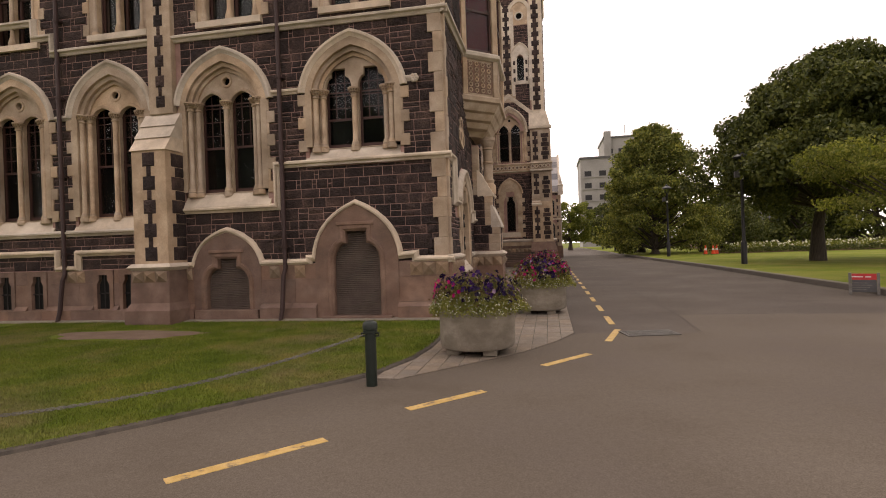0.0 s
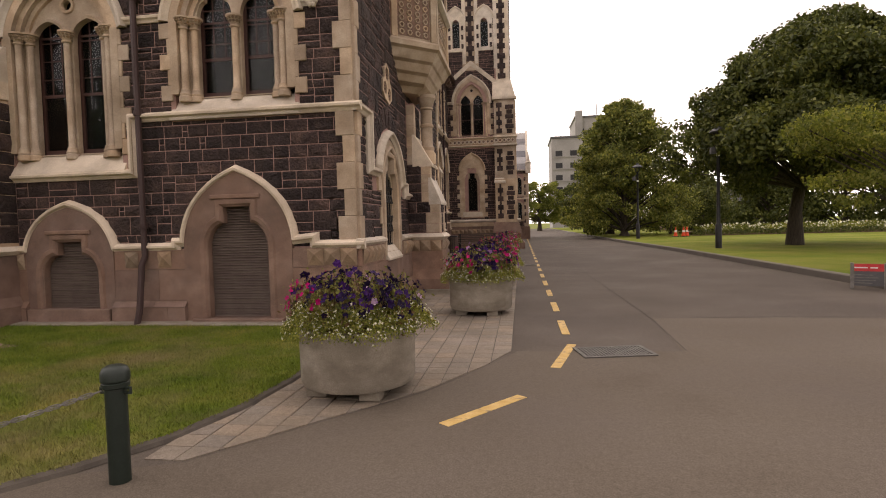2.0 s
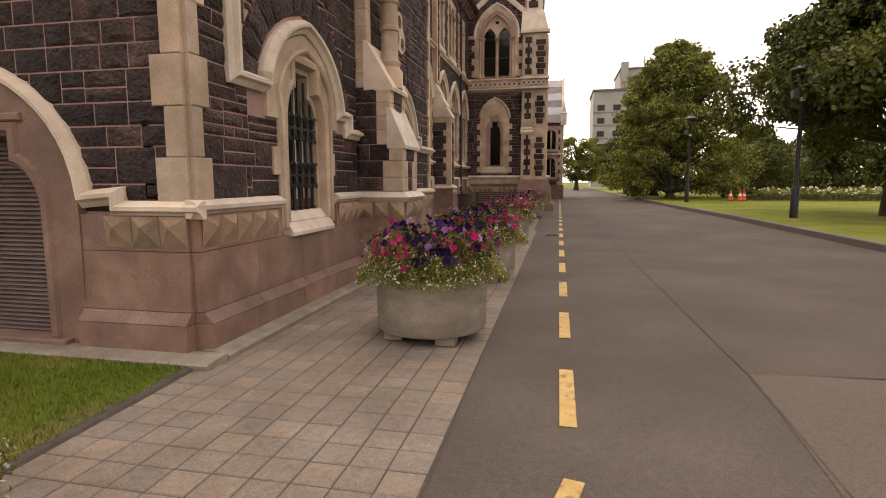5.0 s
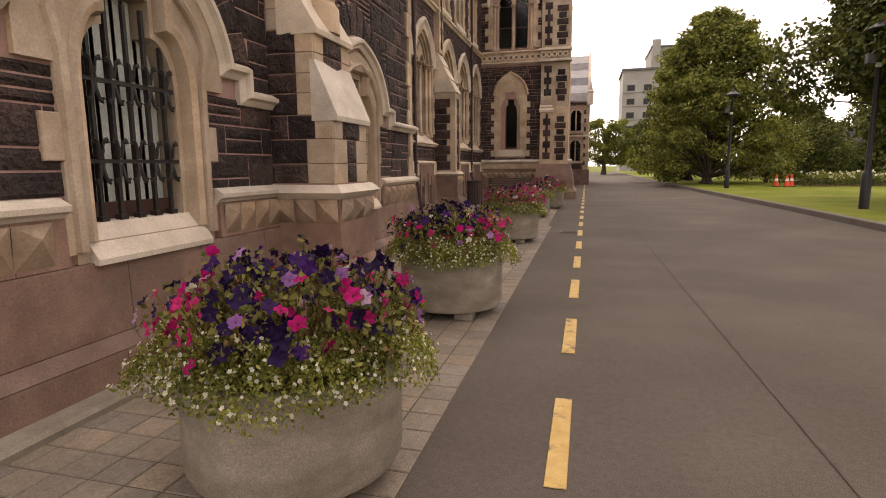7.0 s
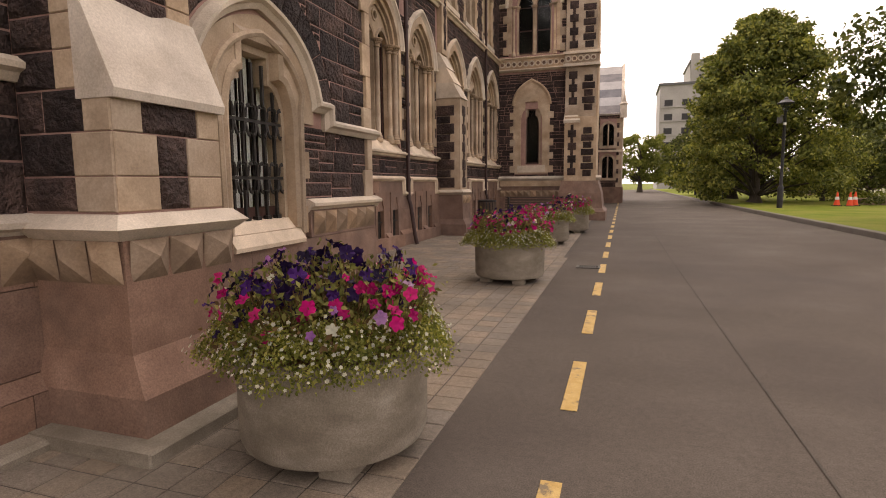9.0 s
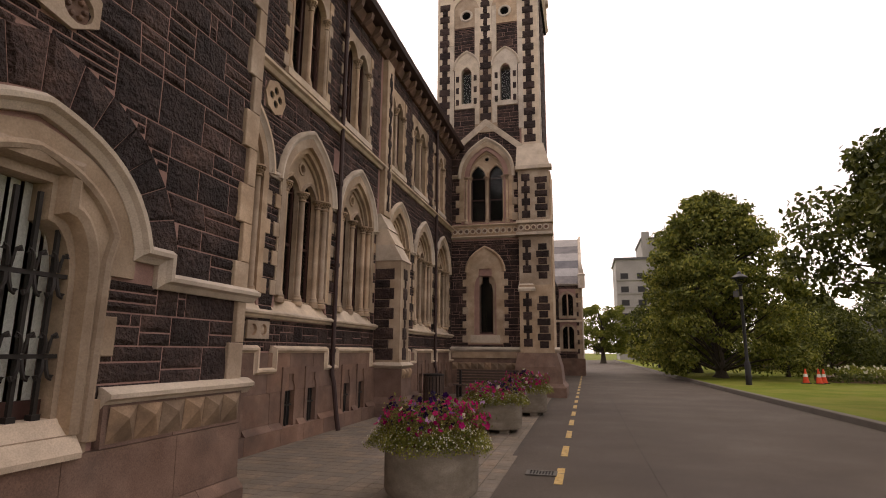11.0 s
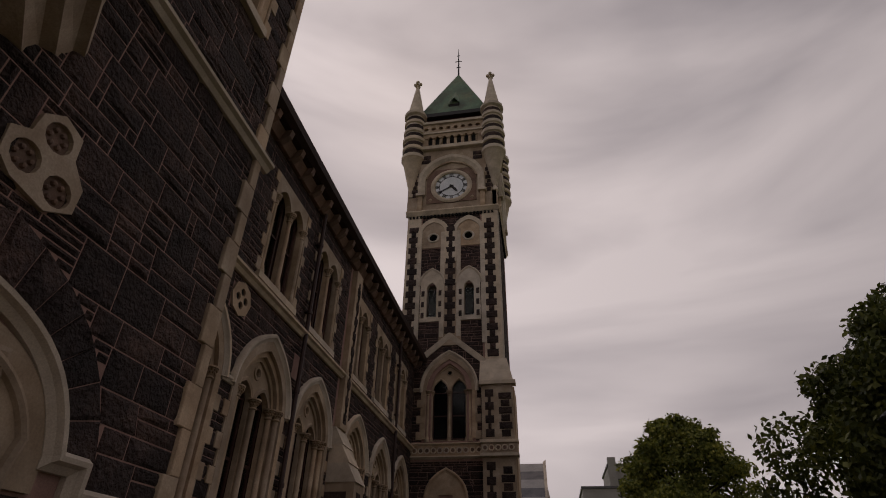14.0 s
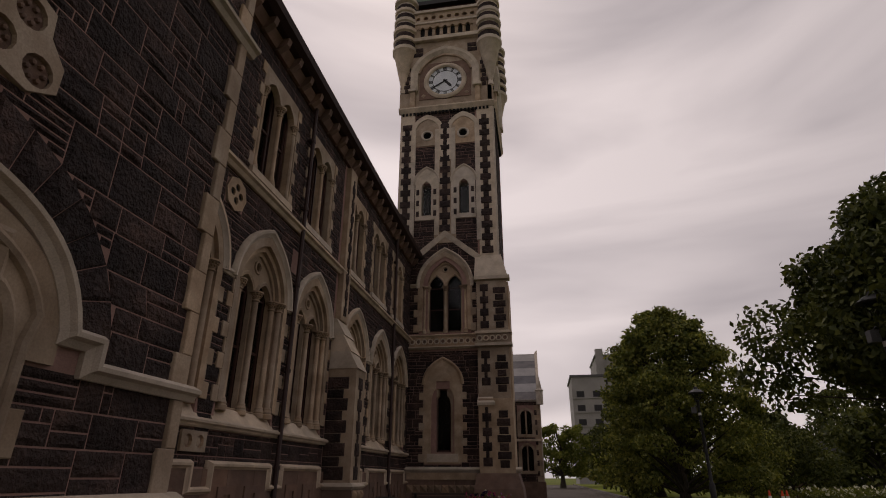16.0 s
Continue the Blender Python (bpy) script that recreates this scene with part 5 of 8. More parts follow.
def build_wing():
    blocked, holes = [], []
    cs = [21.75, 24.27, 26.75, 29.85, 32.45, 35.0]
    for i, c in enumerate(cs):
        b, h = gothic_window("window_6", FW, c, 2.62, 4.75, 6.0, 1.06, 5.05, "tall pointed two-light limestone window with clustered shafts", bars=False)
        blocked += [b, rect(c - 1.06, c + 1.06, 2.2, 2.64)]
        holes.append(h)
    for c in (24.0, 26.45, 29.35, 31.85, 34.4):
        b, h = upper_window("window_7", FW, c, 6.98, 9.35, 0.6, "first-floor window with paired pointed lights and shafts", stone_w=0.2)
        blocked.append(b), holes.append(h)
    bl = [c + s * 0.42 for c in cs for s in (-1, 1)]
    low = [rect(c - 0.28, c + 0.28, 0.22, 1.26) for c in bl]
    w = wall("wall_wing", FW, rect(19.75, 36.6, 0, 10.2), holes, "basalt wall of the long wing with cream window dressings")
    quat = [rect(22.55, 23.15, 5.95, 6.4), rect(25.35, 25.65, 5.6, 6.2), rect(22.5, 23.1, 1.85, 2.12)]
    stonework(w, 19.75, 36.6, 1.62, 10.2, blocked + quat + [rect(28.05, 28.85, 0, 10.2)], 31, single=(21, 28, 1.6, 5), course=(0.16, 0.34), length=(0.25, 0.7))
    for c in cs:
        for s in (-1, 1):
            quoins(w, c + s * 1.0, s, 2.6, 4.7, 0.2, 0.07, 0.27, 0.045)
    for c in bl:
        basement_light("window_8", FW, c, "narrow shouldered basement light in brown stone", v0=0.3, v1=1.22)
    plinth("plinth_wing", FW, 19.75, 36.6, low, "brown stone base course", top=1.6)
    path = [(19.75, 1.28)]
    for c in cs:
        path += [(c - 0.95, 1.28), (c - 0.95, 1.64), (c + 0.98, 1.64), (c + 0.98, 1.28)]
    path += [(36.6, 1.28)]
    trim("string_course_basement", FW, path, STRING, "pale stepped label over basement windows")
    trim("string_course_sill", FW, [(19.75, 2.25), (36.6, 2.25)], STRING, "pale moulded sill string")
    trim("string_course_upper", FW, [(19.75, 6.66), (36.6, 6.66)], scaled(STRING, 1.3, 1.3), "pale moulded string under the upper windows")
    for a, b in zip(cs, cs[1:]):
        trim("hood_link", FW, [(a + 1.08, 4.74), (b - 1.08, 4.74)], scaled(HOOD, 0.8, 0.8), "short pale moulding between hood moulds")
    q = thing("quatrefoil_plaque", "cream stone plaque with pierced circles", "carving", FW @ Matrix.Translation((22.85, 6.18, 0)))
    cc = [(-0.13, 0.0), (0.13, 0.0), (0.0, 0.13), (0.0, -0.13)]
    part("plaque", Mesh().plate(circle(0, 0, 0.33, 8), [circle(u, v, 0.075, 8) for u, v in cc], -0.03, 0.045), M_CREAM, q)
    # dark sheet paints the shade inside the pierced circles
    part("backing", Mesh().box(-0.25, 0.25, -0.25, 0.25, 0.003, 0.006), M_PAINTED_DARK, q)
    q2 = thing("quatrefoil_plaque", "cream stone plaque with two carved circles", "carving", FW @ Matrix.Translation((22.8, 1.98, 0)))
    part("plaque", Mesh().plate(rect(-0.32, 0.32, -0.15, 0.15), [circle(-0.15, 0, 0.1, 10), circle(0.15, 0, 0.1, 10)], -0.01, 0.05), M_CREAM, q2)
    part("carving", Mesh().lathe(-0.15, 0, 0.003, [(0.09, 0), (0.05, 0.02), (0, 0.03)], 8, axis="w"), M_CREAM, q2)
    part("carving", Mesh().lathe(0.15, 0, 0.003, [(0.09, 0), (0.05, 0.02), (0, 0.03)], 8, axis="w"), M_CREAM, q2)
    # cornice, gutter and roof
    c = thing("cornice", "dark eaves cornice with corbels and gutter", "cornice", FW, kind="structure")
    part("gutter", Mesh().sweep([(19.6, 10.2), (36.6, 10.2)], [(0.0, 0.0), (0.0, 0.35), (0.05, 0.5), (0.16, 0.56), (0.18, 0.5), (0.18, 0.0)]), M_PIPE, c)
    part("frieze", Mesh().sweep([(19.6, 9.95), (36.6, 9.95)], [(0.0, 0.0), (0.0, 0.1), (0.22, 0.22), (0.25, 0.0)]), M_PLINTH, c)
    cor = Mesh().add([(0, 0, 0), (0.14, 0, 0), (0, 0, 0.08), (0.14, 0, 0.08), (0, 0.3, 0.32), (0.14, 0.3, 0.32), (0, 0.3, 0), (0.14, 0.3, 0), (0, 0.14, 0.28), (0.14, 0.14, 0.28)],
                     [(0, 2, 8, 4, 6), (1, 7, 5, 9, 3), (2, 3, 9, 8), (8, 9, 5, 4), (0, 1, 3, 2)]).data("corbel", M_PLINTH)
    u = 20.2
    while u < 36.4:
        part("corbel", cor, None, c, at=Matrix.Translation((u, 9.9, 0.05)))
        u += 0.62
    r = thing("roof_wing", "grey slate roof of the long wing", "roof", kind="structure")
    part("slope", Mesh().add([(-3.2, 19.0, 10.38), (-3.2, 36.6, 10.38), (-9.0, 36.6, 15.5), (-9.0, 19.0, 15.5)], [(0, 1, 2, 3)]), M_SLATE, r)
    downpipe("downpipe", FW, 25.5, 0.02, 10.0, "brown cast-iron downpipe with collars", group="downpipes")
    downpipe("downpipe", FW, 33.72, 0.02, 10.0, "brown cast-iron downpipe with collars", group="downpipes")
    build_buttress(FW, 28.45, 0.36, 0.72, "quoined limestone buttress with sloped cap", v_front=4.0, v_back=5.3, up=9.9)


build_south()
build_east()
build_wing()

# roofs, plus added unseen walls and floor slab keeping light out of the front block and the wing
shell = thing("roof_block", "slate roof of the front block with added unseen light-blocking walls", "roof", kind="structure")
part("roof", Mesh().add([(-24.2, 10.7, 11.2), (-1.5, 10.7, 11.2), (-1.5, 20.0, 11.2), (-24.2, 20.0, 11.2), (-6, 15.4, 15.5), (-20, 15.4, 15.5)], [(0, 1, 4, 5), (1, 2, 4), (2, 3, 5, 4), (3, 0, 5), (3, 2, 1, 0)]), M_SLATE, shell)
part("inner_wall", Mesh().box(-24, -1.93, 19.35, 19.74, 0, 11.2), M_MORTAR, shell)
part("inner_wall", Mesh().box(-24.4, -24, 11.1, 60, 0, 11.2), M_MORTAR, shell)
part("inner_wall", Mesh().box(-24, -4.3, 11.1, 36, -0.3, -0.1), M_MORTAR, shell)
eaves = thing("eaves_block", "cream stone eaves cornice on the front block", "cornice", kind="structure")
part("cornice", Mesh().box(-24, -1.55, 10.72, 11.1, 10.9, 11.2).box(-1.93, -1.55, 10.72, 20.0, 10.9, 11.19), M_CREAM, eaves)

# ---- the clock tower ----
TC = -2.25


def build_tower():
    t = wall("wall_tower_south", FT, rect(-4.45, 0.05, 0, 24.5), [opening(0.74, 6.95, 8.95, 1.2, TC), rect(TC - 0.33, TC + 0.33, 2.35, 4.7)] +
             [rect(c - 0.24, c + 0.24, 12.3, 14.0) for c in (-3.11, -1.38)], "face of the clock tower in basalt and limestone", depth=0.5)
    e = wall("wall_tower_east", FTE, rect(36.6, 41.1, 0, 24.5), [], "side of the clock tower in basalt and limestone", depth=0.4)
    back = thing("wall_tower_rear", "rear walls of the clock tower", "wall", kind="structure")
    part("wall", Mesh().box(-4.45, 0.04, 40.8, 41.1, 0, 24.5).box(-4.45, -4.1, 36.62, 40.8, 0, 24.5), M_MORTAR, back)
    # lower window
    lw = thing("window_9", "narrow shouldered window in a pointed limestone surround", "window", FT @ Matrix.Translation((-2.32, 0, 0)), kind="structure")
    sur = [(-0.72, 1.95), (0.72, 1.95), (0.72, 4.85)] + arch(0.72, 0.95, 6, 0, 4.85)[::-1][1:-1] + [(-0.72, 4.85)]
    part("surround", Mesh().plate(sur, [shouldered(0.46, 2.2, 4.1, 5.0, 0, 0.6)], -0.2, 0.05), M_CREAM, lw)
    part("inner_frame", Mesh().plate(shouldered(0.47, 2.2, 4.1, 5.01, 0, 0.6), [shouldered(0.31, 2.35, 3.95, 4.72, 0, 0.5)], -0.3, -0.08), M_CREAM, lw)
    part("hood_mould", Mesh().sweep(arch(0.74, 0.98, 6, 0, 4.86), scaled(HOOD, 1.1)), M_CREAM, lw)
    part("pane", Mesh().box(-0.33, 0.33, 2.3, 4.75, -0.27, -0.262), M_GLASS, lw).visible_shadow = False
    part("sash", Mesh().box(-0.31, -0.26, 2.35, 4.7, -0.28, -0.24).box(0.26, 0.31, 2.35, 4.7, -0.28, -0.24).box(-0.31, 0.31, 2.35, 2.43, -0.28, -0.24), M_SASH, lw)
    # near-black sheet paints the dark inside of the tower
    part("room", Mesh().box(-0.5, 0.5, 2.2, 4.9, -0.9, -0.88), M_PAINTED_DARK, lw)
    part("sill", Mesh().box(-0.6, 0.6, 2.0, 2.3, -0.1, 0.08), M_PALE, lw)
    for s in (-1, 1):
        quoins(lw, s * 0.7, s, 2.0, 4.85, 0.24, 0.08, 0.3, 0.05)
    low_shape = [( -2.32 + u, v) for u, v in sur]
    b, h = gothic_window("window_10", FT, TC, 7.05, 8.95, 10.62, 1.12, 9.5, "pointed two-light tower window with oculus and shafts", full_sill=False, bars=False)
    for s in (-1, 1):
        quoins(t, TC + s * 1.08, s, 7.0, 8.95, 0.24, 0.08, 0.3, 0.05)
    blocked = [b, low_shape]
    # tall panels
    for c in (-3.11, -1.38):
        a = 0.62
        p = thing("tower_panel", "tall recessed panel with pointed head, quatrefoil and lancet", "wall panel", FT @ Matrix.Translation((c, 0, 0)), kind="structure")
        part("frame", Mesh().plate([(-a - 0.16, 15.2), (-a + 0.04, 15.2), (-a + 0.04, 16.95)] + arch(a - 0.04, 0.62, 6, 0, 16.95) + [(a - 0.04, 15.2), (a + 0.16, 15.2)] + arch(a + 0.16, 0.85, 6, 0, 16.98)[::-1], [], -0.02, 0.09), M_PALE, p)
        part("tympanum", Mesh().plate(opening(a - 0.03, 16.05, 16.95, 0.63, 0), [circle(0, 16.62, 0.26, 12)], -0.02, 0.05), M_CREAM, p)
        ql = Mesh()
        for k in range(4):
            an = k * math.pi / 2
            ql.lathe(0.13 * math.cos(an), 16.62 + 0.13 * math.sin(an), 0.002, [(0.14, 0), (0.14, 0.012)], 10, axis="w")
        # four near-black discs paint the quatrefoil's shaded hollows
        part("quatrefoil", ql, M_PAINTED_DARK, p)
        part("quatrefoil_ring", Mesh().sweep(circle(0, 16.62, 0.27, 16), [(-0.03, 0.05), (0, 0.1), (0.06, 0.1), (0.08, 0.05)], closed=True), M_PALE, p)
        part("lancet_frame", Mesh().plate(opening(0.52, 12.12, 14.0, 0.75, 0), [opening(0.23, 12.35, 13.75, 0.35, 0)], -0.2, 0.07), M_PALE, p)
        part("lancet_hood", Mesh().sweep(arch(0.54, 0.8, 6, 0, 14.0), scaled(HOOD, 0.9)), M_PALE, p)
        part("pane", Mesh().box(-0.25, 0.25, 12.3, 14.2, -0.16, -0.152), M_GLASS, p).visible_shadow = False
        # shade behind the lancet, painted by a near-black sheet
        part("room", Mesh().box(-0.3, 0.3, 12.2, 14.3, -0.5, -0.48), M_PAINTED_DARK, p)
        for s in (-1, 1):
            for k in range(3):
                one = Mesh()
                rustic(one, [(s * 0.4 - 0.07, 12.3 + k * 0.55), (s * 0.4 + 0.07, 12.3 + k * 0.55), (s * 0.4 + 0.07, 12.58 + k * 0.55), (s * 0.4 - 0.07, 12.58 + k * 0.55)], 0.02, random.Random(k))
                part("stone", one, M_BASALT, p, at=Matrix.Translation((0, 0, 0.07)))
        blocked += [opening(0.5, 12.12, 14.0, 0.75, c), opening(a, 16.05, 16.95, 0.85, c)]
    # limestone strips with dark stones between them
    for u in (-3.78, -0.72):
        part("strip", Mesh().block(u - 0.11, u + 0.11, 11.0, 17.2, -0.02, 0.07), M_PALE, t)
    for u in (-2.63, -1.86):
        part("strip", Mesh().block(u - 0.1, u + 0.1, 11.35, 16.95, -0.02, 0.075), M_PALE, t)
    for (u0, u1, w) in ((-2.48, -2.01, 0.07),):
        part("pier", Mesh().block(-2.74, -1.75, 10.95, 17.1, -0.02, 0.06), M_CREAM, t)
    for cu, v0, v1 in ((TC, 11.5, 17.2), (-4.1, 10.4, 17.6), (-0.37, 10.35, 17.6)):
        v, i = v0, 0
        while v < v1 - 0.3:
            ww, h = (0.24, 0.33) if i % 2 == 0 else (0.12, 0.27)
            one = Mesh()
            rustic(one, [(cu - ww, v), (cu + ww, v), (cu + ww, v + h), (cu - ww, v + h)], 0.03, random.Random(i))
            part("stone", one, M_BASALT, t, at=Matrix.Translation((0, 0, 0.065)))
            v, i = v + h, i + 1
    for u0, u1 in ((-4.45, -3.74), (-0.72, 0.05)):
        part("pier", Mesh().block(u0, u1, 10.2, 18.0, -0.02, 0.06), M_PALE, t)
    part("chevron", Mesh().sweep([(-3.75, 10.15), (TC, 11.4), (-0.75, 10.15)], [(-0.12, 0), (-0.12, 0.07), (0.12, 0.1), (0.14, 0)]), M_PALE, t)
    pier_zone = [rect(-4.45, -3.7, 10.2, 18.1), rect(-0.8, 0.05, 0, 18.1), rect(-2.72, -1.77, 11.2, 17.1)]
    stonework(t, -4.45, 0.05, 1.75, 22.4, blocked + pier_zone + [rect(-4.5, 0.1, 6.2, 6.95), rect(-4.5, 0.1, 18.0, 22.4)], 41, single=(-4, -0.5, 1.7, 6.5), course=(0.18, 0.34), length=(0.3, 0.7))
    stonework(e, 36.6, 41.1, 1.75, 18.0, [rect(36.5, 37.3, 0, 20), rect(40.4, 41.2, 0, 20)], 43, course=(0.2, 0.34), length=(0.3, 0.7))
    part("pier", Mesh().block(36.55, 37.25, 9, 18.0, -0.02, 0.06), M_PALE, e)
    v, i = 10.3, 0
    while v < 17.6:
        one = Mesh()
        ww, h = (0.22, 0.33) if i % 2 == 0 else (0.12, 0.27)
        rustic(one, [(36.9 - ww, v), (36.9 + ww, v), (36.9 + ww, v + h), (36.9 - ww, v + h)], 0.03, random.Random(i))
        part("stone", one, M_BASALT, e, at=Matrix.Translation((0, 0, 0.065)))
        v, i = v + h, i + 1
    # corner buttress, in stages
    b = thing("buttress", "quoined limestone corner buttress of the tower in stages", "buttress", FT, kind="structure")
    part("plinth", Mesh().add([(u, v, w) for v, a0, a1, w in ((0, -1.2, 0.85, 0.95), (0.35, -1.2, 0.85, 0.95), (0.5, -1.12, 0.72, 0.82), (1.1, -1.05, 0.66, 0.72), (1.62, -0.98, 0.5, 0.5)) for u in (a0, a1)],
                              [(2 * i, 2 * i + 1, 2 * i + 3, 2 * i + 2) for i in range(4)]), M_PLINTH, b)
    part("plinth_side", Mesh().add([(a1, v, w) for v, a1, w in ((0, 0.85, 0.95), (0.35, 0.85, 0.95), (0.5, 0.72, 0.82), (1.1, 0.66, 0.72), (1.62, 0.5, 0.5))] +
                                   [(a1, v, -1.6) for v, a1 in ((0, 0.85), (0.35, 0.85), (0.5, 0.72), (1.1, 0.66), (1.62, 0.5))], [(i, i + 5, i + 6, i + 1) for i in range(4)]), M_PLINTH, b)
    part("stage", Mesh().box(-0.88, 0.42, 1.55, 4.25, 0, 0.42).box(-0.88, 0.36, 4.25, 9.2, 0, 0.3), M_CREAM, b)
    part("stage", Mesh().box(0.0, 0.42, 1.55, 9.0, -1.4, 0.1), M_CREAM, b)
    for cu, w, v0, v1 in ((-0.57, 0.42, 1.85, 4.0), (-0.57, 0.3, 4.75, 6.2), (-0.57, 0.3, 7.0, 9.0)):
        v, i = v0, 0
        while v < v1 - 0.2:
            ww, h = (0.17, 0.3) if i % 2 == 0 else (0.06, 0.22)
            one = Mesh()
            rustic(one, [(cu - ww, v), (cu + ww, v), (cu + ww, v + h), (cu - ww, v + h)], 0.03, random.Random(i))
            part("stone", one, M_BASALT, b, at=Matrix.Translation((0, 0, w)))
            v, i = v + h, i + 1
    for w, v0, v1 in ((0.42, 1.8, 4.1), (0.3, 4.5, 6.2), (0.3, 7.0, 9.0)):
        n = int((v1 - v0) / 0.29)
        for i in range(n):
            one = Mesh()
            u0 = -0.2 if i % 2 else -0.12
            rustic(one, [(u0, v0 + i * 0.29), (0.3 if i % 2 else 0.22, v0 + i * 0.29), (0.3 if i % 2 else 0.22, v0 + i * 0.29 + 0.26), (u0, v0 + i * 0.29 + 0.26)], 0.03, random.Random(i + 7))
            part("stone", one, M_BASALT, b, at=Matrix.Translation((0, 0, w)))
    for a0, a1, v0, v1, w in ((-0.92, -0.24, 4.0, 4.62, 0.46), (-0.96, 0.42, 9.1, 10.25, 0.34)):
        part("weathering", Mesh().add([(a0, v0, 0), (a1, v0, 0), (a1, v0, w), (a0, v0, w), (a0, v0 + 0.1, w + 0.02), (a1, v0 + 0.1, w + 0.02), (a0 + 0.03, v1, 0.06), (a1 - 0.25, v1, 0.06)],
                                      [(0, 1, 2, 3), (3, 2, 5, 4), (4, 5, 7, 6), (0, 3, 4, 6), (1, 7, 5, 2)]), M_PALE, b)
    part("string", Mesh().box(-0.97, 0.5, 9.05, 9.2, 0, 0.42), M_PALE, b)
    # plinth and the carved band
    plinth("plinth_tower", FT, -3.75, -1.0, [], "brown stone base course of the tower", dog=[(-3.7, -1.0)], top=1.5)
    trim("string_course_plinth", FT, [(-3.75, 1.72), (0.62, 1.72)], [(-0.1, 0), (-0.1, 0.1), (0.0, 0.2), (0.05, 0.2), (0.12, 0.05), (0.12, 0)], "pale moulded string above the plinth")
    part("dog_row", Mesh().box(-3.75, 0.5, 1.4, 1.66, 0, 0.12), M_CREAM, t)
    band = thing("balustrade_band", "carved limestone band with a row of pierced circles", "carving", FT, kind="structure")
    part("band", Mesh().box(-4.0, 0.36, 6.4, 6.8, 0.0, 0.06), M_CREAM, band)
    part("band", Mesh().box(-0.92, 0.45, 6.4, 6.8, 0.06, 0.36), M_CREAM, band)
    for v in (6.33, 6.82):
        part("moulding", Mesh().sweep([(-4.0, v), (-0.9, v)], scaled(STRING, 0.8, 1.2)).box(-0.97, 0.5, v - 0.05, v + 0.06, 0.0, 0.44), M_PALE, band)
    rings = Mesh().sweep(circle(0, 0, 0.1, 10), [(-0.025, 0), (-0.02, 0.04), (0.02, 0.04), (0.03, 0)], closed=True).data("ring", M_PALE)
    # raised disc in darker stone paints the shade inside each ring
    hol = Mesh().lathe(0, 0, 0, [(0.08, 0), (0.08, 0.006)], 10, axis="w").data("hollow", M_PLINTH)
    for i in range(12):
        for me in (rings, hol):
            part(me.name.split(".")[0], me, None, band, at=Matrix.Translation((-3.85 + i * 0.255, 6.59, 0.06)))
    for i in range(5):
        for me in (rings, hol):
            part(me.name.split(".")[0], me, None, band, at=Matrix.Translation((-0.78 + i * 0.25, 6.59, 0.36)))
    trim("string_course_springing", FT, [(-4.0, 9.0), (-3.4, 9.0)], scaled(HOOD, 1.0), "short pale moulding beside the window")
    build_clock_stage()


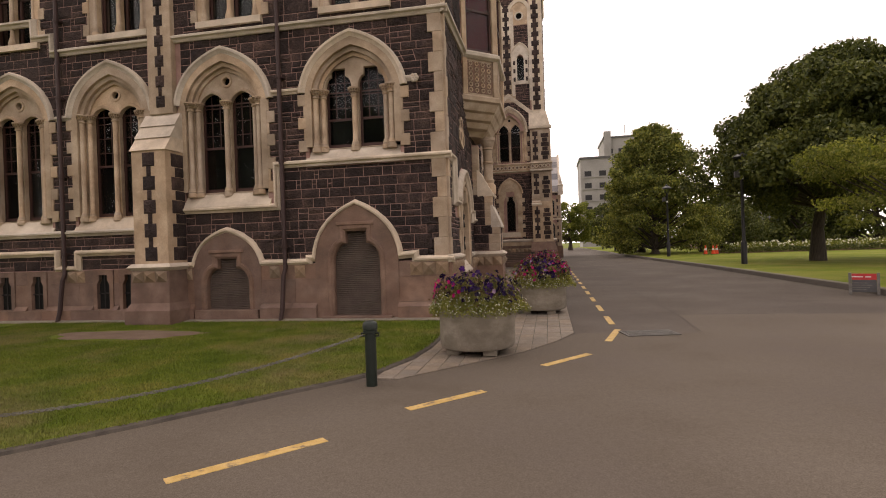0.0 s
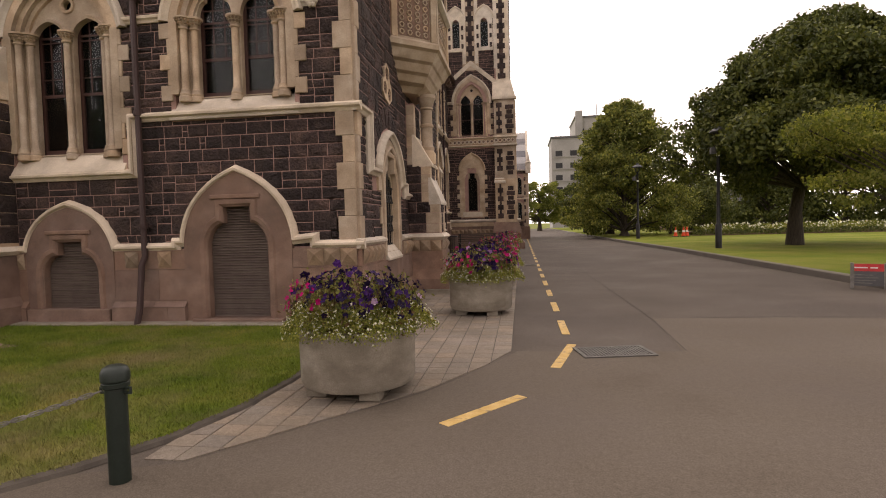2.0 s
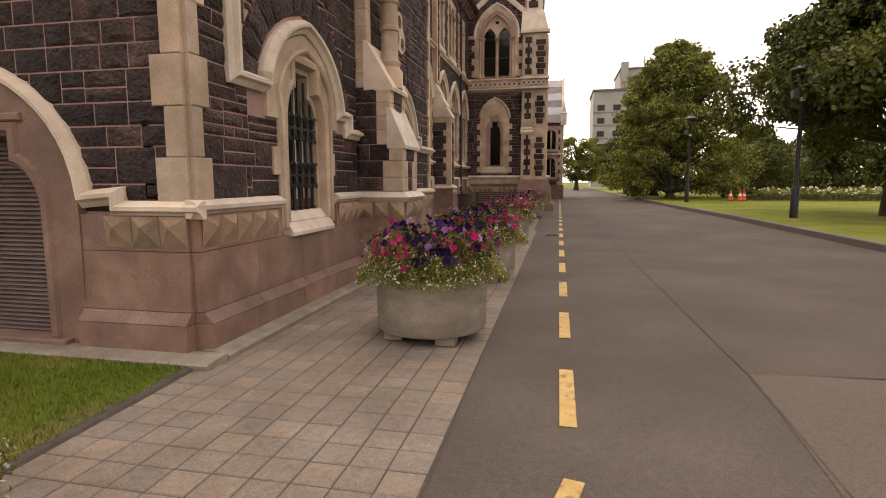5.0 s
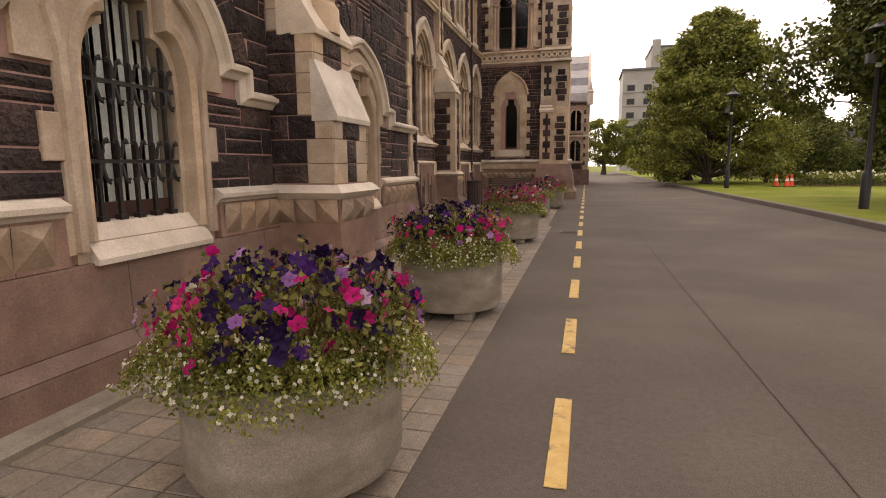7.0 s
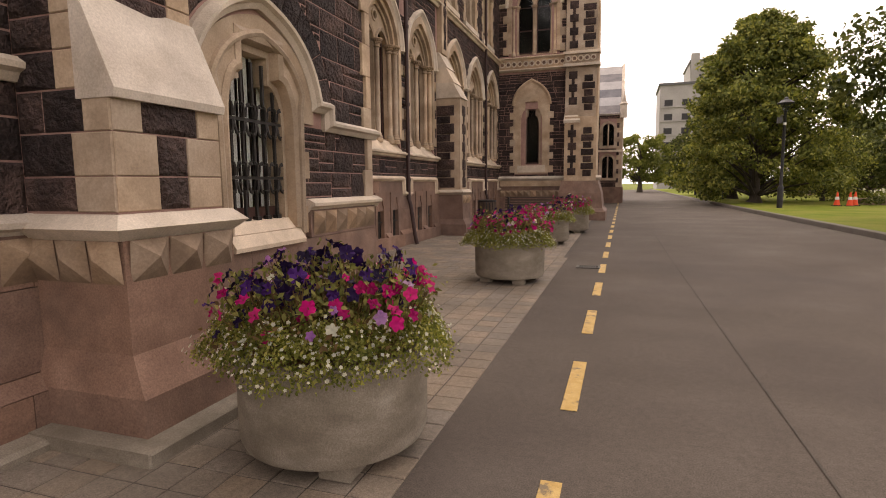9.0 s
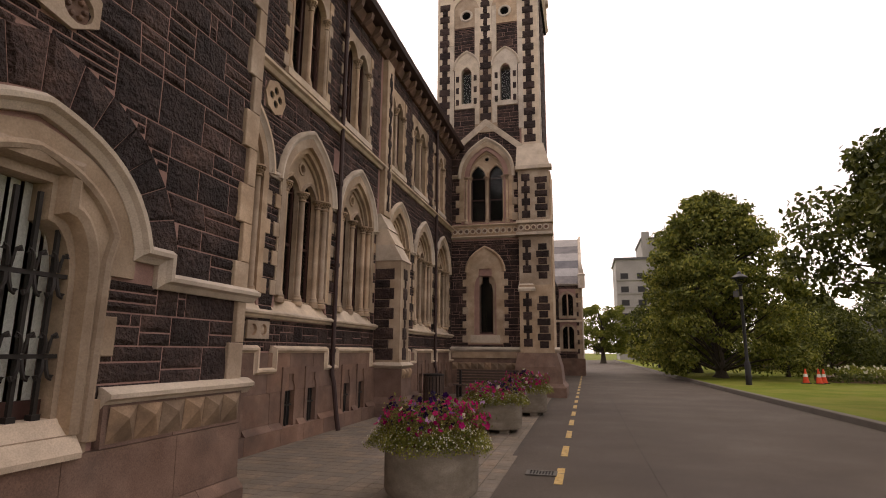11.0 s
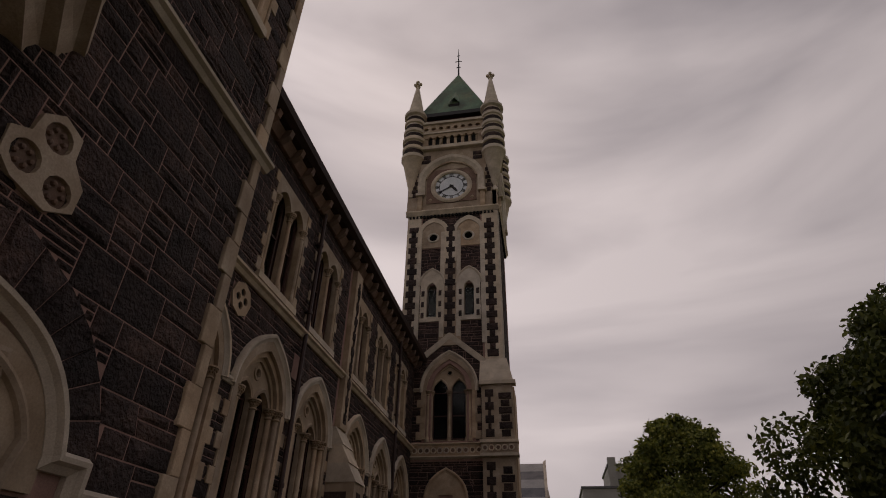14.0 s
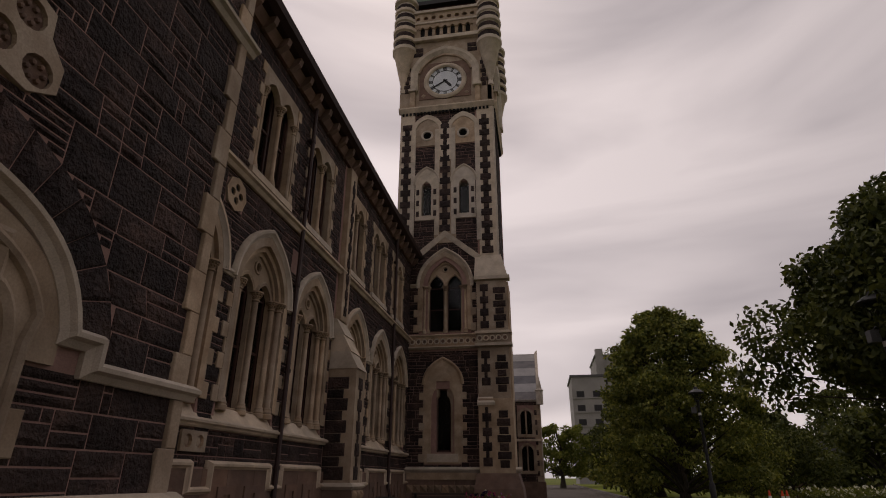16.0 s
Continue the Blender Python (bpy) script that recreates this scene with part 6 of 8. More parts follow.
def build_clock_stage():
    trim("string_course_clock", FT, [(-4.55, 18.2), (0.15, 18.2)], [(-0.2, 0), (-0.2, 0.08), (-0.08, 0.16), (0.0, 0.22), (0.06, 0.22), (0.1, 0.05), (0.1, 0)], "pale moulded string with a row of beads")
    trim("string_course_clock", FTE, [(36.5, 18.2), (41.2, 18.2)], [(-0.2, 0), (-0.2, 0.08), (-0.08, 0.16), (0.0, 0.22), (0.06, 0.22), (0.1, 0.05), (0.1, 0)], "pale moulded string with a row of beads")
    for nm, F, c in (("clock_stage_south", FT, TC), ("clock_stage_east", FTE, 38.85)):
        s = thing(nm, "cream limestone clock storey under an arched hood", "clock storey", F @ Matrix.Translation((c, 0, 0)), kind="structure")
        part("face_wall", Mesh().plate(rect(-2.3, 2.3, 18.3, 22.5), [circle(0, 19.8, 1.12, 28)], -0.2, 0.05), M_CREAM, s)
        bead = Mesh().box(-0.05, 0.05, 17.86, 17.98, 0, 0.12).data("bead", M_PAINTED_DARK)
        for i in range(24):
            part("bead", bead, None, s, at=Matrix.Translation((-2.07 + i * 0.18, 0, 0)))
        part("panel", Mesh().plate(rect(-1.3, 1.3, 18.75, 20.95), [circle(0, 19.8, 1.1, 28)], 0.0, 0.08), M_PLINTH, s)
        part("dial_ring", Mesh().sweep(circle(0, 19.8, 1.0, 32), [(-0.1, 0.02), (-0.08, 0.1), (0.02, 0.16), (0.1, 0.16), (0.16, 0.08)], closed=True), M_PALE, s)
        part("hood", Mesh().sweep([(-1.62, 19.3), (-1.62, 20.35)] + arch(1.62, 1.35, 10, 0, 20.4) + [(1.62, 20.35), (1.62, 19.3)], [(-0.24, 0.05), (-0.24, 0.14), (-0.06, 0.26), (0.1, 0.28), (0.14, 0.05)]), M_PALE, s)
        for k, (ao, w) in enumerate(((1.36, 0.14),)):
            part("arch_order", Mesh().sweep(arch(ao, 1.08, 10, 0, 20.4), [(-0.1, 0.05), (-0.08, w), (0.04, w), (0.06, 0.05)]), M_CREAM, s)
        for q in (-1, 1):
            part("impost", Mesh().block(q * 1.62 - 0.2, q * 1.62 + 0.2, 19.2, 19.35, 0, 0.3), M_PALE, s)
            part("jamb", Mesh().block(q * 1.62 - 0.12, q * 1.62 + 0.12, 18.3, 19.2, 0, 0.2), M_CREAM, s)
            part("diamond", Mesh().add([(q * 1.08, 18.85, 0.08), (q * 1.08 + 0.12, 18.97, 0.08), (q * 1.08, 19.09, 0.08), (q * 1.08 - 0.12, 18.97, 0.08), (q * 1.08, 18.97, 0.13)], [(0, 1, 4), (1, 2, 4), (2, 3, 4), (3, 0, 4)]), M_CREAM, s)
            st = Mesh()
            for i in range(7):
                ww = 0.17 if i % 2 else 0.1
                rustic(st, [(q * 2.0 - ww, 19.25 + i * 0.27), (q * 2.0 + ww, 19.25 + i * 0.27), (q * 2.0 + ww, 19.5 + i * 0.27), (q * 2.0 - ww, 19.5 + i * 0.27)], 0.03, random.Random(i))
            part("stonework", st, M_BASALT, s, at=Matrix.Translation((-q * 0.05, 0, 0.05)))
            for i in range(2):
                one = Mesh()
                rustic(one, [(q * 1.4 - 0.25, 21.5 + i * 0.3), (q * 1.4 + 0.25, 21.5 + i * 0.3), (q * 1.4 + 0.25, 21.77 + i * 0.3), (q * 1.4 - 0.25, 21.77 + i * 0.3)], 0.03, random.Random(i))
                part("stone", one, M_BASALT, s, at=Matrix.Translation((0, 0, 0.05)))
        clock = thing("clock", "white clock dial with black numerals and hands at twenty to five", "clock", F @ Matrix.Translation((c, 19.8, 0.02)))
        part("dial", Mesh().lathe(0, 0, 0, [(1.0, 0), (1.0, 0.02), (0.0, 0.021)], 36, axis="w"), M_CLOCK, clock)
        part("chapter_ring", Mesh().sweep(circle(0, 0, 0.62, 32), [(-0.03, 0.02), (-0.03, 0.03), (0.0, 0.03), (0.0, 0.02)], closed=True).sweep(circle(0, 0, 0.93, 32), [(-0.05, 0.02), (-0.05, 0.032), (0.03, 0.032), (0.03, 0.02)], closed=True), M_BLACK, clock)
        for i in range(12):
            m = Mesh()
            nb = (2, 3, 4, 3, 2, 3, 4, 4, 3, 2, 3, 4)[i]
            for k in range(nb):
                u = (k - (nb - 1) / 2) * 0.055
                m.box(u - 0.017, u + 0.017, 0.64, 0.86, 0.022, 0.03)
            part("numeral", m, M_BLACK, clock, at=Matrix.Rotation(-(i + 1) * math.pi / 6, 4, "Z"))
        for name, ang, L, wd in (("hour_pointer", -140, 0.52, 0.055), ("minute_pointer", -240, 0.8, 0.035)):
            part(name, Mesh().add([(-wd, -0.12, 0.035), (wd, -0.12, 0.035), (wd * 1.3, L * 0.75, 0.035), (0, L, 0.035), (-wd * 1.3, L * 0.75, 0.035), (-wd, -0.12, 0.045), (wd, -0.12, 0.045), (wd * 1.3, L * 0.75, 0.045), (0, L, 0.045), (-wd * 1.3, L * 0.75, 0.045)],
                                  [(9, 8, 7, 6, 5)[::-1], (0, 1, 2, 3, 4)[::-1]]), M_BLACK, clock, at=Matrix.Rotation(radians(ang), 4, "Z"))
        # arcade and pierced parapet
        lights = [opening(0.12, 22.75, 23.2, 0.2, -1.2 + i * 0.4) for i in range(7)]
        part("arcade", Mesh().plate(rect(-1.7, 1.7, 22.6, 23.6), lights, 0.0, 0.14), M_CREAM, s)
        part("arcade_shadow", Mesh().box(-1.7, 1.7, 22.6, 23.6, 0.003, 0.01), M_PAINTED_DARK, s)
        for i in range(8):
            column(s, -1.4 + i * 0.4, 22.7, 23.22, 0.14, 0.035, base=0.06, cap=0.08)
        part("arcade_string", Mesh().box(-1.75, 1.75, 22.4, 22.62, 0, 0.26), M_PALE, s)
        part("parapet", Mesh().plate(rect(-1.75, 1.75, 23.6, 24.35), [circle(-1.45 + i * 0.415, 23.98, 0.13, 8) for i in range(8)], -0.05, 0.14), M_CREAM, s)
        part("parapet_shadow", Mesh().box(-1.75, 1.75, 23.6, 24.3, 0.003, 0.01), M_PLINTH, s)
        part("parapet_coping", Mesh().box(-1.8, 1.8, 24.32, 24.48, -0.2, 0.24).box(-1.75, 1.75, 23.58, 23.7, -0.05, 0.2), M_PALE, s)
    # corner turrets with stone spirelets
    prof = [(0.05, -4.4), (0.16, -4.3), (0.16, -4.12), (0.12, -4.05), (0.55, -1.9), (0.66, -1.8), (0.66, -1.6), (0.56, -1.52), (0.56, -1.25), (0.64, -1.2), (0.64, -1.0), (0.56, -0.95), (0.56, -0.62), (0.66, -0.56), (0.66, -0.34), (0.56, -0.3),
            (0.56, 0.05), (0.63, 0.1), (0.63, 0.3), (0.54, 0.36), (0.54, 0.75), (0.62, 0.8), (0.62, 0.98), (0.52, 1.02), (0.52, 1.4), (0.66, 1.5), (0.66, 1.68), (0.5, 1.72), (0.09, 4.2), (0.16, 4.28), (0.1, 4.36)]
    me = Mesh().lathe(0, 0, 0, prof, 14)
    vs = [(x, -w, v) for x, v, w in me.v]
    body = Mesh().add(vs, me.f).data("turret_body", M_PALE, True)
    dark = Mesh()
    for r, h in ((0.575, -1.5), (0.575, -0.93), (0.575, -0.28), (0.555, 0.38), (0.54, 1.04)):
        dark.lathe(0, h, 0, [(r, 0), (r, 0.26)], 14)
    dark = Mesh().add([(x, -w, v) for x, v, w in dark.v], dark.f).data("turret_band", M_BASALT, True)
    fin = Mesh()
    for a in range(4):
        fin.lathe(0.16 * math.cos(a * math.pi / 2), 4.5, 0.16 * math.sin(a * math.pi / 2), [(0.02, -0.1), (0.1, -0.05), (0.1, 0.05), (0.02, 0.1)], 7)
    fin.lathe(0, 4.3, 0, [(0.06, 0), (0.05, 0.4), (0.1, 0.45), (0.02, 0.55)], 7)
    fin = Mesh().add([(x, -w, v) for x, v, w in fin.v], fin.f).data("turret_finial", M_PALE)
    first = None
    for x, y in ((-4.4, 36.65), (0.0, 36.65), (0.0, 41.05), (-4.4, 41.05)):
        t = thing("corner_turret", "round banded limestone turret with spirelet and finial", "turret", pose(x, y, 23.6), group="corner turrets")
        part("body", body, None, t)
        part("band", dark, None, t, "dark basalt bands")
        part("finial", fin, None, t)
    roof = thing("tower_roof", "green copper pyramid roof with dormer and iron cresting", "roof", pose(TC, 38.85, 0))
    part("cresting_wall", Mesh().box(-1.75, 1.75, -1.75, 1.75, 24.3, 25.35), M_CREST, roof, "dark red iron cresting")
    cr = Mesh().sweep(circle(0, 0, 0.17, 10), [(-0.03, 0), (-0.03, 0.04), (0.03, 0.04), (0.03, 0)], closed=True).data("cresting_ring", M_BLACK)
    for i in range(8):
        part("cresting_ring", cr, None, roof, at=Matrix(((1, 0, 0, -1.4 + i * 0.4), (0, 0, -1, -1.75), (0, 1, 0, 24.95), (0, 0, 0, 1))))
    part("eaves", Mesh().box(-2.05, 2.05, -2.05, 2.05, 25.35, 25.62), M_BLACK, roof)
    part("pyramid", Mesh().add([(-2.0, -2.0, 25.62), (2.0, -2.0, 25.62), (2.0, 2.0, 25.62), (-2.0, 2.0, 25.62), (0, 0, 31.3)], [(0, 1, 4), (1, 2, 4), (2, 3, 4), (3, 0, 4)]), M_COPPER, roof, "green weathered copper sheets")
    part("dormer", Mesh().add([(-0.35, -1.75, 25.95), (0.35, -1.75, 25.95), (0.35, -1.75, 26.6), (-0.35, -1.75, 26.7), (0, -1.75, 27.1), (0, -0.7, 29.0), (0.35, -1.2, 26.7), (-0.35, -1.2, 26.7)],
                              [(1, 2, 6), (0, 7, 3), (3, 4, 5), (4, 2, 5)]), M_COPPER, roof)
    # solid near-black box paints the shade inside the dormer
    part("dormer_opening", Mesh().box(-0.3, 0.3, -1.74, -1.2, 25.95, 26.6), M_PAINTED_DARK, roof)
    f = Mesh().add([], [])
    f.tube([(0, 0, 31.1), (0, 0, 33.9)], [0.07, 0.02], 6)
    for z, r in ((32.0, 0.14), (32.6, 0.22), (33.2, 0.1)):
        f.tube([(-r, 0, z), (0, 0, z + 0.04), (r, 0, z)], 0.03, 5)
        f.tube([(0, -r, z), (0, 0, z + 0.04), (0, r, z)], 0.03, 5)
    part("finial", f, M_BLACK, roof)


build_tower()


def simple_gothic(frame_m, cu, v0, v1, a, parent):
    part("surround", Mesh().plate(opening(a + 0.22, v0 - 0.2, v1 - a * 1.2, a * 1.5, cu), [opening(a, v0, v1 - a * 1.2, a * 1.2, cu)], -0.1, 0.06), M_CREAM, parent)
    part("pane", Mesh().box(cu - a, cu + a, v0, v1, -0.12, -0.11), M_GLASS, parent).visible_shadow = False
    part("mullion", Mesh().box(cu - 0.05, cu + 0.05, v0, v1, -0.1, 0.0), M_CREAM, parent)


def build_far_wing():
    """The range beyond the tower: a lower side wall, then a gabled cross wing."""
    FN = east_frame(-0.6)
    w = wall("wall_north_wing", FN, rect(41.1, 56, 0, 6.4), [], "basalt wall of the range beyond the tower")
    stonework(w, 41.1, 56, 1.4, 6.4, [rect(c - 0.8, c + 0.8, 2.0, 5.4) for c in (43.5, 47, 50.5, 54)], 51, course=(0.22, 0.36), length=(0.4, 0.9))
    for c in (43.5, 47, 50.5, 54):
        simple_gothic(FN, c, 2.2, 5.2, 0.55, w)
    part("plinth", Mesh().box(41.1, 56, 0, 1.4, 0, 0.15), M_PLINTH, w)
    # one long near-black sheet paints the unlit inside behind all panes
    part("room", Mesh().box(41.1, 56, 0, 6.4, -0.6, -0.5), M_PAINTED_DARK, w)
    FC = south_frame(56)
    s = wall("wall_cross_wing", FC, rect(-8, 1.35, 0, 6.6), [rect(c - 0.4, c + 0.4, v, v + 1.6) for c in (0.35, -1.6) for v in (1.9, 4.3)], "gabled cross wing in basalt and limestone")
    stonework(s, -3, 1.35, 1.2, 6.6, [rect(c - 0.6, c + 0.6, v - 0.2, v + 2.0) for c in (0.35, -1.6) for v in (1.9, 4.3)], 52, course=(0.25, 0.36), length=(0.4, 0.9))
    for c in (0.35, -1.6):
        for v in (1.9, 4.3):
            simple_gothic(FC, c, v, v + 1.7, 0.42, s)
    quoins(s, 1.35, -1, 1.2, 6.6, 0.4, 0.22, 0.34, 0.05)
    # the cross wing's inner shade is painted on this sheet
    part("room", Mesh().box(-8, 1.3, 0, 6.6, -0.8, -0.7), M_PAINTED_DARK, s)
    part("plinth", Mesh().box(-8, 1.5, 0, 1.2, 0, 0.15), M_PLINTH, s)
    for v in (3.9, 6.6):
        part("string", Mesh().box(-8, 1.45, v - 0.08, v + 0.08, 0, 0.14), M_PALE, s)
    r = thing("roof_cross_wing", "grey slate roof with pale bands and stone gable coping", "roof", kind="structure")
    for i in range(6):
        f0, f1 = i / 6, (i + 1) / 6
        z0, z1, y0, y1 = 6.6 + 4.2 * f0, 6.6 + 4.2 * f1, 55.8 + 4.2 * f0, 55.8 + 4.2 * f1
        part("slate_band", Mesh().add([(-8, y0, z0), (1.2, y0, z0), (1.2, y1, z1), (-8, y1, z1)], [(0, 1, 2, 3)]), (M_SLATE, M_SLATE_PALE)[i % 2], r)
    part("gable", Mesh().add([(1.2, 56, 0), (1.2, 64, 0), (1.2, 64, 6.6), (1.2, 60, 10.9), (1.2, 56, 6.6), (1.42, 56, 0), (1.42, 64, 0), (1.42, 64, 6.6), (1.42, 60, 11.1), (1.42, 56, 6.8)],
                             [(5, 6, 7, 8, 9), (4, 9, 8, 3), (0, 5, 9, 4), (3, 8, 7, 2)]), M_PALE, r)
    part("rear_slope", Mesh().add([(-8, 64, 6.6), (1.2, 64, 6.6), (1.2, 60, 10.8), (-8, 60, 10.8)], [(3, 2, 1, 0)]), M_SLATE, r)
    part("pinnacle", Mesh().lathe(0, 0, 0, [(0.25, 0), (0.25, 0.9), (0.32, 1.0), (0.2, 1.1), (0.03, 2.0)], 8), M_PALE, r, at=Matrix(((1, 0, 0, 1.4), (0, 0, -1, 55.9), (0, 1, 0, 6.3), (0, 0, 0, 1))))
    part("slope", Mesh().add([(-0.3, 41.1, 6.4), (-0.3, 56, 6.4), (-4, 56, 9.6), (-4, 41.1, 9.6)], [(0, 1, 2, 3)]), M_SLATE, r)


build_far_wing()

# ---- the ground ----


def sheet(name, pts, z, mat, label, category, kind="structure", thick=0.0):
    t = thing(name, label, category, kind=kind)
    m = Mesh()
    if thick:
        m.plate(pts, [], z - thick, z)
    else:
        tri = tessellate_polygon([[Vector((u, v, 0)) for u, v in pts]])
        m.add([(u, v, z) for u, v in pts], [tuple(x) if (pts[x[1]][0] - pts[x[0]][0]) * (pts[x[2]][1] - pts[x[0]][1]) - (pts[x[1]][1] - pts[x[0]][1]) * (pts[x[2]][0] - pts[x[0]][0]) > 0 else tuple(x[::-1]) for x in tri])
    part("surface", m, mat, t)
    return t


LAWN_EDGE = [(-9.5, -3.0), (-6.2, 1.0), (-4.9, 2.6), (-4.18, 3.5), (-3.54, 4.25), (-2.75, 5.3), (-2.3, 5.85), (-1.98, 6.4), (-1.78, 7.1), (-1.7, 7.9), (-1.7, 9.0), (-1.74, 10.2), (-1.78, 10.8)]
PAVE_EDGE = [(-1.62, 6.1), (-1.0, 6.85), (-0.3, 7.7), (0.2, 8.6), (0.5, 9.36), (0.48, 12.0), (0.44, 36.0)]
sheet("ground", [(-600, -300), (600, -300), (600, 900), (-600, 900)], -0.06, M_LAWN, "open ground reaching to the horizon", "ground")
sheet("road", [(-40, -60), (8.3, -60), (8.15, 14), (8.0, 20), (7.85, 30), (7.45, 42), (7.2, 60), (7.0, 140), (-40, 140)], 0.0, M_ASPHALT, "worn dark asphalt road with seams", "road")
sheet("road_patch", [(-30, -55), (8.1, -55), (8.0, 11.5), (2.62, 11.6), (2.45, 9.35), (0.55, 9.3), (0.2, 8.5), (-0.3, 7.62), (-1.0, 6.8), (-1.62, 6.05), (-2.3, 5.8), (-30, 5.2)], 0.004, M_ASPHALT_OLD, "older brownish asphalt patch", "road")
sheet("lawn", LAWN_EDGE + [(-1.9, 10.95), (-30, 10.95), (-30, -3)], 0.035, M_LAWN, "mown lawn with dry brown patches", "lawn", thick=0.08)
sheet("bare_patch", [(-7.9 + 1.5 * math.cos(a) * (1 + 0.16 * math.sin(3 * a) + 0.09 * math.sin(7 * a)), 9.0 + 0.62 * math.sin(a) * (1 + 0.2 * math.cos(2 * a) + 0.12 * math.sin(5 * a))) for a in (2 * math.pi * i / 22 for i in range(22))], 0.041, M_EARTH, "bare reddish earth patch in the lawn", "earth")
edge = thing("lawn_edging", "dark soil line at the lawn's edge", "edging", kind="structure")
part("soil", Mesh().sweep(LAWN_EDGE, [(-0.05, 0.004), (-0.03, 0.03), (0.03, 0.04), (0.05, 0.03)], caps=False), M_DIRT, edge)
seams = [[(2.6, 11.55), (2.57, 14.0), (2.52, 18.0), (2.45, 24.0), (2.4, 40)], [(2.6, 11.56), (4.5, 11.7), (8.0, 11.6)], [(2.6, 11.5), (2.5, 9.4), (2.2, 9.35)]]
for s in seams:
    t = thing("road_seam", "tarred seam in the asphalt", "road seam", kind="structure")
    part("seam", Mesh().sweep(s, [(-0.009, 0.0045), (0.009, 0.0065)], caps=False), M_DIRT, t)


def build_pavement():
    p = thing("pavement", "grey-brown square concrete pavers with dark joints", "pavement", kind="structure")
    right = PAVE_EDGE
    base = [(-1.78, 10.95), (-1.7, 9.0), (-1.7, 7.9), (-1.78, 7.1), (-1.9, 6.5)] + right + [(-3.9, 36.0), (-3.9, 19.0), (-1.78, 19.0)]
    m = Mesh()
    tri = tessellate_polygon([[Vector((u, v, 0)) for u, v in base]])
    m.add([(u, v, 0.0055) for u, v in base], [tuple(x) for x in tri])
    part("bed", m, M_DIRT, p)

    def cut(pts):
        # keep what lies to the left of the pavement's outer edge
        for (ax, ay), (bx, by) in zip(right, right[1:]):
            res = []
            for i, b in enumerate(pts):
                a = pts[i - 1]
                da = (bx - ax) * (a[1] - ay) - (by - ay) * (a[0] - ax)
                db = (bx - ax) * (b[1] - ay) - (by - ay) * (b[0] - ax)
                if (da > 0) != (db > 0):
                    f = da / (da - db)
                    res.append((a[0] + (b[0] - a[0]) * f, a[1] + (b[1] - a[1]) * f))
                if db > 0:
                    res.append(b)
            pts = res
            if len(pts) < 3:
                return []
        return pts
    S = 0.22
    edge = [right[0]] + right[1:]
    poly = base
    one = Mesh().block(0.004, S - 0.004, 0.004, S - 0.004, 0.0, 0.022, 0.005).data("paver", M_PAVER)
    rest = Mesh()
    rnd = random.Random(2)
    count = 0
    gone = [rect(-4.0, -1.55, 19.8, 20.5)]
    y = 9.36 - 0.22 * 15
    while y < 35.9:
        iv = []
        lo = spans([poly], y + 0.01)
        hi = spans([poly], y + S - 0.01)
        x = 0.48 - 0.22 * 20
        while x < 0.6:
            inl = any(a - 0.02 <= x and x + S <= b + 0.02 for a, b in lo)
            inh = any(a - 0.02 <= x and x + S <= b + 0.02 for a, b in hi)
            if inl and inh:
                dz = rnd.uniform(-0.0015, 0.0015)
                if count < 300 and y > 6.5 and x > -1.9:
                    part("paver", one, None, p, at=Matrix.Translation((x, y, -0.011 + dz)))
                    count += 1
                else:
                    rest.block(x + 0.004, x + S - 0.004, y + 0.004, y + S - 0.004, dz - 0.011, 0.011 + dz, 0.005)
            else:
                q = cut([(x + 0.004, y + 0.004), (x + S - 0.004, y + 0.004), (x + S - 0.004, y + S - 0.004), (x + 0.004, y + S - 0.004)])
                near = spans([poly], y + S - 0.01) + spans([poly], y + 0.01)
                if q and any(x > a - S and x < b for a, b in near):
                    k = len(q)
                    rest.add([(u, v, z) for z in (-0.005, 0.0105) for u, v in q], [tuple(range(k, 2 * k))] + [(i, (i + 1) % k, k + (i + 1) % k, k + i) for i in range(k)])
            x += S
        y += S
    part("pavers", rest, M_PAVER, p, "more pavers of the same kind", kind="stuff")


build_pavement()
KERB = [(8.0, -60), (7.92, 14), (7.9, 20), (7.85, 30), (7.5, 42), (7.25, 60), (7.05, 140)]
k = thing("kerb", "worn concrete kerb along the lawn", "kerb", kind="structure")
km = Mesh()
km.sweep(KERB, [(0.0, -0.02), (0.0, 0.15), (-0.02, 0.17), (-0.2, 0.17), (-0.2, -0.02)], caps=False)
part("kerb_stone", km, M_KERB, k)
sheet("lawn_park", [(x + 0.18, y) for x, y in KERB] + [(120, 140), (120, -60)], 0.16, M_PARK, "mown park lawn behind the kerb", "lawn", thick=0.2)

# yellow road marks
dash_mesh = Mesh().add([(-0.05, 0, 0.0), (0.05, 0, 0.0), (0.05, 1, 0.0), (-0.05, 1, 0.0), (-0.047, 0.003, 0.004), (0.047, 0.003, 0.004), (0.047, 0.997, 0.004), (-0.047, 0.997, 0.004)],
                       [(4, 5, 6, 7), (0, 1, 5, 4), (1, 2, 6, 5), (2, 3, 7, 6), (3, 0, 4, 7)]).data("dash", M_YELLOW)
ends = [((-2.48, 3.2), (-1.7, 4.08)), ((-1.24, 4.93), (-0.6, 5.62)), ((0.0, 6.84), (0.6, 7.58)), ((0.95, 8.55), (1.22, 9.68))]
y = 10.3
while y < 60:
    ends.append(((1.2, y), (1.2, y + (1.05 if y < 20 else 1.0))))
    y += 1.97
ends += [((-3.7, 1.9), (-3.0, 2.65)), ((-4.9, 0.6), (-4.2, 1.35))]
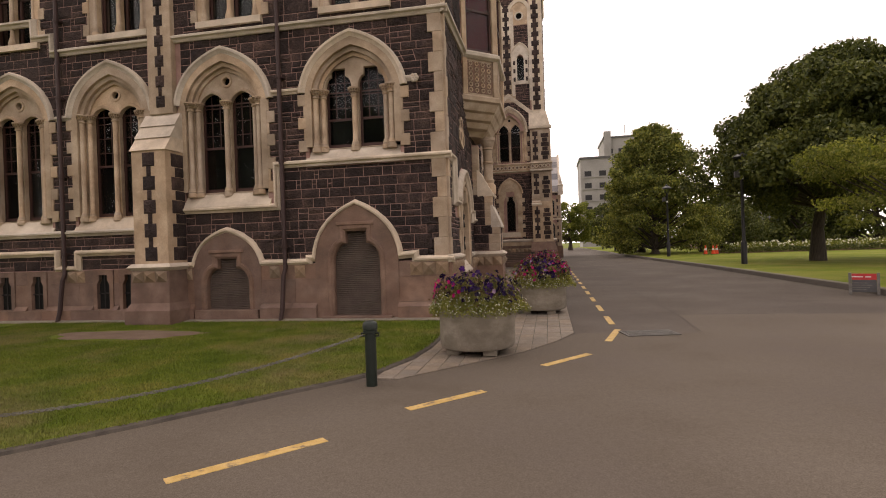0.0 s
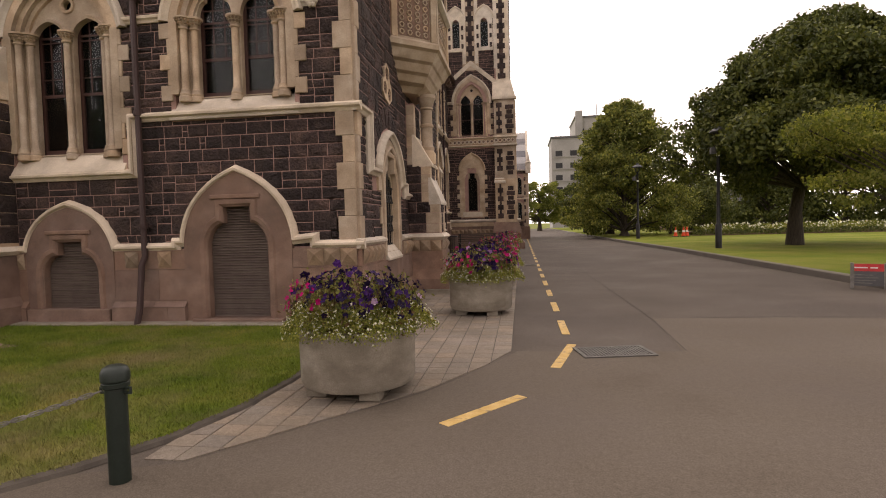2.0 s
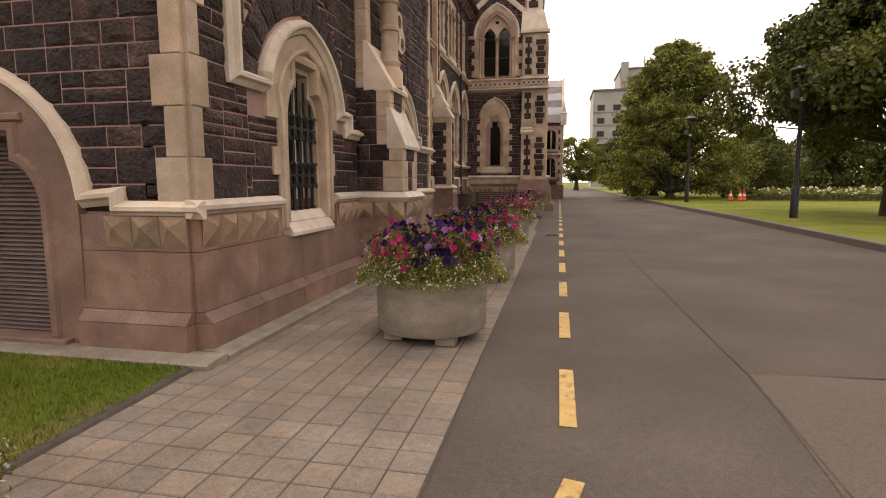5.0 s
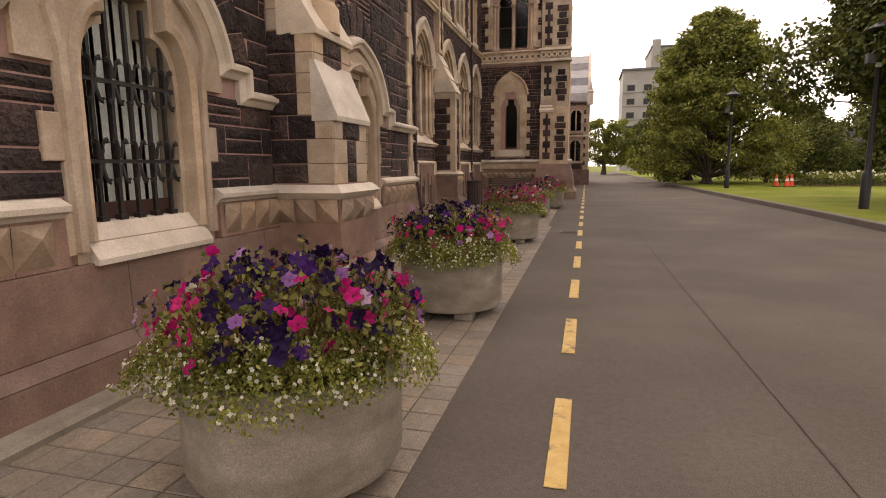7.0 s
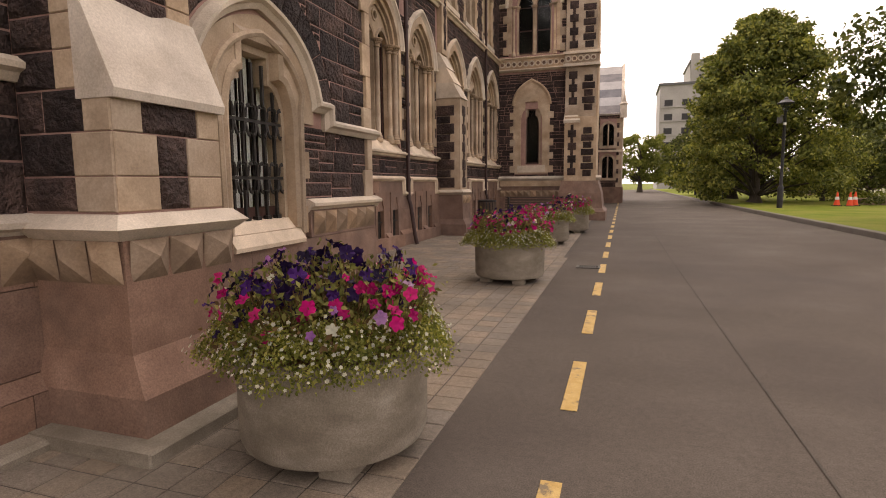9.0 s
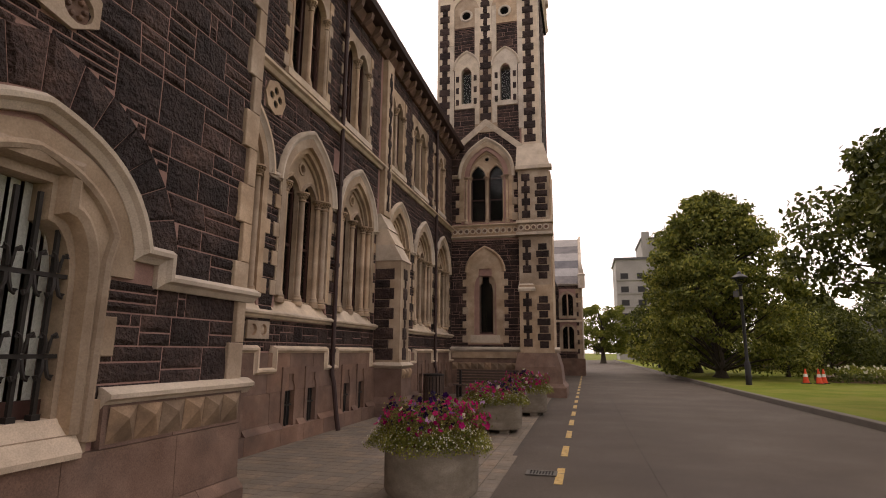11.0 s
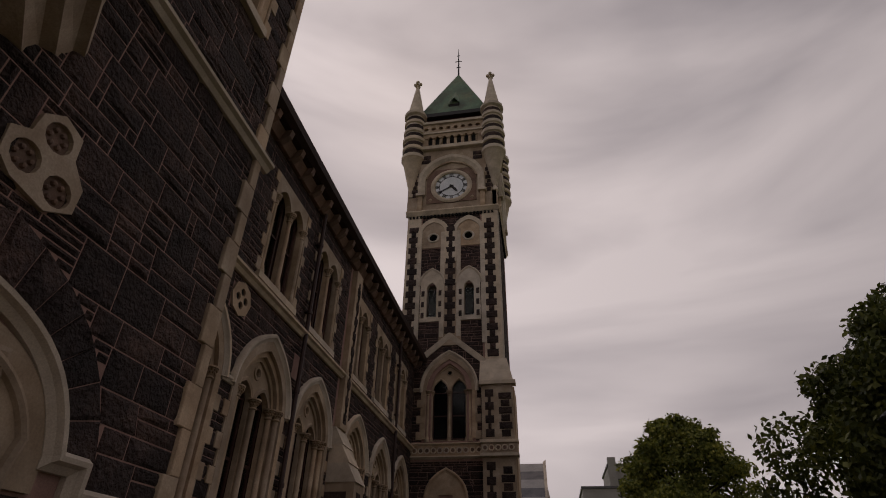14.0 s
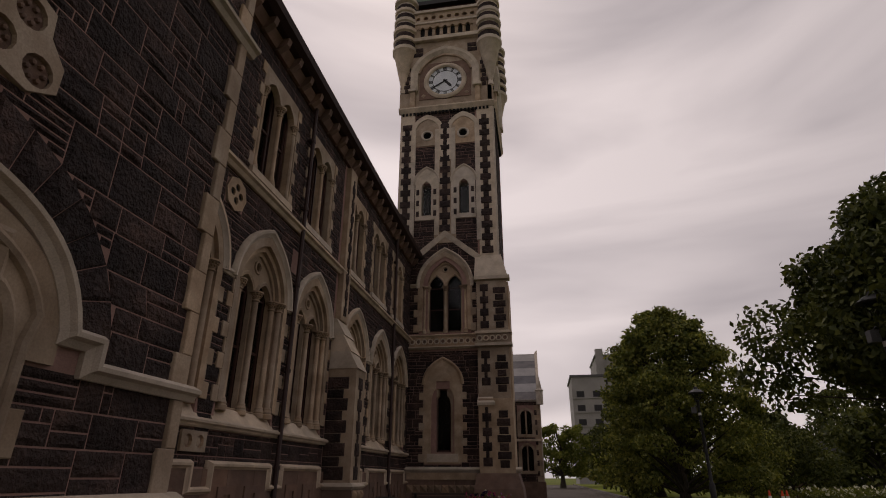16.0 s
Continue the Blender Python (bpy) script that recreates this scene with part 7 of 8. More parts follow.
for a, b in ends:
    d = Vector(b) - Vector(a)
    o = new("road_dash", dash_mesh)
    o.matrix_world = Matrix.Translation((a[0], a[1], 0.005)) @ Matrix.Rotation(math.atan2(-d.x, d.y), 4, "Z") @ Matrix.Diagonal((1.1, d.length, 1, 1))
    tagged(o, "worn yellow painted dash on the asphalt", "road marking", "yellow dashes")


def grate(name, x, y, w, d, rot, nx, ny, label):
    g = thing(name, label, "drain", pose(x, y, 0.005, 0, 0, rot))
    part("frame", Mesh().plate(rect(0, w, 0, d), [rect(0.035, w - 0.035, 0.035, d - 0.035)], 0, 0.014), M_GRATE, g)
    # thin near-black sheet paints the shade below the bars
    part("pit", Mesh().box(0.03, w - 0.03, 0.03, d - 0.03, 0.0, 0.001), M_PAINTED_DARK, g)
    bar = Mesh().box(0.03, w - 0.03, -0.007, 0.007, 0.002, 0.012).data("bar", M_GRATE)
    bar2 = Mesh().box(-0.008, 0.008, 0.03, d - 0.03, 0.002, 0.013).data("bar", M_GRATE)
    for i in range(1, ny):
        part("bar", bar, None, g, at=Matrix.Translation((0, d * i / ny, 0)))
    for i in range(1, nx):
        part("bar", bar2, None, g, at=Matrix.Translation((w * i / nx, 0, 0)))


grate("drain_grate", 1.3, 8.96, 0.84, 0.5, 11, 22, 12, "galvanised mesh drain cover in the road")
grate("gully_grate", 0.74, 22.55, 0.42, 0.3, 0, 10, 1, "dark iron gully grate beside the dashes")

# bollard and chain


def bollard(x, y):
    b = thing("bollard", "dark green iron bollard with a domed cap", "bollard", pose(x, y, 0.0), group="bollards")
    m = Mesh().lathe(0, 0, 0, [(0.062, 0), (0.062, 0.59), (0.079, 0.6), (0.08, 0.625), (0.074, 0.63), (0.083, 0.64), (0.083, 0.685), (0.07, 0.715), (0.045, 0.73), (0.0, 0.735)], 18)
    part("post", Mesh().add([(u, -w, v) for u, v, w in m.v], m.f), M_IRON, b, smooth=True)
    part("ring", Mesh().tube([(-0.06, 0, 0.59), (-0.10, 0, 0.59), (-0.10, 0, 0.56), (-0.06, 0, 0.56)], 0.012, 6), M_IRON, b)
    part("ring", Mesh().tube([(0.06, 0, 0.59), (0.10, 0, 0.59), (0.10, 0, 0.56), (0.06, 0, 0.56)], 0.012, 6), M_IRON, b)


bollard(-1.87, 5.76)
bollard(-7.2, 2.2)


def chain():
    c = thing("chain", "sagging grey steel chain between bollards", "chain", pose(0, 0, 0))
    a, b, sag = Vector((-1.95, 5.71, 0.575)), Vector((-7.12, 2.24, 0.575)), 0.4
    link = Mesh().tube([(0.022 * math.cos(t) + (0.012 if math.cos(t) > 0 else -0.012), 0.014 * math.sin(t), 0) for t in (2 * math.pi * i / 10 for i in range(11))], 0.0042, 5).data("link", M_STEEL, True)
    n = 150
    for i in range(n):
        f, g = (i + 0.5) / n, (i + 0.9) / n
        def p(s):
            q = a.lerp(b, s)
            return q - Vector((0, 0, sag * 4 * s * (1 - s)))
        d = (p(g) - p(f)).normalized()
        rot = d.to_track_quat("X", "Z").to_matrix().to_4x4() @ Matrix.Rotation(math.pi / 2 * (i % 2), 4, "X")
        part("link", link, None, c, at=Matrix.Translation(p(f)) @ rot @ Matrix.Diagonal((1.15, 0.9, 0.9, 1)))


chain()

# ---- foliage ----


def leaf_cloud(name, points, normals_up, size, mat, parent, label, seed, fold=0.25, kind="stuff", aspect=0.55):
    """Many small folded leaves at given places."""
    rng = np.random.default_rng(seed)
    P = np.asarray(points)
    n = len(P)
    d = rng.normal(size=(n, 3))
    d[:, 2] *= 0.6
    d += np.asarray(normals_up)
    d /= np.linalg.norm(d, axis=1)[:, None] + 1e-9
    s = np.cross(d, rng.normal(size=(n, 3)))
    s /= np.linalg.norm(s, axis=1)[:, None] + 1e-9
    t = np.cross(d, s)
    L = size * rng.uniform(0.6, 1.3, n)[:, None]
    v = np.stack([P - t * L * 0.5, P + s * L * aspect * 0.5 + d * L * fold * 0.3, P + t * L * 0.5, P - s * L * aspect * 0.5 + d * L * fold * 0.3], 1).reshape(-1, 3)
    i = np.arange(n)[:, None] * 4
    f = np.concatenate([i + [0, 1, 2], i + [0, 2, 3]], 1).reshape(-1, 3)
    me = bpy.data.meshes.new(name)
    me.vertices.add(len(v))
    me.vertices.foreach_set("co", v.astype(np.float32).ravel())
    me.loops.add(f.size)
    me.loops.foreach_set("vertex_index", f.astype(np.int32).ravel())
    me.polygons.add(len(f))
    me.polygons.foreach_set("loop_start", np.arange(0, f.size, 3, dtype=np.int32))
    me.update(calc_edges=True)
    me.materials.append(mat)
    return part(name, me, None, parent, label, kind=kind)


def tree(name, x, y, height, spread, clear, mat, label, seed, leaves, leaf=0.2, shape="round", lean=(0, 0), trunk_r=0.35, clumps=90, z0=0.0, clump_r=(0.5, 1.15), flat=0.75):
    """A tapered trunk with limbs; leaves gather in uneven clumps at the limbs' ends."""
    rng = np.random.default_rng(seed)
    t = thing(name, label, "tree", pose(x, y, z0))
    wood = Mesh()
    top = height * 0.8
    trunk = [(0, 0, 0), (0.03, 0, clear * 0.5), (lean[0] * 0.3, lean[1] * 0.3, clear), (lean[0] * 0.7, lean[1] * 0.7, (clear + top) / 2), (lean[0], lean[1], top)]
    wood.tube(trunk, [trunk_r * 1.5, trunk_r, trunk_r * 0.85, trunk_r * 0.5, trunk_r * 0.12], 10)
    pts, ups = [], []
    per = leaves // clumps
    for i in range(clumps):
        ph = rng.uniform(0, 2 * math.pi)
        f = rng.uniform(0, 1) ** 0.9
        h = clear + (height - clear) * f
        if shape == "cone":
            R = spread * (1.0 - 0.82 * f ** 1.5) * (0.8 + 0.2 * math.sin(3 * ph + seed))
        elif shape == "oak":
            R = spread * math.sqrt(max(0.03, 1 - f ** 1.5)) * (0.87 + 0.13 * math.sin(3 * ph + seed))
        elif shape == "dome":
            R = spread * math.sqrt(max(0.03, 1 - f ** 2.1)) * (0.85 + 0.15 * math.sin(3 * ph + seed))
        elif shape == "flat":
            R = spread * (0.95 - 0.35 * abs(f - 0.4)) * (0.75 + 0.25 * math.sin(2 * ph + seed))
        else:
            R = spread * math.sqrt(max(0.05, 1 - (1.75 * f - 0.72) ** 2 * 0.92)) * (0.82 + 0.18 * math.sin(3 * ph + seed))
        rr = R * math.sqrt(rng.uniform(0.25, 1.0))
        c = np.array([lean[0] * (0.7 + 0.3 * f) + rr * math.cos(ph), lean[1] * f + rr * math.sin(ph), h])
        cr = rng.uniform(*clump_r) * (0.75 if f > 0.85 else 1)
        if i % 2 == 0:
            s = max(clear * 0.8, h - rr * 0.7)
            wood.tube([(lean[0] * 0.5, lean[1] * 0.5, s), (c[0] * 0.5, c[1] * 0.5, (s + h) / 2 + 0.15), tuple(c)], [trunk_r * 0.28, trunk_r * 0.16, 0.02], 5)
        m = int(per * rng.uniform(0.6, 1.4))
        q = rng.normal(size=(m, 3))
        q /= np.linalg.norm(q, axis=1)[:, None]
        q *= (rng.uniform(0.35, 1.0, m) ** 0.45)[:, None] * cr
        q[:, 2] *= flat
        q += rng.normal(size=(m, 3)) * 0.08
        pts.append(q + c)
        ups.append(q / cr * 0.7 + np.array([0, 0, 0.45]))
    part("trunk", wood, M_BARK, t, "dark trunk and limbs", smooth=True)
    leaf_cloud("crown", np.concatenate(pts), np.concatenate(ups), leaf, mat, t, "", seed + 1)
    return t


PETAL_MESH = {}


def flower_mesh(mat, r):
    """A five-lobed trumpet flower."""
    if mat.name not in PETAL_MESH:
        m = Mesh()
        n = 15
        vs = [(0, 0, -0.4)] + [(0.4 * math.cos(a), 0.4 * math.sin(a), -0.05) for a in (2 * math.pi * i / n for i in range(n))]
        lobe = (1.0, 1.06, 0.78)
        wave = (0.16, -0.14, 0.02)
        vs += [(lobe[i % 3] * math.cos(2 * math.pi * i / n), lobe[i % 3] * math.sin(2 * math.pi * i / n), wave[i % 3] + 0.1 * math.sin(i * 2.3)) for i in range(n)]
        fs = []
        for i in range(n):
            j = (i + 1) % n
            fs += [(0, 1 + i, 1 + j), (1 + i, 1 + n + i, 1 + n + j, 1 + j)]
        PETAL_MESH[mat.name] = (vs, fs)
    return PETAL_MESH[mat.name]


BLOOMS = {}


def bloom(mat):
    if mat.name not in BLOOMS:
        BLOOMS[mat.name] = Mesh().add(*flower_mesh(mat, 1)).data("petunia", mat, True)
    return BLOOMS[mat.name]


def flowers(name, places, normals, r, mat, parent, label, seed):
    rng = np.random.default_rng(seed)
    m = Mesh()
    vs, fs = flower_mesh(mat, r)
    for p, nrm in zip(places, normals):
        q = Vector(nrm + rng.normal(size=3) * 0.35).normalized().to_track_quat("Z", "Y").to_matrix() @ Matrix.Rotation(rng.uniform(0, 6), 3, "Z")
        k = r * rng.uniform(0.7, 1.2)
        m.add([Vector(p) + q @ (Vector(v) * k) for v in vs], fs)
    part(name, m, mat, parent, label, kind="stuff")


def planter(x, y, seed, mix, label, r=0.535, h=0.53, dense=1.0, top=0.5):
    """A round concrete tub on four feet, with trailing white flowers and tall petunias."""
    rng = np.random.default_rng(seed)
    p = thing("planter", label, "planter", pose(x, y, 0.02), group="concrete planters")
    z0 = 0.07
    prof = [(r - 0.06, z0), (r - 0.02, z0 + 0.015), (r, z0 + 0.06), (r + 0.005, z0 + h - 0.03), (r - 0.005, z0 + h), (r - 0.06, z0 + h), (r - 0.075, z0 + h - 0.04), (r - 0.08, z0 + h - 0.08)]
    m = Mesh().lathe(0, 0, 0, prof, 48)
    part("tub", Mesh().add([(u, -w, v) for u, v, w in m.v], m.f), M_CONCRETE, p, "stained grey concrete tub", smooth=True)
    for a in (0.6, 2.2, 3.75, 5.3):
        part("foot", Mesh().box(0.38 * math.cos(a) - 0.09, 0.38 * math.cos(a) + 0.09, 0.38 * math.sin(a) - 0.09, 0.38 * math.sin(a) + 0.09, 0.0, z0 + 0.02), M_CONCRETE, p)
    m = Mesh().lathe(0, 0, 0, [(r - 0.07, z0 + h - 0.06), (0.3, z0 + h - 0.02), (0.0, z0 + h)], 24)
    part("soil", Mesh().add([(u, -w, v) for u, v, w in m.v], m.f), M_EARTH, p)
    # trailing ring
    n = int(26000 * dense)
    ph = rng.uniform(0, 2 * math.pi, n)
    k = rng.uniform(0, 1, n)
    lump = 1 + 0.13 * np.sin(5 * ph + seed) + 0.07 * np.sin(11 * ph + 2 * seed)
    rr = 0.32 + 0.37 * k * lump
    arc = 0.2 * np.sin(np.clip(k, 0, 1) * math.pi * 0.95) - 0.17 * np.maximum(0, k - 0.55) * lump
    zz = z0 + h + 0.03 + arc * rng.uniform(0.4, 1.1, n) - 0.02
    pts = np.stack([rr * np.cos(ph), rr * np.sin(ph), zz], 1) + rng.normal(size=(n, 3)) * 0.018
    nr = np.stack([np.cos(ph) * k, np.sin(ph) * k, np.full(n, 0.5)], 1)
    leaf_cloud("trailing_foliage", pts, nr, 0.023, M_LEAF_TRAIL, p, "fine trailing green foliage", seed + 2)
    sel = rng.choice(n, int(1500 * dense), replace=False)
    sel = sel[k[sel] > 0.3]
    flowers("white_blossom", pts[sel] + nr[sel] * 0.02 + np.array([0, 0, 0.015]), nr[sel], 0.0095, M_PETAL_WHITE, p, "tiny white flowers", seed + 3)
    # tall bedding plants
    ns = int(210 * dense)
    stems = Mesh()
    lp, ln = [], []
    tips, tn = [], []
    for i in range(ns):
        a, q = rng.uniform(0, 2 * math.pi), math.sqrt(rng.uniform(0, 1))
        base = np.array([0.42 * q * math.cos(a), 0.42 * q * math.sin(a), z0 + h - 0.02])
        out = np.array([math.cos(a), math.sin(a), 0])
        hh = top * rng.uniform(0.7, 1.12) * (1 - 0.28 * q * q)
        tip = base + out * (0.05 + 0.16 * q) + np.array([0, 0, hh]) + rng.normal(size=3) * 0.03
        mid = (base + tip) / 2 + rng.normal(size=3) * 0.02
        stems.tube([base, mid, tip], [0.005, 0.004, 0.003], 3)
        m2 = 32
        f = rng.uniform(0.25, 1.0, m2)
        lp.append(base + (tip - base) * f[:, None] + rng.normal(size=(m2, 3)) * 0.035)
        ln.append(np.tile(out * 0.4 + np.array([0, 0, 0.5]), (m2, 1)))
        if rng.random() < 0.8:
            tips.append(tip)
            tn.append(out * (0.25 + 0.6 * q) + np.array([0, 0, 0.55]))
            if rng.random() < 0.55:
                g = rng.uniform(0.55, 0.85)
                tips.append(base + (tip - base) * g + out * 0.08)
                tn.append(out + np.array([0, 0, 0.3]))
    part("stalk_tangle", stems, M_LEAF_DRY, p, "thin brownish stems", kind="stuff")
    lp, ln = np.concatenate(lp), np.concatenate(ln)
    dry = rng.random(len(lp)) < 0.4
    leaf_cloud("bedding_foliage", lp[~dry], ln[~dry], 0.042, M_LEAF_BED, p, "green petunia leaves", seed + 4)
    leaf_cloud("dry_foliage", lp[dry] - np.array([0, 0, 0.12]), ln[dry], 0.04, M_LEAF_DRY, p, "withered brown leaves", seed + 5)
    tips, tn = np.array(tips), np.array(tn)
    # pink grows at the rim, dark purple in the middle, the others anywhere
    rim = np.hypot(tips[:, 0], tips[:, 1]) + mix[4] * 0.35 * tips[:, 0] + rng.normal(size=len(tips)) * 0.13
    order = np.argsort(-rim)
    cut = int(len(order) * (mix[0] + mix[1]))
    loose = rng.permutation(len(order))[cut:]
    order = np.concatenate([[i for i in order if i not in set(loose)], loose]).astype(int)
    mats = [(M_PETAL_PINK, "petunia", ""), (M_PETAL_PURPLE, "petunia", ""), (M_PETAL_LILAC, "petunia", ""), (M_PETAL_WHITE, "petunia", "")]
    at = 0
    for share, (mat, nm, lb) in zip(mix[:4], mats):
        cnt = int(round(share * len(tips)))
        ids = order[at:at + cnt]
        at += cnt
        for i in ids:
            q = Vector(tn[i] + rng.normal(size=3) * 0.35).normalized().to_track_quat("Z", "Y").to_matrix().to_4x4()
            part(nm, bloom(mat), None, p, at=Matrix.Translation(tips[i]) @ q @ Matrix.Rotation(rng.uniform(0, 6), 4, "Z") @ Matrix.Scale((0.041 if mat == M_PETAL_PURPLE else 0.033) * rng.uniform(0.65, 1.25), 4))


planter(-0.93, 7.72, 101, (0.08, 0.88, 0.04, 0.0, -1), "round concrete planter with dark purple petunias and white trailing flowers")
planter(-0.09, 12.14, 102, (0.3, 0.58, 0.1, 0.02, -0.4), "round concrete planter with pink and purple petunias and white trailing flowers")
planter(-0.06, 15.35, 103, (0.22, 0.68, 0.07, 0.03, 1), "round concrete planter with purple petunias, a few pink")
planter(-0.15, 20.98, 104, (0.62, 0.22, 0.12, 0.04, 1), "round concrete planter with bright pink petunias and white trailing flowers")
planter(-0.28, 26.5, 105, (0.6, 0.2, 0.15, 0.05, -1), "round concrete planter with sparse pink flowers and green foliage", top=0.38)
planter(0.0, 29.9, 106, (0.6, 0.2, 0.15, 0.05, 1), "round concrete planter with pink and lilac flowers")

# ---- trees, shrubs and beds across the road ----
tree("broadleaf_tree", 13.6, 31.0, 10.3, 7.4, 3.3, M_LEAF_OAK, "large dark green broadleaf tree with a thick trunk", 7, 125000, leaf=0.23, trunk_r=0.27, clumps=240, z0=0.16, clump_r=(0.6, 1.3), lean=(1.2, 0.3), shape="oak")
for i, (x, y, h) in enumerate(((-14, -17, 12), (-22, -12, 13), (-30, -6, 12), (-37, 2, 13))):
    tree("broadleaf_tree", x, y, h, 5.2, 2.2, M_LEAF_OAK, "dark green tree mirrored in the window panes", 60 + i, 14000, leaf=0.36, clumps=80, clump_r=(0.8, 1.5))
tree("lime_tree", 9.6, 52.5, 11.5, 5.3, 0.5, M_LEAF_LIME, "tall dense yellow-green tree with foliage to the ground", 9, 52000, leaf=0.26, shape="dome", clumps=230, z0=0.16, clump_r=(0.6, 1.2), flat=0.5)
tree("lime_tree", 9.9, 62, 10.0, 4.6, 0.8, M_LEAF_LIME, "tall dense green tree with foliage to the ground", 10, 26000, leaf=0.32, shape="cone", clumps=130, z0=0.16, clump_r=(0.7, 1.3), flat=0.5)
tree("lime_tree", 9.8, 74, 9.5, 4.6, 0.8, M_LEAF_OAK, "dense green tree beside the road", 12, 18000, leaf=0.36, shape="cone", clumps=100, z0=0.16, clump_r=(0.7, 1.3), flat=0.5)
tree("spreading_tree", 4.0, 104, 8.6, 5.4, 2.0, M_LEAF_SHRUB, "low spreading tree at the end of the road", 13, 16000, leaf=0.34, shape="flat", clumps=90, clump_r=(0.6, 1.2))
tree("spreading_tree", 11.5, 112, 8.0, 4.8, 1.6, M_LEAF_OAK, "low spreading tree at the end of the road", 14, 12000, leaf=0.36, shape="flat", clumps=70, clump_r=(0.6, 1.2))
tree("ornamental_tree", 9.9, 17.5, 4.2, 3.2, 1.7, M_LEAF_SHRUB, "small spreading tree with layered yellow-green branches", 15, 17000, leaf=0.11, shape="flat", clumps=60, trunk_r=0.12, z0=0.16, clump_r=(0.4, 0.85), flat=0.22, lean=(0.6, 0))
tree("ornamental_tree", 14.4, 56, 4.4, 2.6, 0.6, M_LEAF_LIME, "small bright green tree behind the lawn", 16, 9000, leaf=0.2, clumps=50, trunk_r=0.12, z0=0.16)
tree("ornamental_tree", 18.5, 60, 4.2, 3.4, 0.6, M_LEAF_OAK, "small green tree behind the lawn", 17, 10000, leaf=0.22, clumps=60, trunk_r=0.14, z0=0.16)
tree("copper_beech", 16.8, 17.5, 11.5, 4.6, 5.5, M_LEAF_PURPLE, "dark purple-leaved tree overhanging the lawn", 18, 26000, leaf=0.16, clumps=110, trunk_r=0.3, z0=0.16)
for i, (x, y, h, s) in enumerate(((20, 68, 6.5, 4.5), (26, 63, 6, 5), (32, 61, 7, 5), (38, 59, 6.5, 5), (44, 56, 7.5, 5.5), (51, 52, 7, 5.5), (58, 48, 8, 6), (30, 76, 9, 5), (46, 70, 10, 6))):
    tree("background_tree", x, y, h, s, 0.1, M_LEAF_OAK, "green tree behind the flower beds", 20 + i, 9000, leaf=0.4, shape="dome", clumps=70, z0=0.16, clump_r=(0.8, 1.5))


def hedge(name, x0, x1, y, d, h, mat, label, seed, n, leaf=0.12, dots=None, z=0.16):
    rng = np.random.default_rng(seed)
    t = thing(name, label, "hedge", pose(0, 0, z))
    P = np.stack([rng.uniform(x0, x1, n), y + rng.uniform(-d / 2, d / 2, n), np.zeros(n)], 1)
    P[:, 2] = h * (0.8 + 0.2 * np.sin(P[:, 0] * 2.1 + seed) * np.cos(P[:, 0] * 5.3)) * rng.uniform(0.05, 1, n) ** 0.5
    leaf_cloud("foliage", P, np.tile([0, -0.3, 0.5], (n, 1)), leaf, mat, t, "", seed)
    if dots:
        ids = rng.choice(n, n // 9, replace=False)
        leaf_cloud("blossom", P[ids] + np.array([0, -0.05, 0.08]), np.tile([0, -0.4, 0.5], (len(ids), 1)), leaf * 1.1, dots, t, "white blossom", seed + 1, aspect=0.9)


hedge("low_hedge", 14.0, 60, 48, 1.2, 0.55, M_LEAF_OAK, "low clipped dark green hedge", 31, 12000, 0.16)
hedge("flower_bed", 16.0, 60, 53.5, 3.0, 0.9, M_LEAF_SHRUB, "bed of white-flowering shrubs", 32, 12000, 0.2, M_PETAL_WHITE)
sheet("brown_bed", [(14.5, 49), (60, 49), (60, 52), (14.5, 52)], 0.45, M_EARTH, "reddish brown planted bed", "flower bed", thick=0.4)


def lamp_post(x, y, s=1.0):
    l = thing("street_lamp", "black post-top lamp with a white collar band", "street lamp", pose(x, y, 0.16) @ Matrix.Scale(s, 4), group="park lamps")
    def up(m):
        return Mesh().add([(u, -w, v) for u, v, w in m.v], m.f)
    part("post", up(Mesh().lathe(0, 0, 0, [(0.13, 0), (0.13, 1.0), (0.1, 1.05), (0.075, 1.1), (0.065, 4.55), (0.09, 4.6), (0.05, 4.65)], 14)), M_BLACK, l, smooth=True)
    part("collar", up(Mesh().lathe(0, 3.95, 0, [(0.075, 0), (0.075, 0.12)], 12)), M_WHITE, l, "white band")
    part("bracket", Mesh().tube([(0, 0, 4.35), (-0.12, 0, 4.4), (-0.2, 0, 4.3)], 0.03, 6).add(*[[], []]), M_BLACK, l)
    part("floodlight", Mesh().box(-0.32, -0.12, -0.1, 0.1, 4.05, 4.32), M_SIGNGREY, l)
    part("lantern", up(Mesh().lathe(0, 4.62, 0, [(0.1, 0), (0.2, 0.32), (0.2, 0.34)], 10)), M_GLASS, l, "clear lantern glass")
    for i in range(6):
        a = i * math.pi / 3
        part("rib", Mesh().tube([(0.1 * math.cos(a), 0.1 * math.sin(a), 4.62), (0.21 * math.cos(a), 0.21 * math.sin(a), 4.96)], 0.014, 5), M_BLACK, l)
    part("hood", up(Mesh().lathe(0, 4.95, 0, [(0.36, 0), (0.37, 0.03), (0.2, 0.16), (0.1, 0.2), (0.08, 0.28), (0.02, 0.32)], 14)), M_BLACK, l, smooth=True)


for x, y in ((9.55, 29.2), (9.2, 44.8), (9.0, 60.0), (8.8, 76.0), (8.7, 92.0)):
    lamp_post(x, y, 1.06)


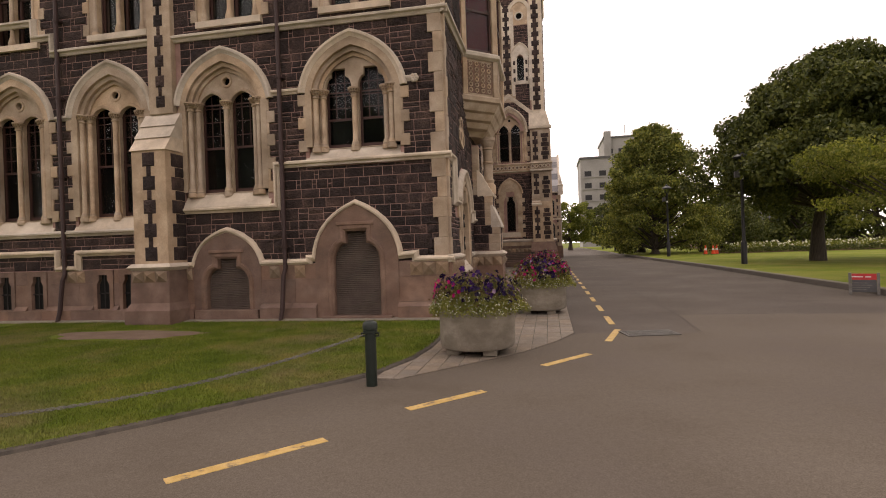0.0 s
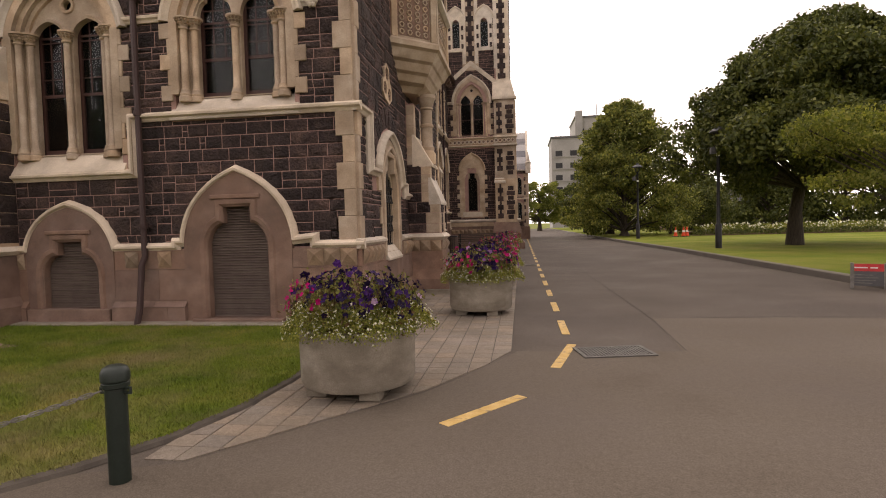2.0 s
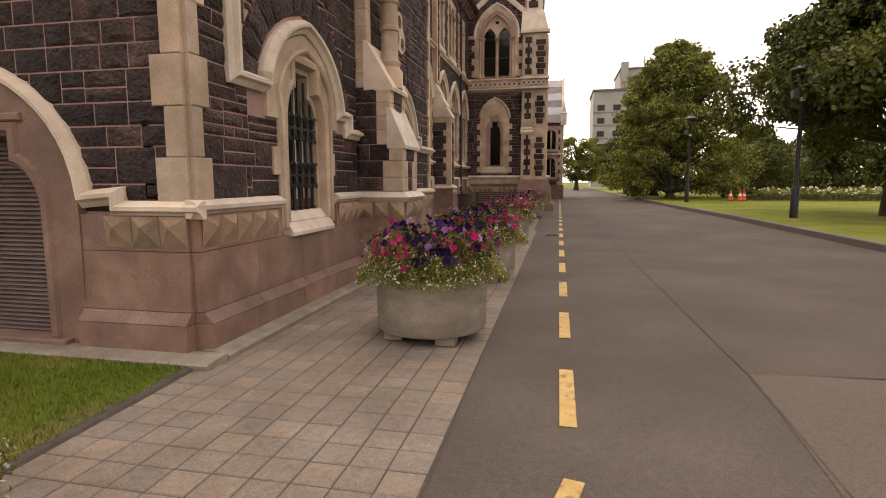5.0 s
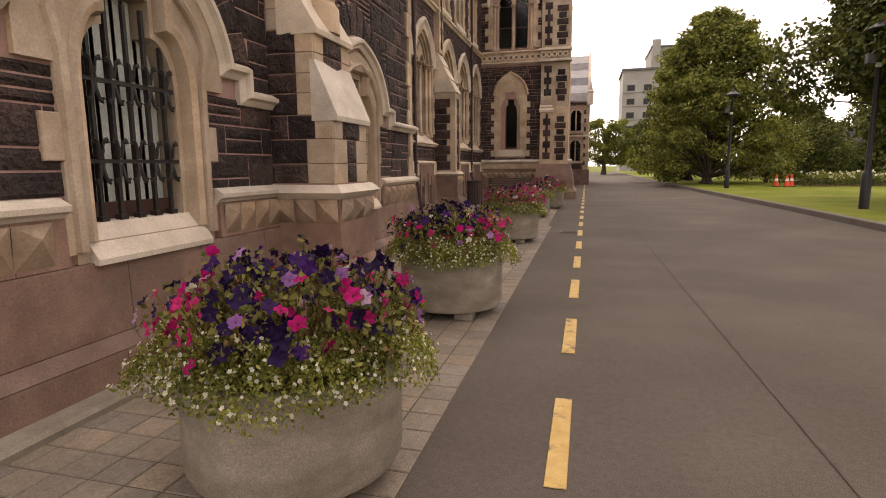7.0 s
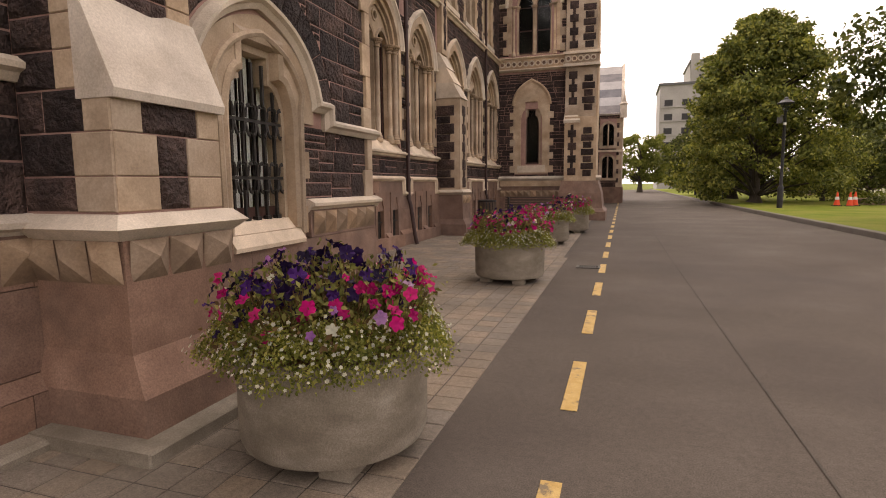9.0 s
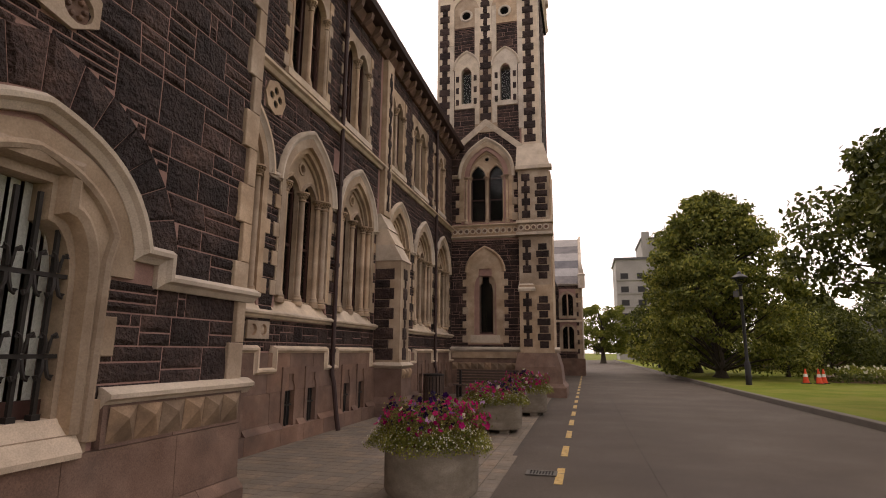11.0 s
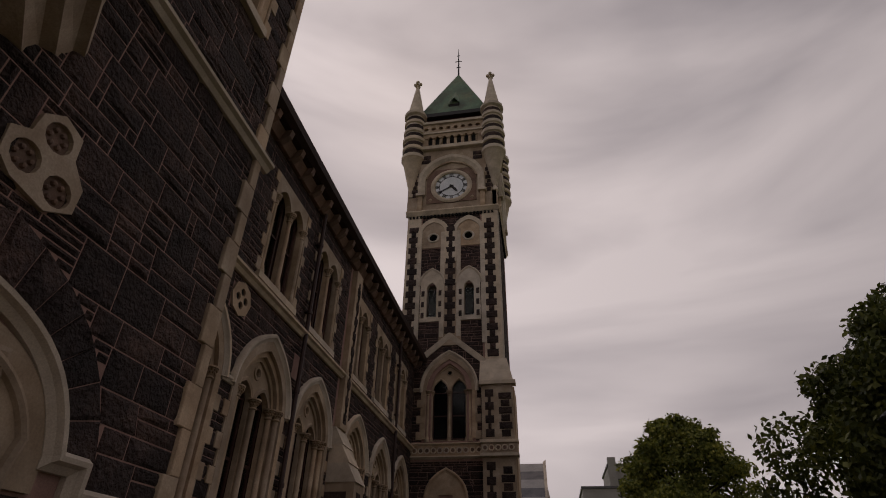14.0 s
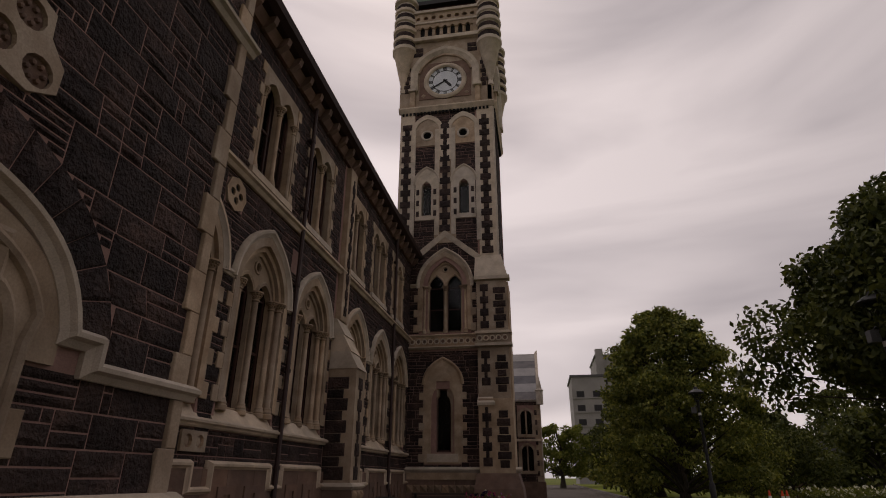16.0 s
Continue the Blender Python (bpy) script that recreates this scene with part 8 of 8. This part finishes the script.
def cone(x, y):
    c = thing("traffic_cone", "orange plastic traffic cone with white band", "traffic cone", pose(x, y, 0.16), group="traffic cones")
    def up(m):
        return Mesh().add([(u, -w, v) for u, v, w in m.v], m.f)
    part("base", Mesh().box(-0.2, 0.2, -0.2, 0.2, 0, 0.04), M_BLACK, c)
    part("body", up(Mesh().lathe(0, 0.04, 0, [(0.16, 0), (0.1, 0.3), (0.035, 0.7), (0.03, 0.72)], 14)), M_ORANGE, c, smooth=True)
    part("band", up(Mesh().lathe(0, 0.34, 0, [(0.103, 0), (0.078, 0.16)], 14)), M_WHITE, c, "white reflective band")


for x, y in ((12.6, 47.6), (13.1, 47.3), (13.5, 47.8)):
    cone(x, y)

SIGN_W = 0.24
sg = thing("notice_board", "red and grey notice board on a low frame beside the kerb", "sign", pose(7.62, 14.95, 0.005, 0, 0, -28))
part("panel", Mesh().box(-SIGN_W, SIGN_W, -0.03, 0.0, 0.07, 0.52), M_SIGNGREY, sg)
part("header", Mesh().box(-SIGN_W, SIGN_W, -0.036, -0.031, 0.37, 0.52), M_SIGNRED, sg, "red header strip")
part("writing", Mesh().box(-0.24, -0.02, -0.041, -0.037, 0.43, 0.455).box(0.02, 0.14, -0.041, -0.037, 0.43, 0.455), M_WHITE, sg, "line of white lettering")
for i in range(4):
    part("writing", Mesh().box(-0.24, 0.06 + 0.05 * (i % 3), -0.036, -0.031, 0.12 + i * 0.055, 0.135 + i * 0.055), M_STEEL, sg)
for u in (-SIGN_W - 0.035, SIGN_W + 0.035):
    part("leg", Mesh().box(u - 0.03, u + 0.03, -0.05, 0.02, 0, 0.54), M_STEEL, sg)

# bench, bins by the tower
bn = thing("bench", "dark slatted timber bench against the tower", "bench", pose(-1.95, 34.6, 0.02))
for i in range(5):
    part("back_slat", Mesh().box(-1.15, 1.15, 0.22 + i * 0.03, 0.25 + i * 0.03, 0.5 + i * 0.1, 0.57 + i * 0.1), M_WOOD, bn)
for i in range(5):
    part("seat_slat", Mesh().box(-1.15, 1.15, -0.32 + i * 0.1, -0.24 + i * 0.1, 0.42, 0.455), M_WOOD, bn)
for u in (-1.0, 1.0):
    part("leg", Mesh().box(u - 0.04, u + 0.04, -0.3, -0.22, 0, 0.42).box(u - 0.04, u + 0.04, 0.2, 0.28, 0, 0.95).box(u - 0.04, u + 0.04, -0.3, 0.25, 0.36, 0.42), M_DARKIRON, bn)
for x, y in ((-3.0, 31.3),):
    bi = thing("litter_bin", "round dark slatted litter bin", "bin", pose(x, y, 0.02))
    for i in range(18):
        a = i * 2 * math.pi / 18
        part("slat", Mesh().box(-0.035, 0.035, -0.015, 0.015, 0.05, 0.88), M_WOOD, bi, at=Matrix.Rotation(a, 4, "Z") @ Matrix.Translation((0, 0.3, 0)))
    m = Mesh().lathe(0, 0, 0, [(0.27, 0.03), (0.27, 0.86), (0.32, 0.88), (0.33, 0.93), (0.2, 0.95)], 18)
    part("drum", Mesh().add([(u, -w, v) for u, v, w in m.v], m.f), M_BLACK, bi)


# ---- far buildings ----


def office_block(x0, x1, y0, y1, h, label, floors, z_first=3.0):
    b = thing("office_building", label, "building", pose(0, 0, 0))
    part("wall", Mesh().box(x0, x1, y0, y1, 0, h), M_TOWERBLOCK, b)
    part("roof", Mesh().box(x0 - 0.3, x1 + 0.3, y0 - 0.3, y1 + 0.3, h, h + 0.5), M_SIGNGREY, b)
    fh = (h - z_first - 1.5) / floors
    for f in range(floors):
        z = z_first + f * fh
        n = max(2, int((x1 - x0) / 2.6))
        for i in range(n):
            u = x0 + (x1 - x0) * (i + 0.5) / n
            wi = part("window", Mesh().box(u - 0.9, u + 0.9, y0 - 0.06, y0 + 0.04, z, z + fh * 0.45), M_SIGNGREY, b)
            part("pane", Mesh().box(u - 0.8, u + 0.8, y0 - 0.09, y0 - 0.065, z + 0.1, z + fh * 0.45 - 0.1), M_BLACK, wi)
        part("ledge", Mesh().box(x0, x1, y0 - 0.25, y0, z - 0.35, z - 0.1), M_TOWERBLOCK, b)
    return b


office_block(9.0, 16.5, 150, 165, 23.5, "pale grey office block with rows of dark windows", 6)
ob = office_block(17.4, 27.5, 172, 190, 32.6, "taller pale grey office block behind", 9)
part("stair_tower", Mesh().box(17.4, 19.4, 171, 173, 0, 34.6), M_TOWERBLOCK, ob)
part("mast", Mesh().tube([(24, 175, 33), (24, 175, 37)], 0.12, 5), M_STEEL, ob)
hs = thing("pavilion", "low house with a grey hipped roof behind trees", "house", pose(24, 78, 0.16))
part("wall", Mesh().box(-5, 5, -3, 3, 0, 3.4), M_PLINTH, hs)
part("roof", Mesh().add([(-6, -4, 3.4), (6, -4, 3.4), (6, 4, 3.4), (-6, 4, 3.4), (-2.5, 0, 5.6), (2.5, 0, 5.6)], [(0, 1, 5, 4), (1, 2, 5), (2, 3, 4, 5), (3, 0, 4)]), M_SLATE, hs)
for u in (-3.3, 0, 3.3):
    part("window", Mesh().box(u - 0.7, u + 0.7, -3.05, -2.98, 1.0, 2.4), M_BLACK, hs)

# lawn blades near the path


def grass(name, poly, n, seed, z):
    rng = np.random.default_rng(seed)
    us, vs = [p[0] for p in poly], [p[1] for p in poly]
    x, y = rng.uniform(min(us), max(us), n), rng.uniform(min(vs), max(vs), n)
    inside = np.zeros(n, bool)
    for i in range(len(poly)):
        (x0, y0), (x1, y1) = poly[i], poly[(i + 1) % len(poly)]
        if y0 != y1:
            c = ((y0 > y) != (y1 > y)) & (x < (x1 - x0) * (y - y0) / (y1 - y0) + x0)
            inside ^= c
    bare = ((x + 7.9) / 1.55) ** 2 + ((y - 9.0) / 0.66) ** 2 < 1
    keep = inside & ~bare
    x, y = x[keep], y[keep]
    n = len(x)
    a = rng.uniform(0, 2 * math.pi, n)
    h = rng.uniform(0.018, 0.045, n)
    w = 0.004
    lean = rng.normal(size=(n, 2)) * 0.014
    v = np.stack([np.stack([x - w * np.cos(a), y - w * np.sin(a), np.full(n, z)], 1), np.stack([x + w * np.cos(a), y + w * np.sin(a), np.full(n, z)], 1), np.stack([x + lean[:, 0], y + lean[:, 1], z + h], 1)], 1).reshape(-1, 3)
    me = bpy.data.meshes.new(name)
    me.vertices.add(len(v))
    me.vertices.foreach_set("co", v.astype(np.float32).ravel())
    me.loops.add(n * 3)
    me.loops.foreach_set("vertex_index", np.arange(n * 3, dtype=np.int32))
    me.polygons.add(n)
    me.polygons.foreach_set("loop_start", np.arange(0, n * 3, 3, dtype=np.int32))
    me.update(calc_edges=True)
    me.materials.append(M_GRASS)
    tagged(new(name, me), "short mown grass blades on the lawn", "grass", kind="stuff")


grass("grass", LAWN_EDGE[2:] + [(-1.9, 10.9), (-12, 10.9), (-12, 2.6)], 260000, 77, 0.034)
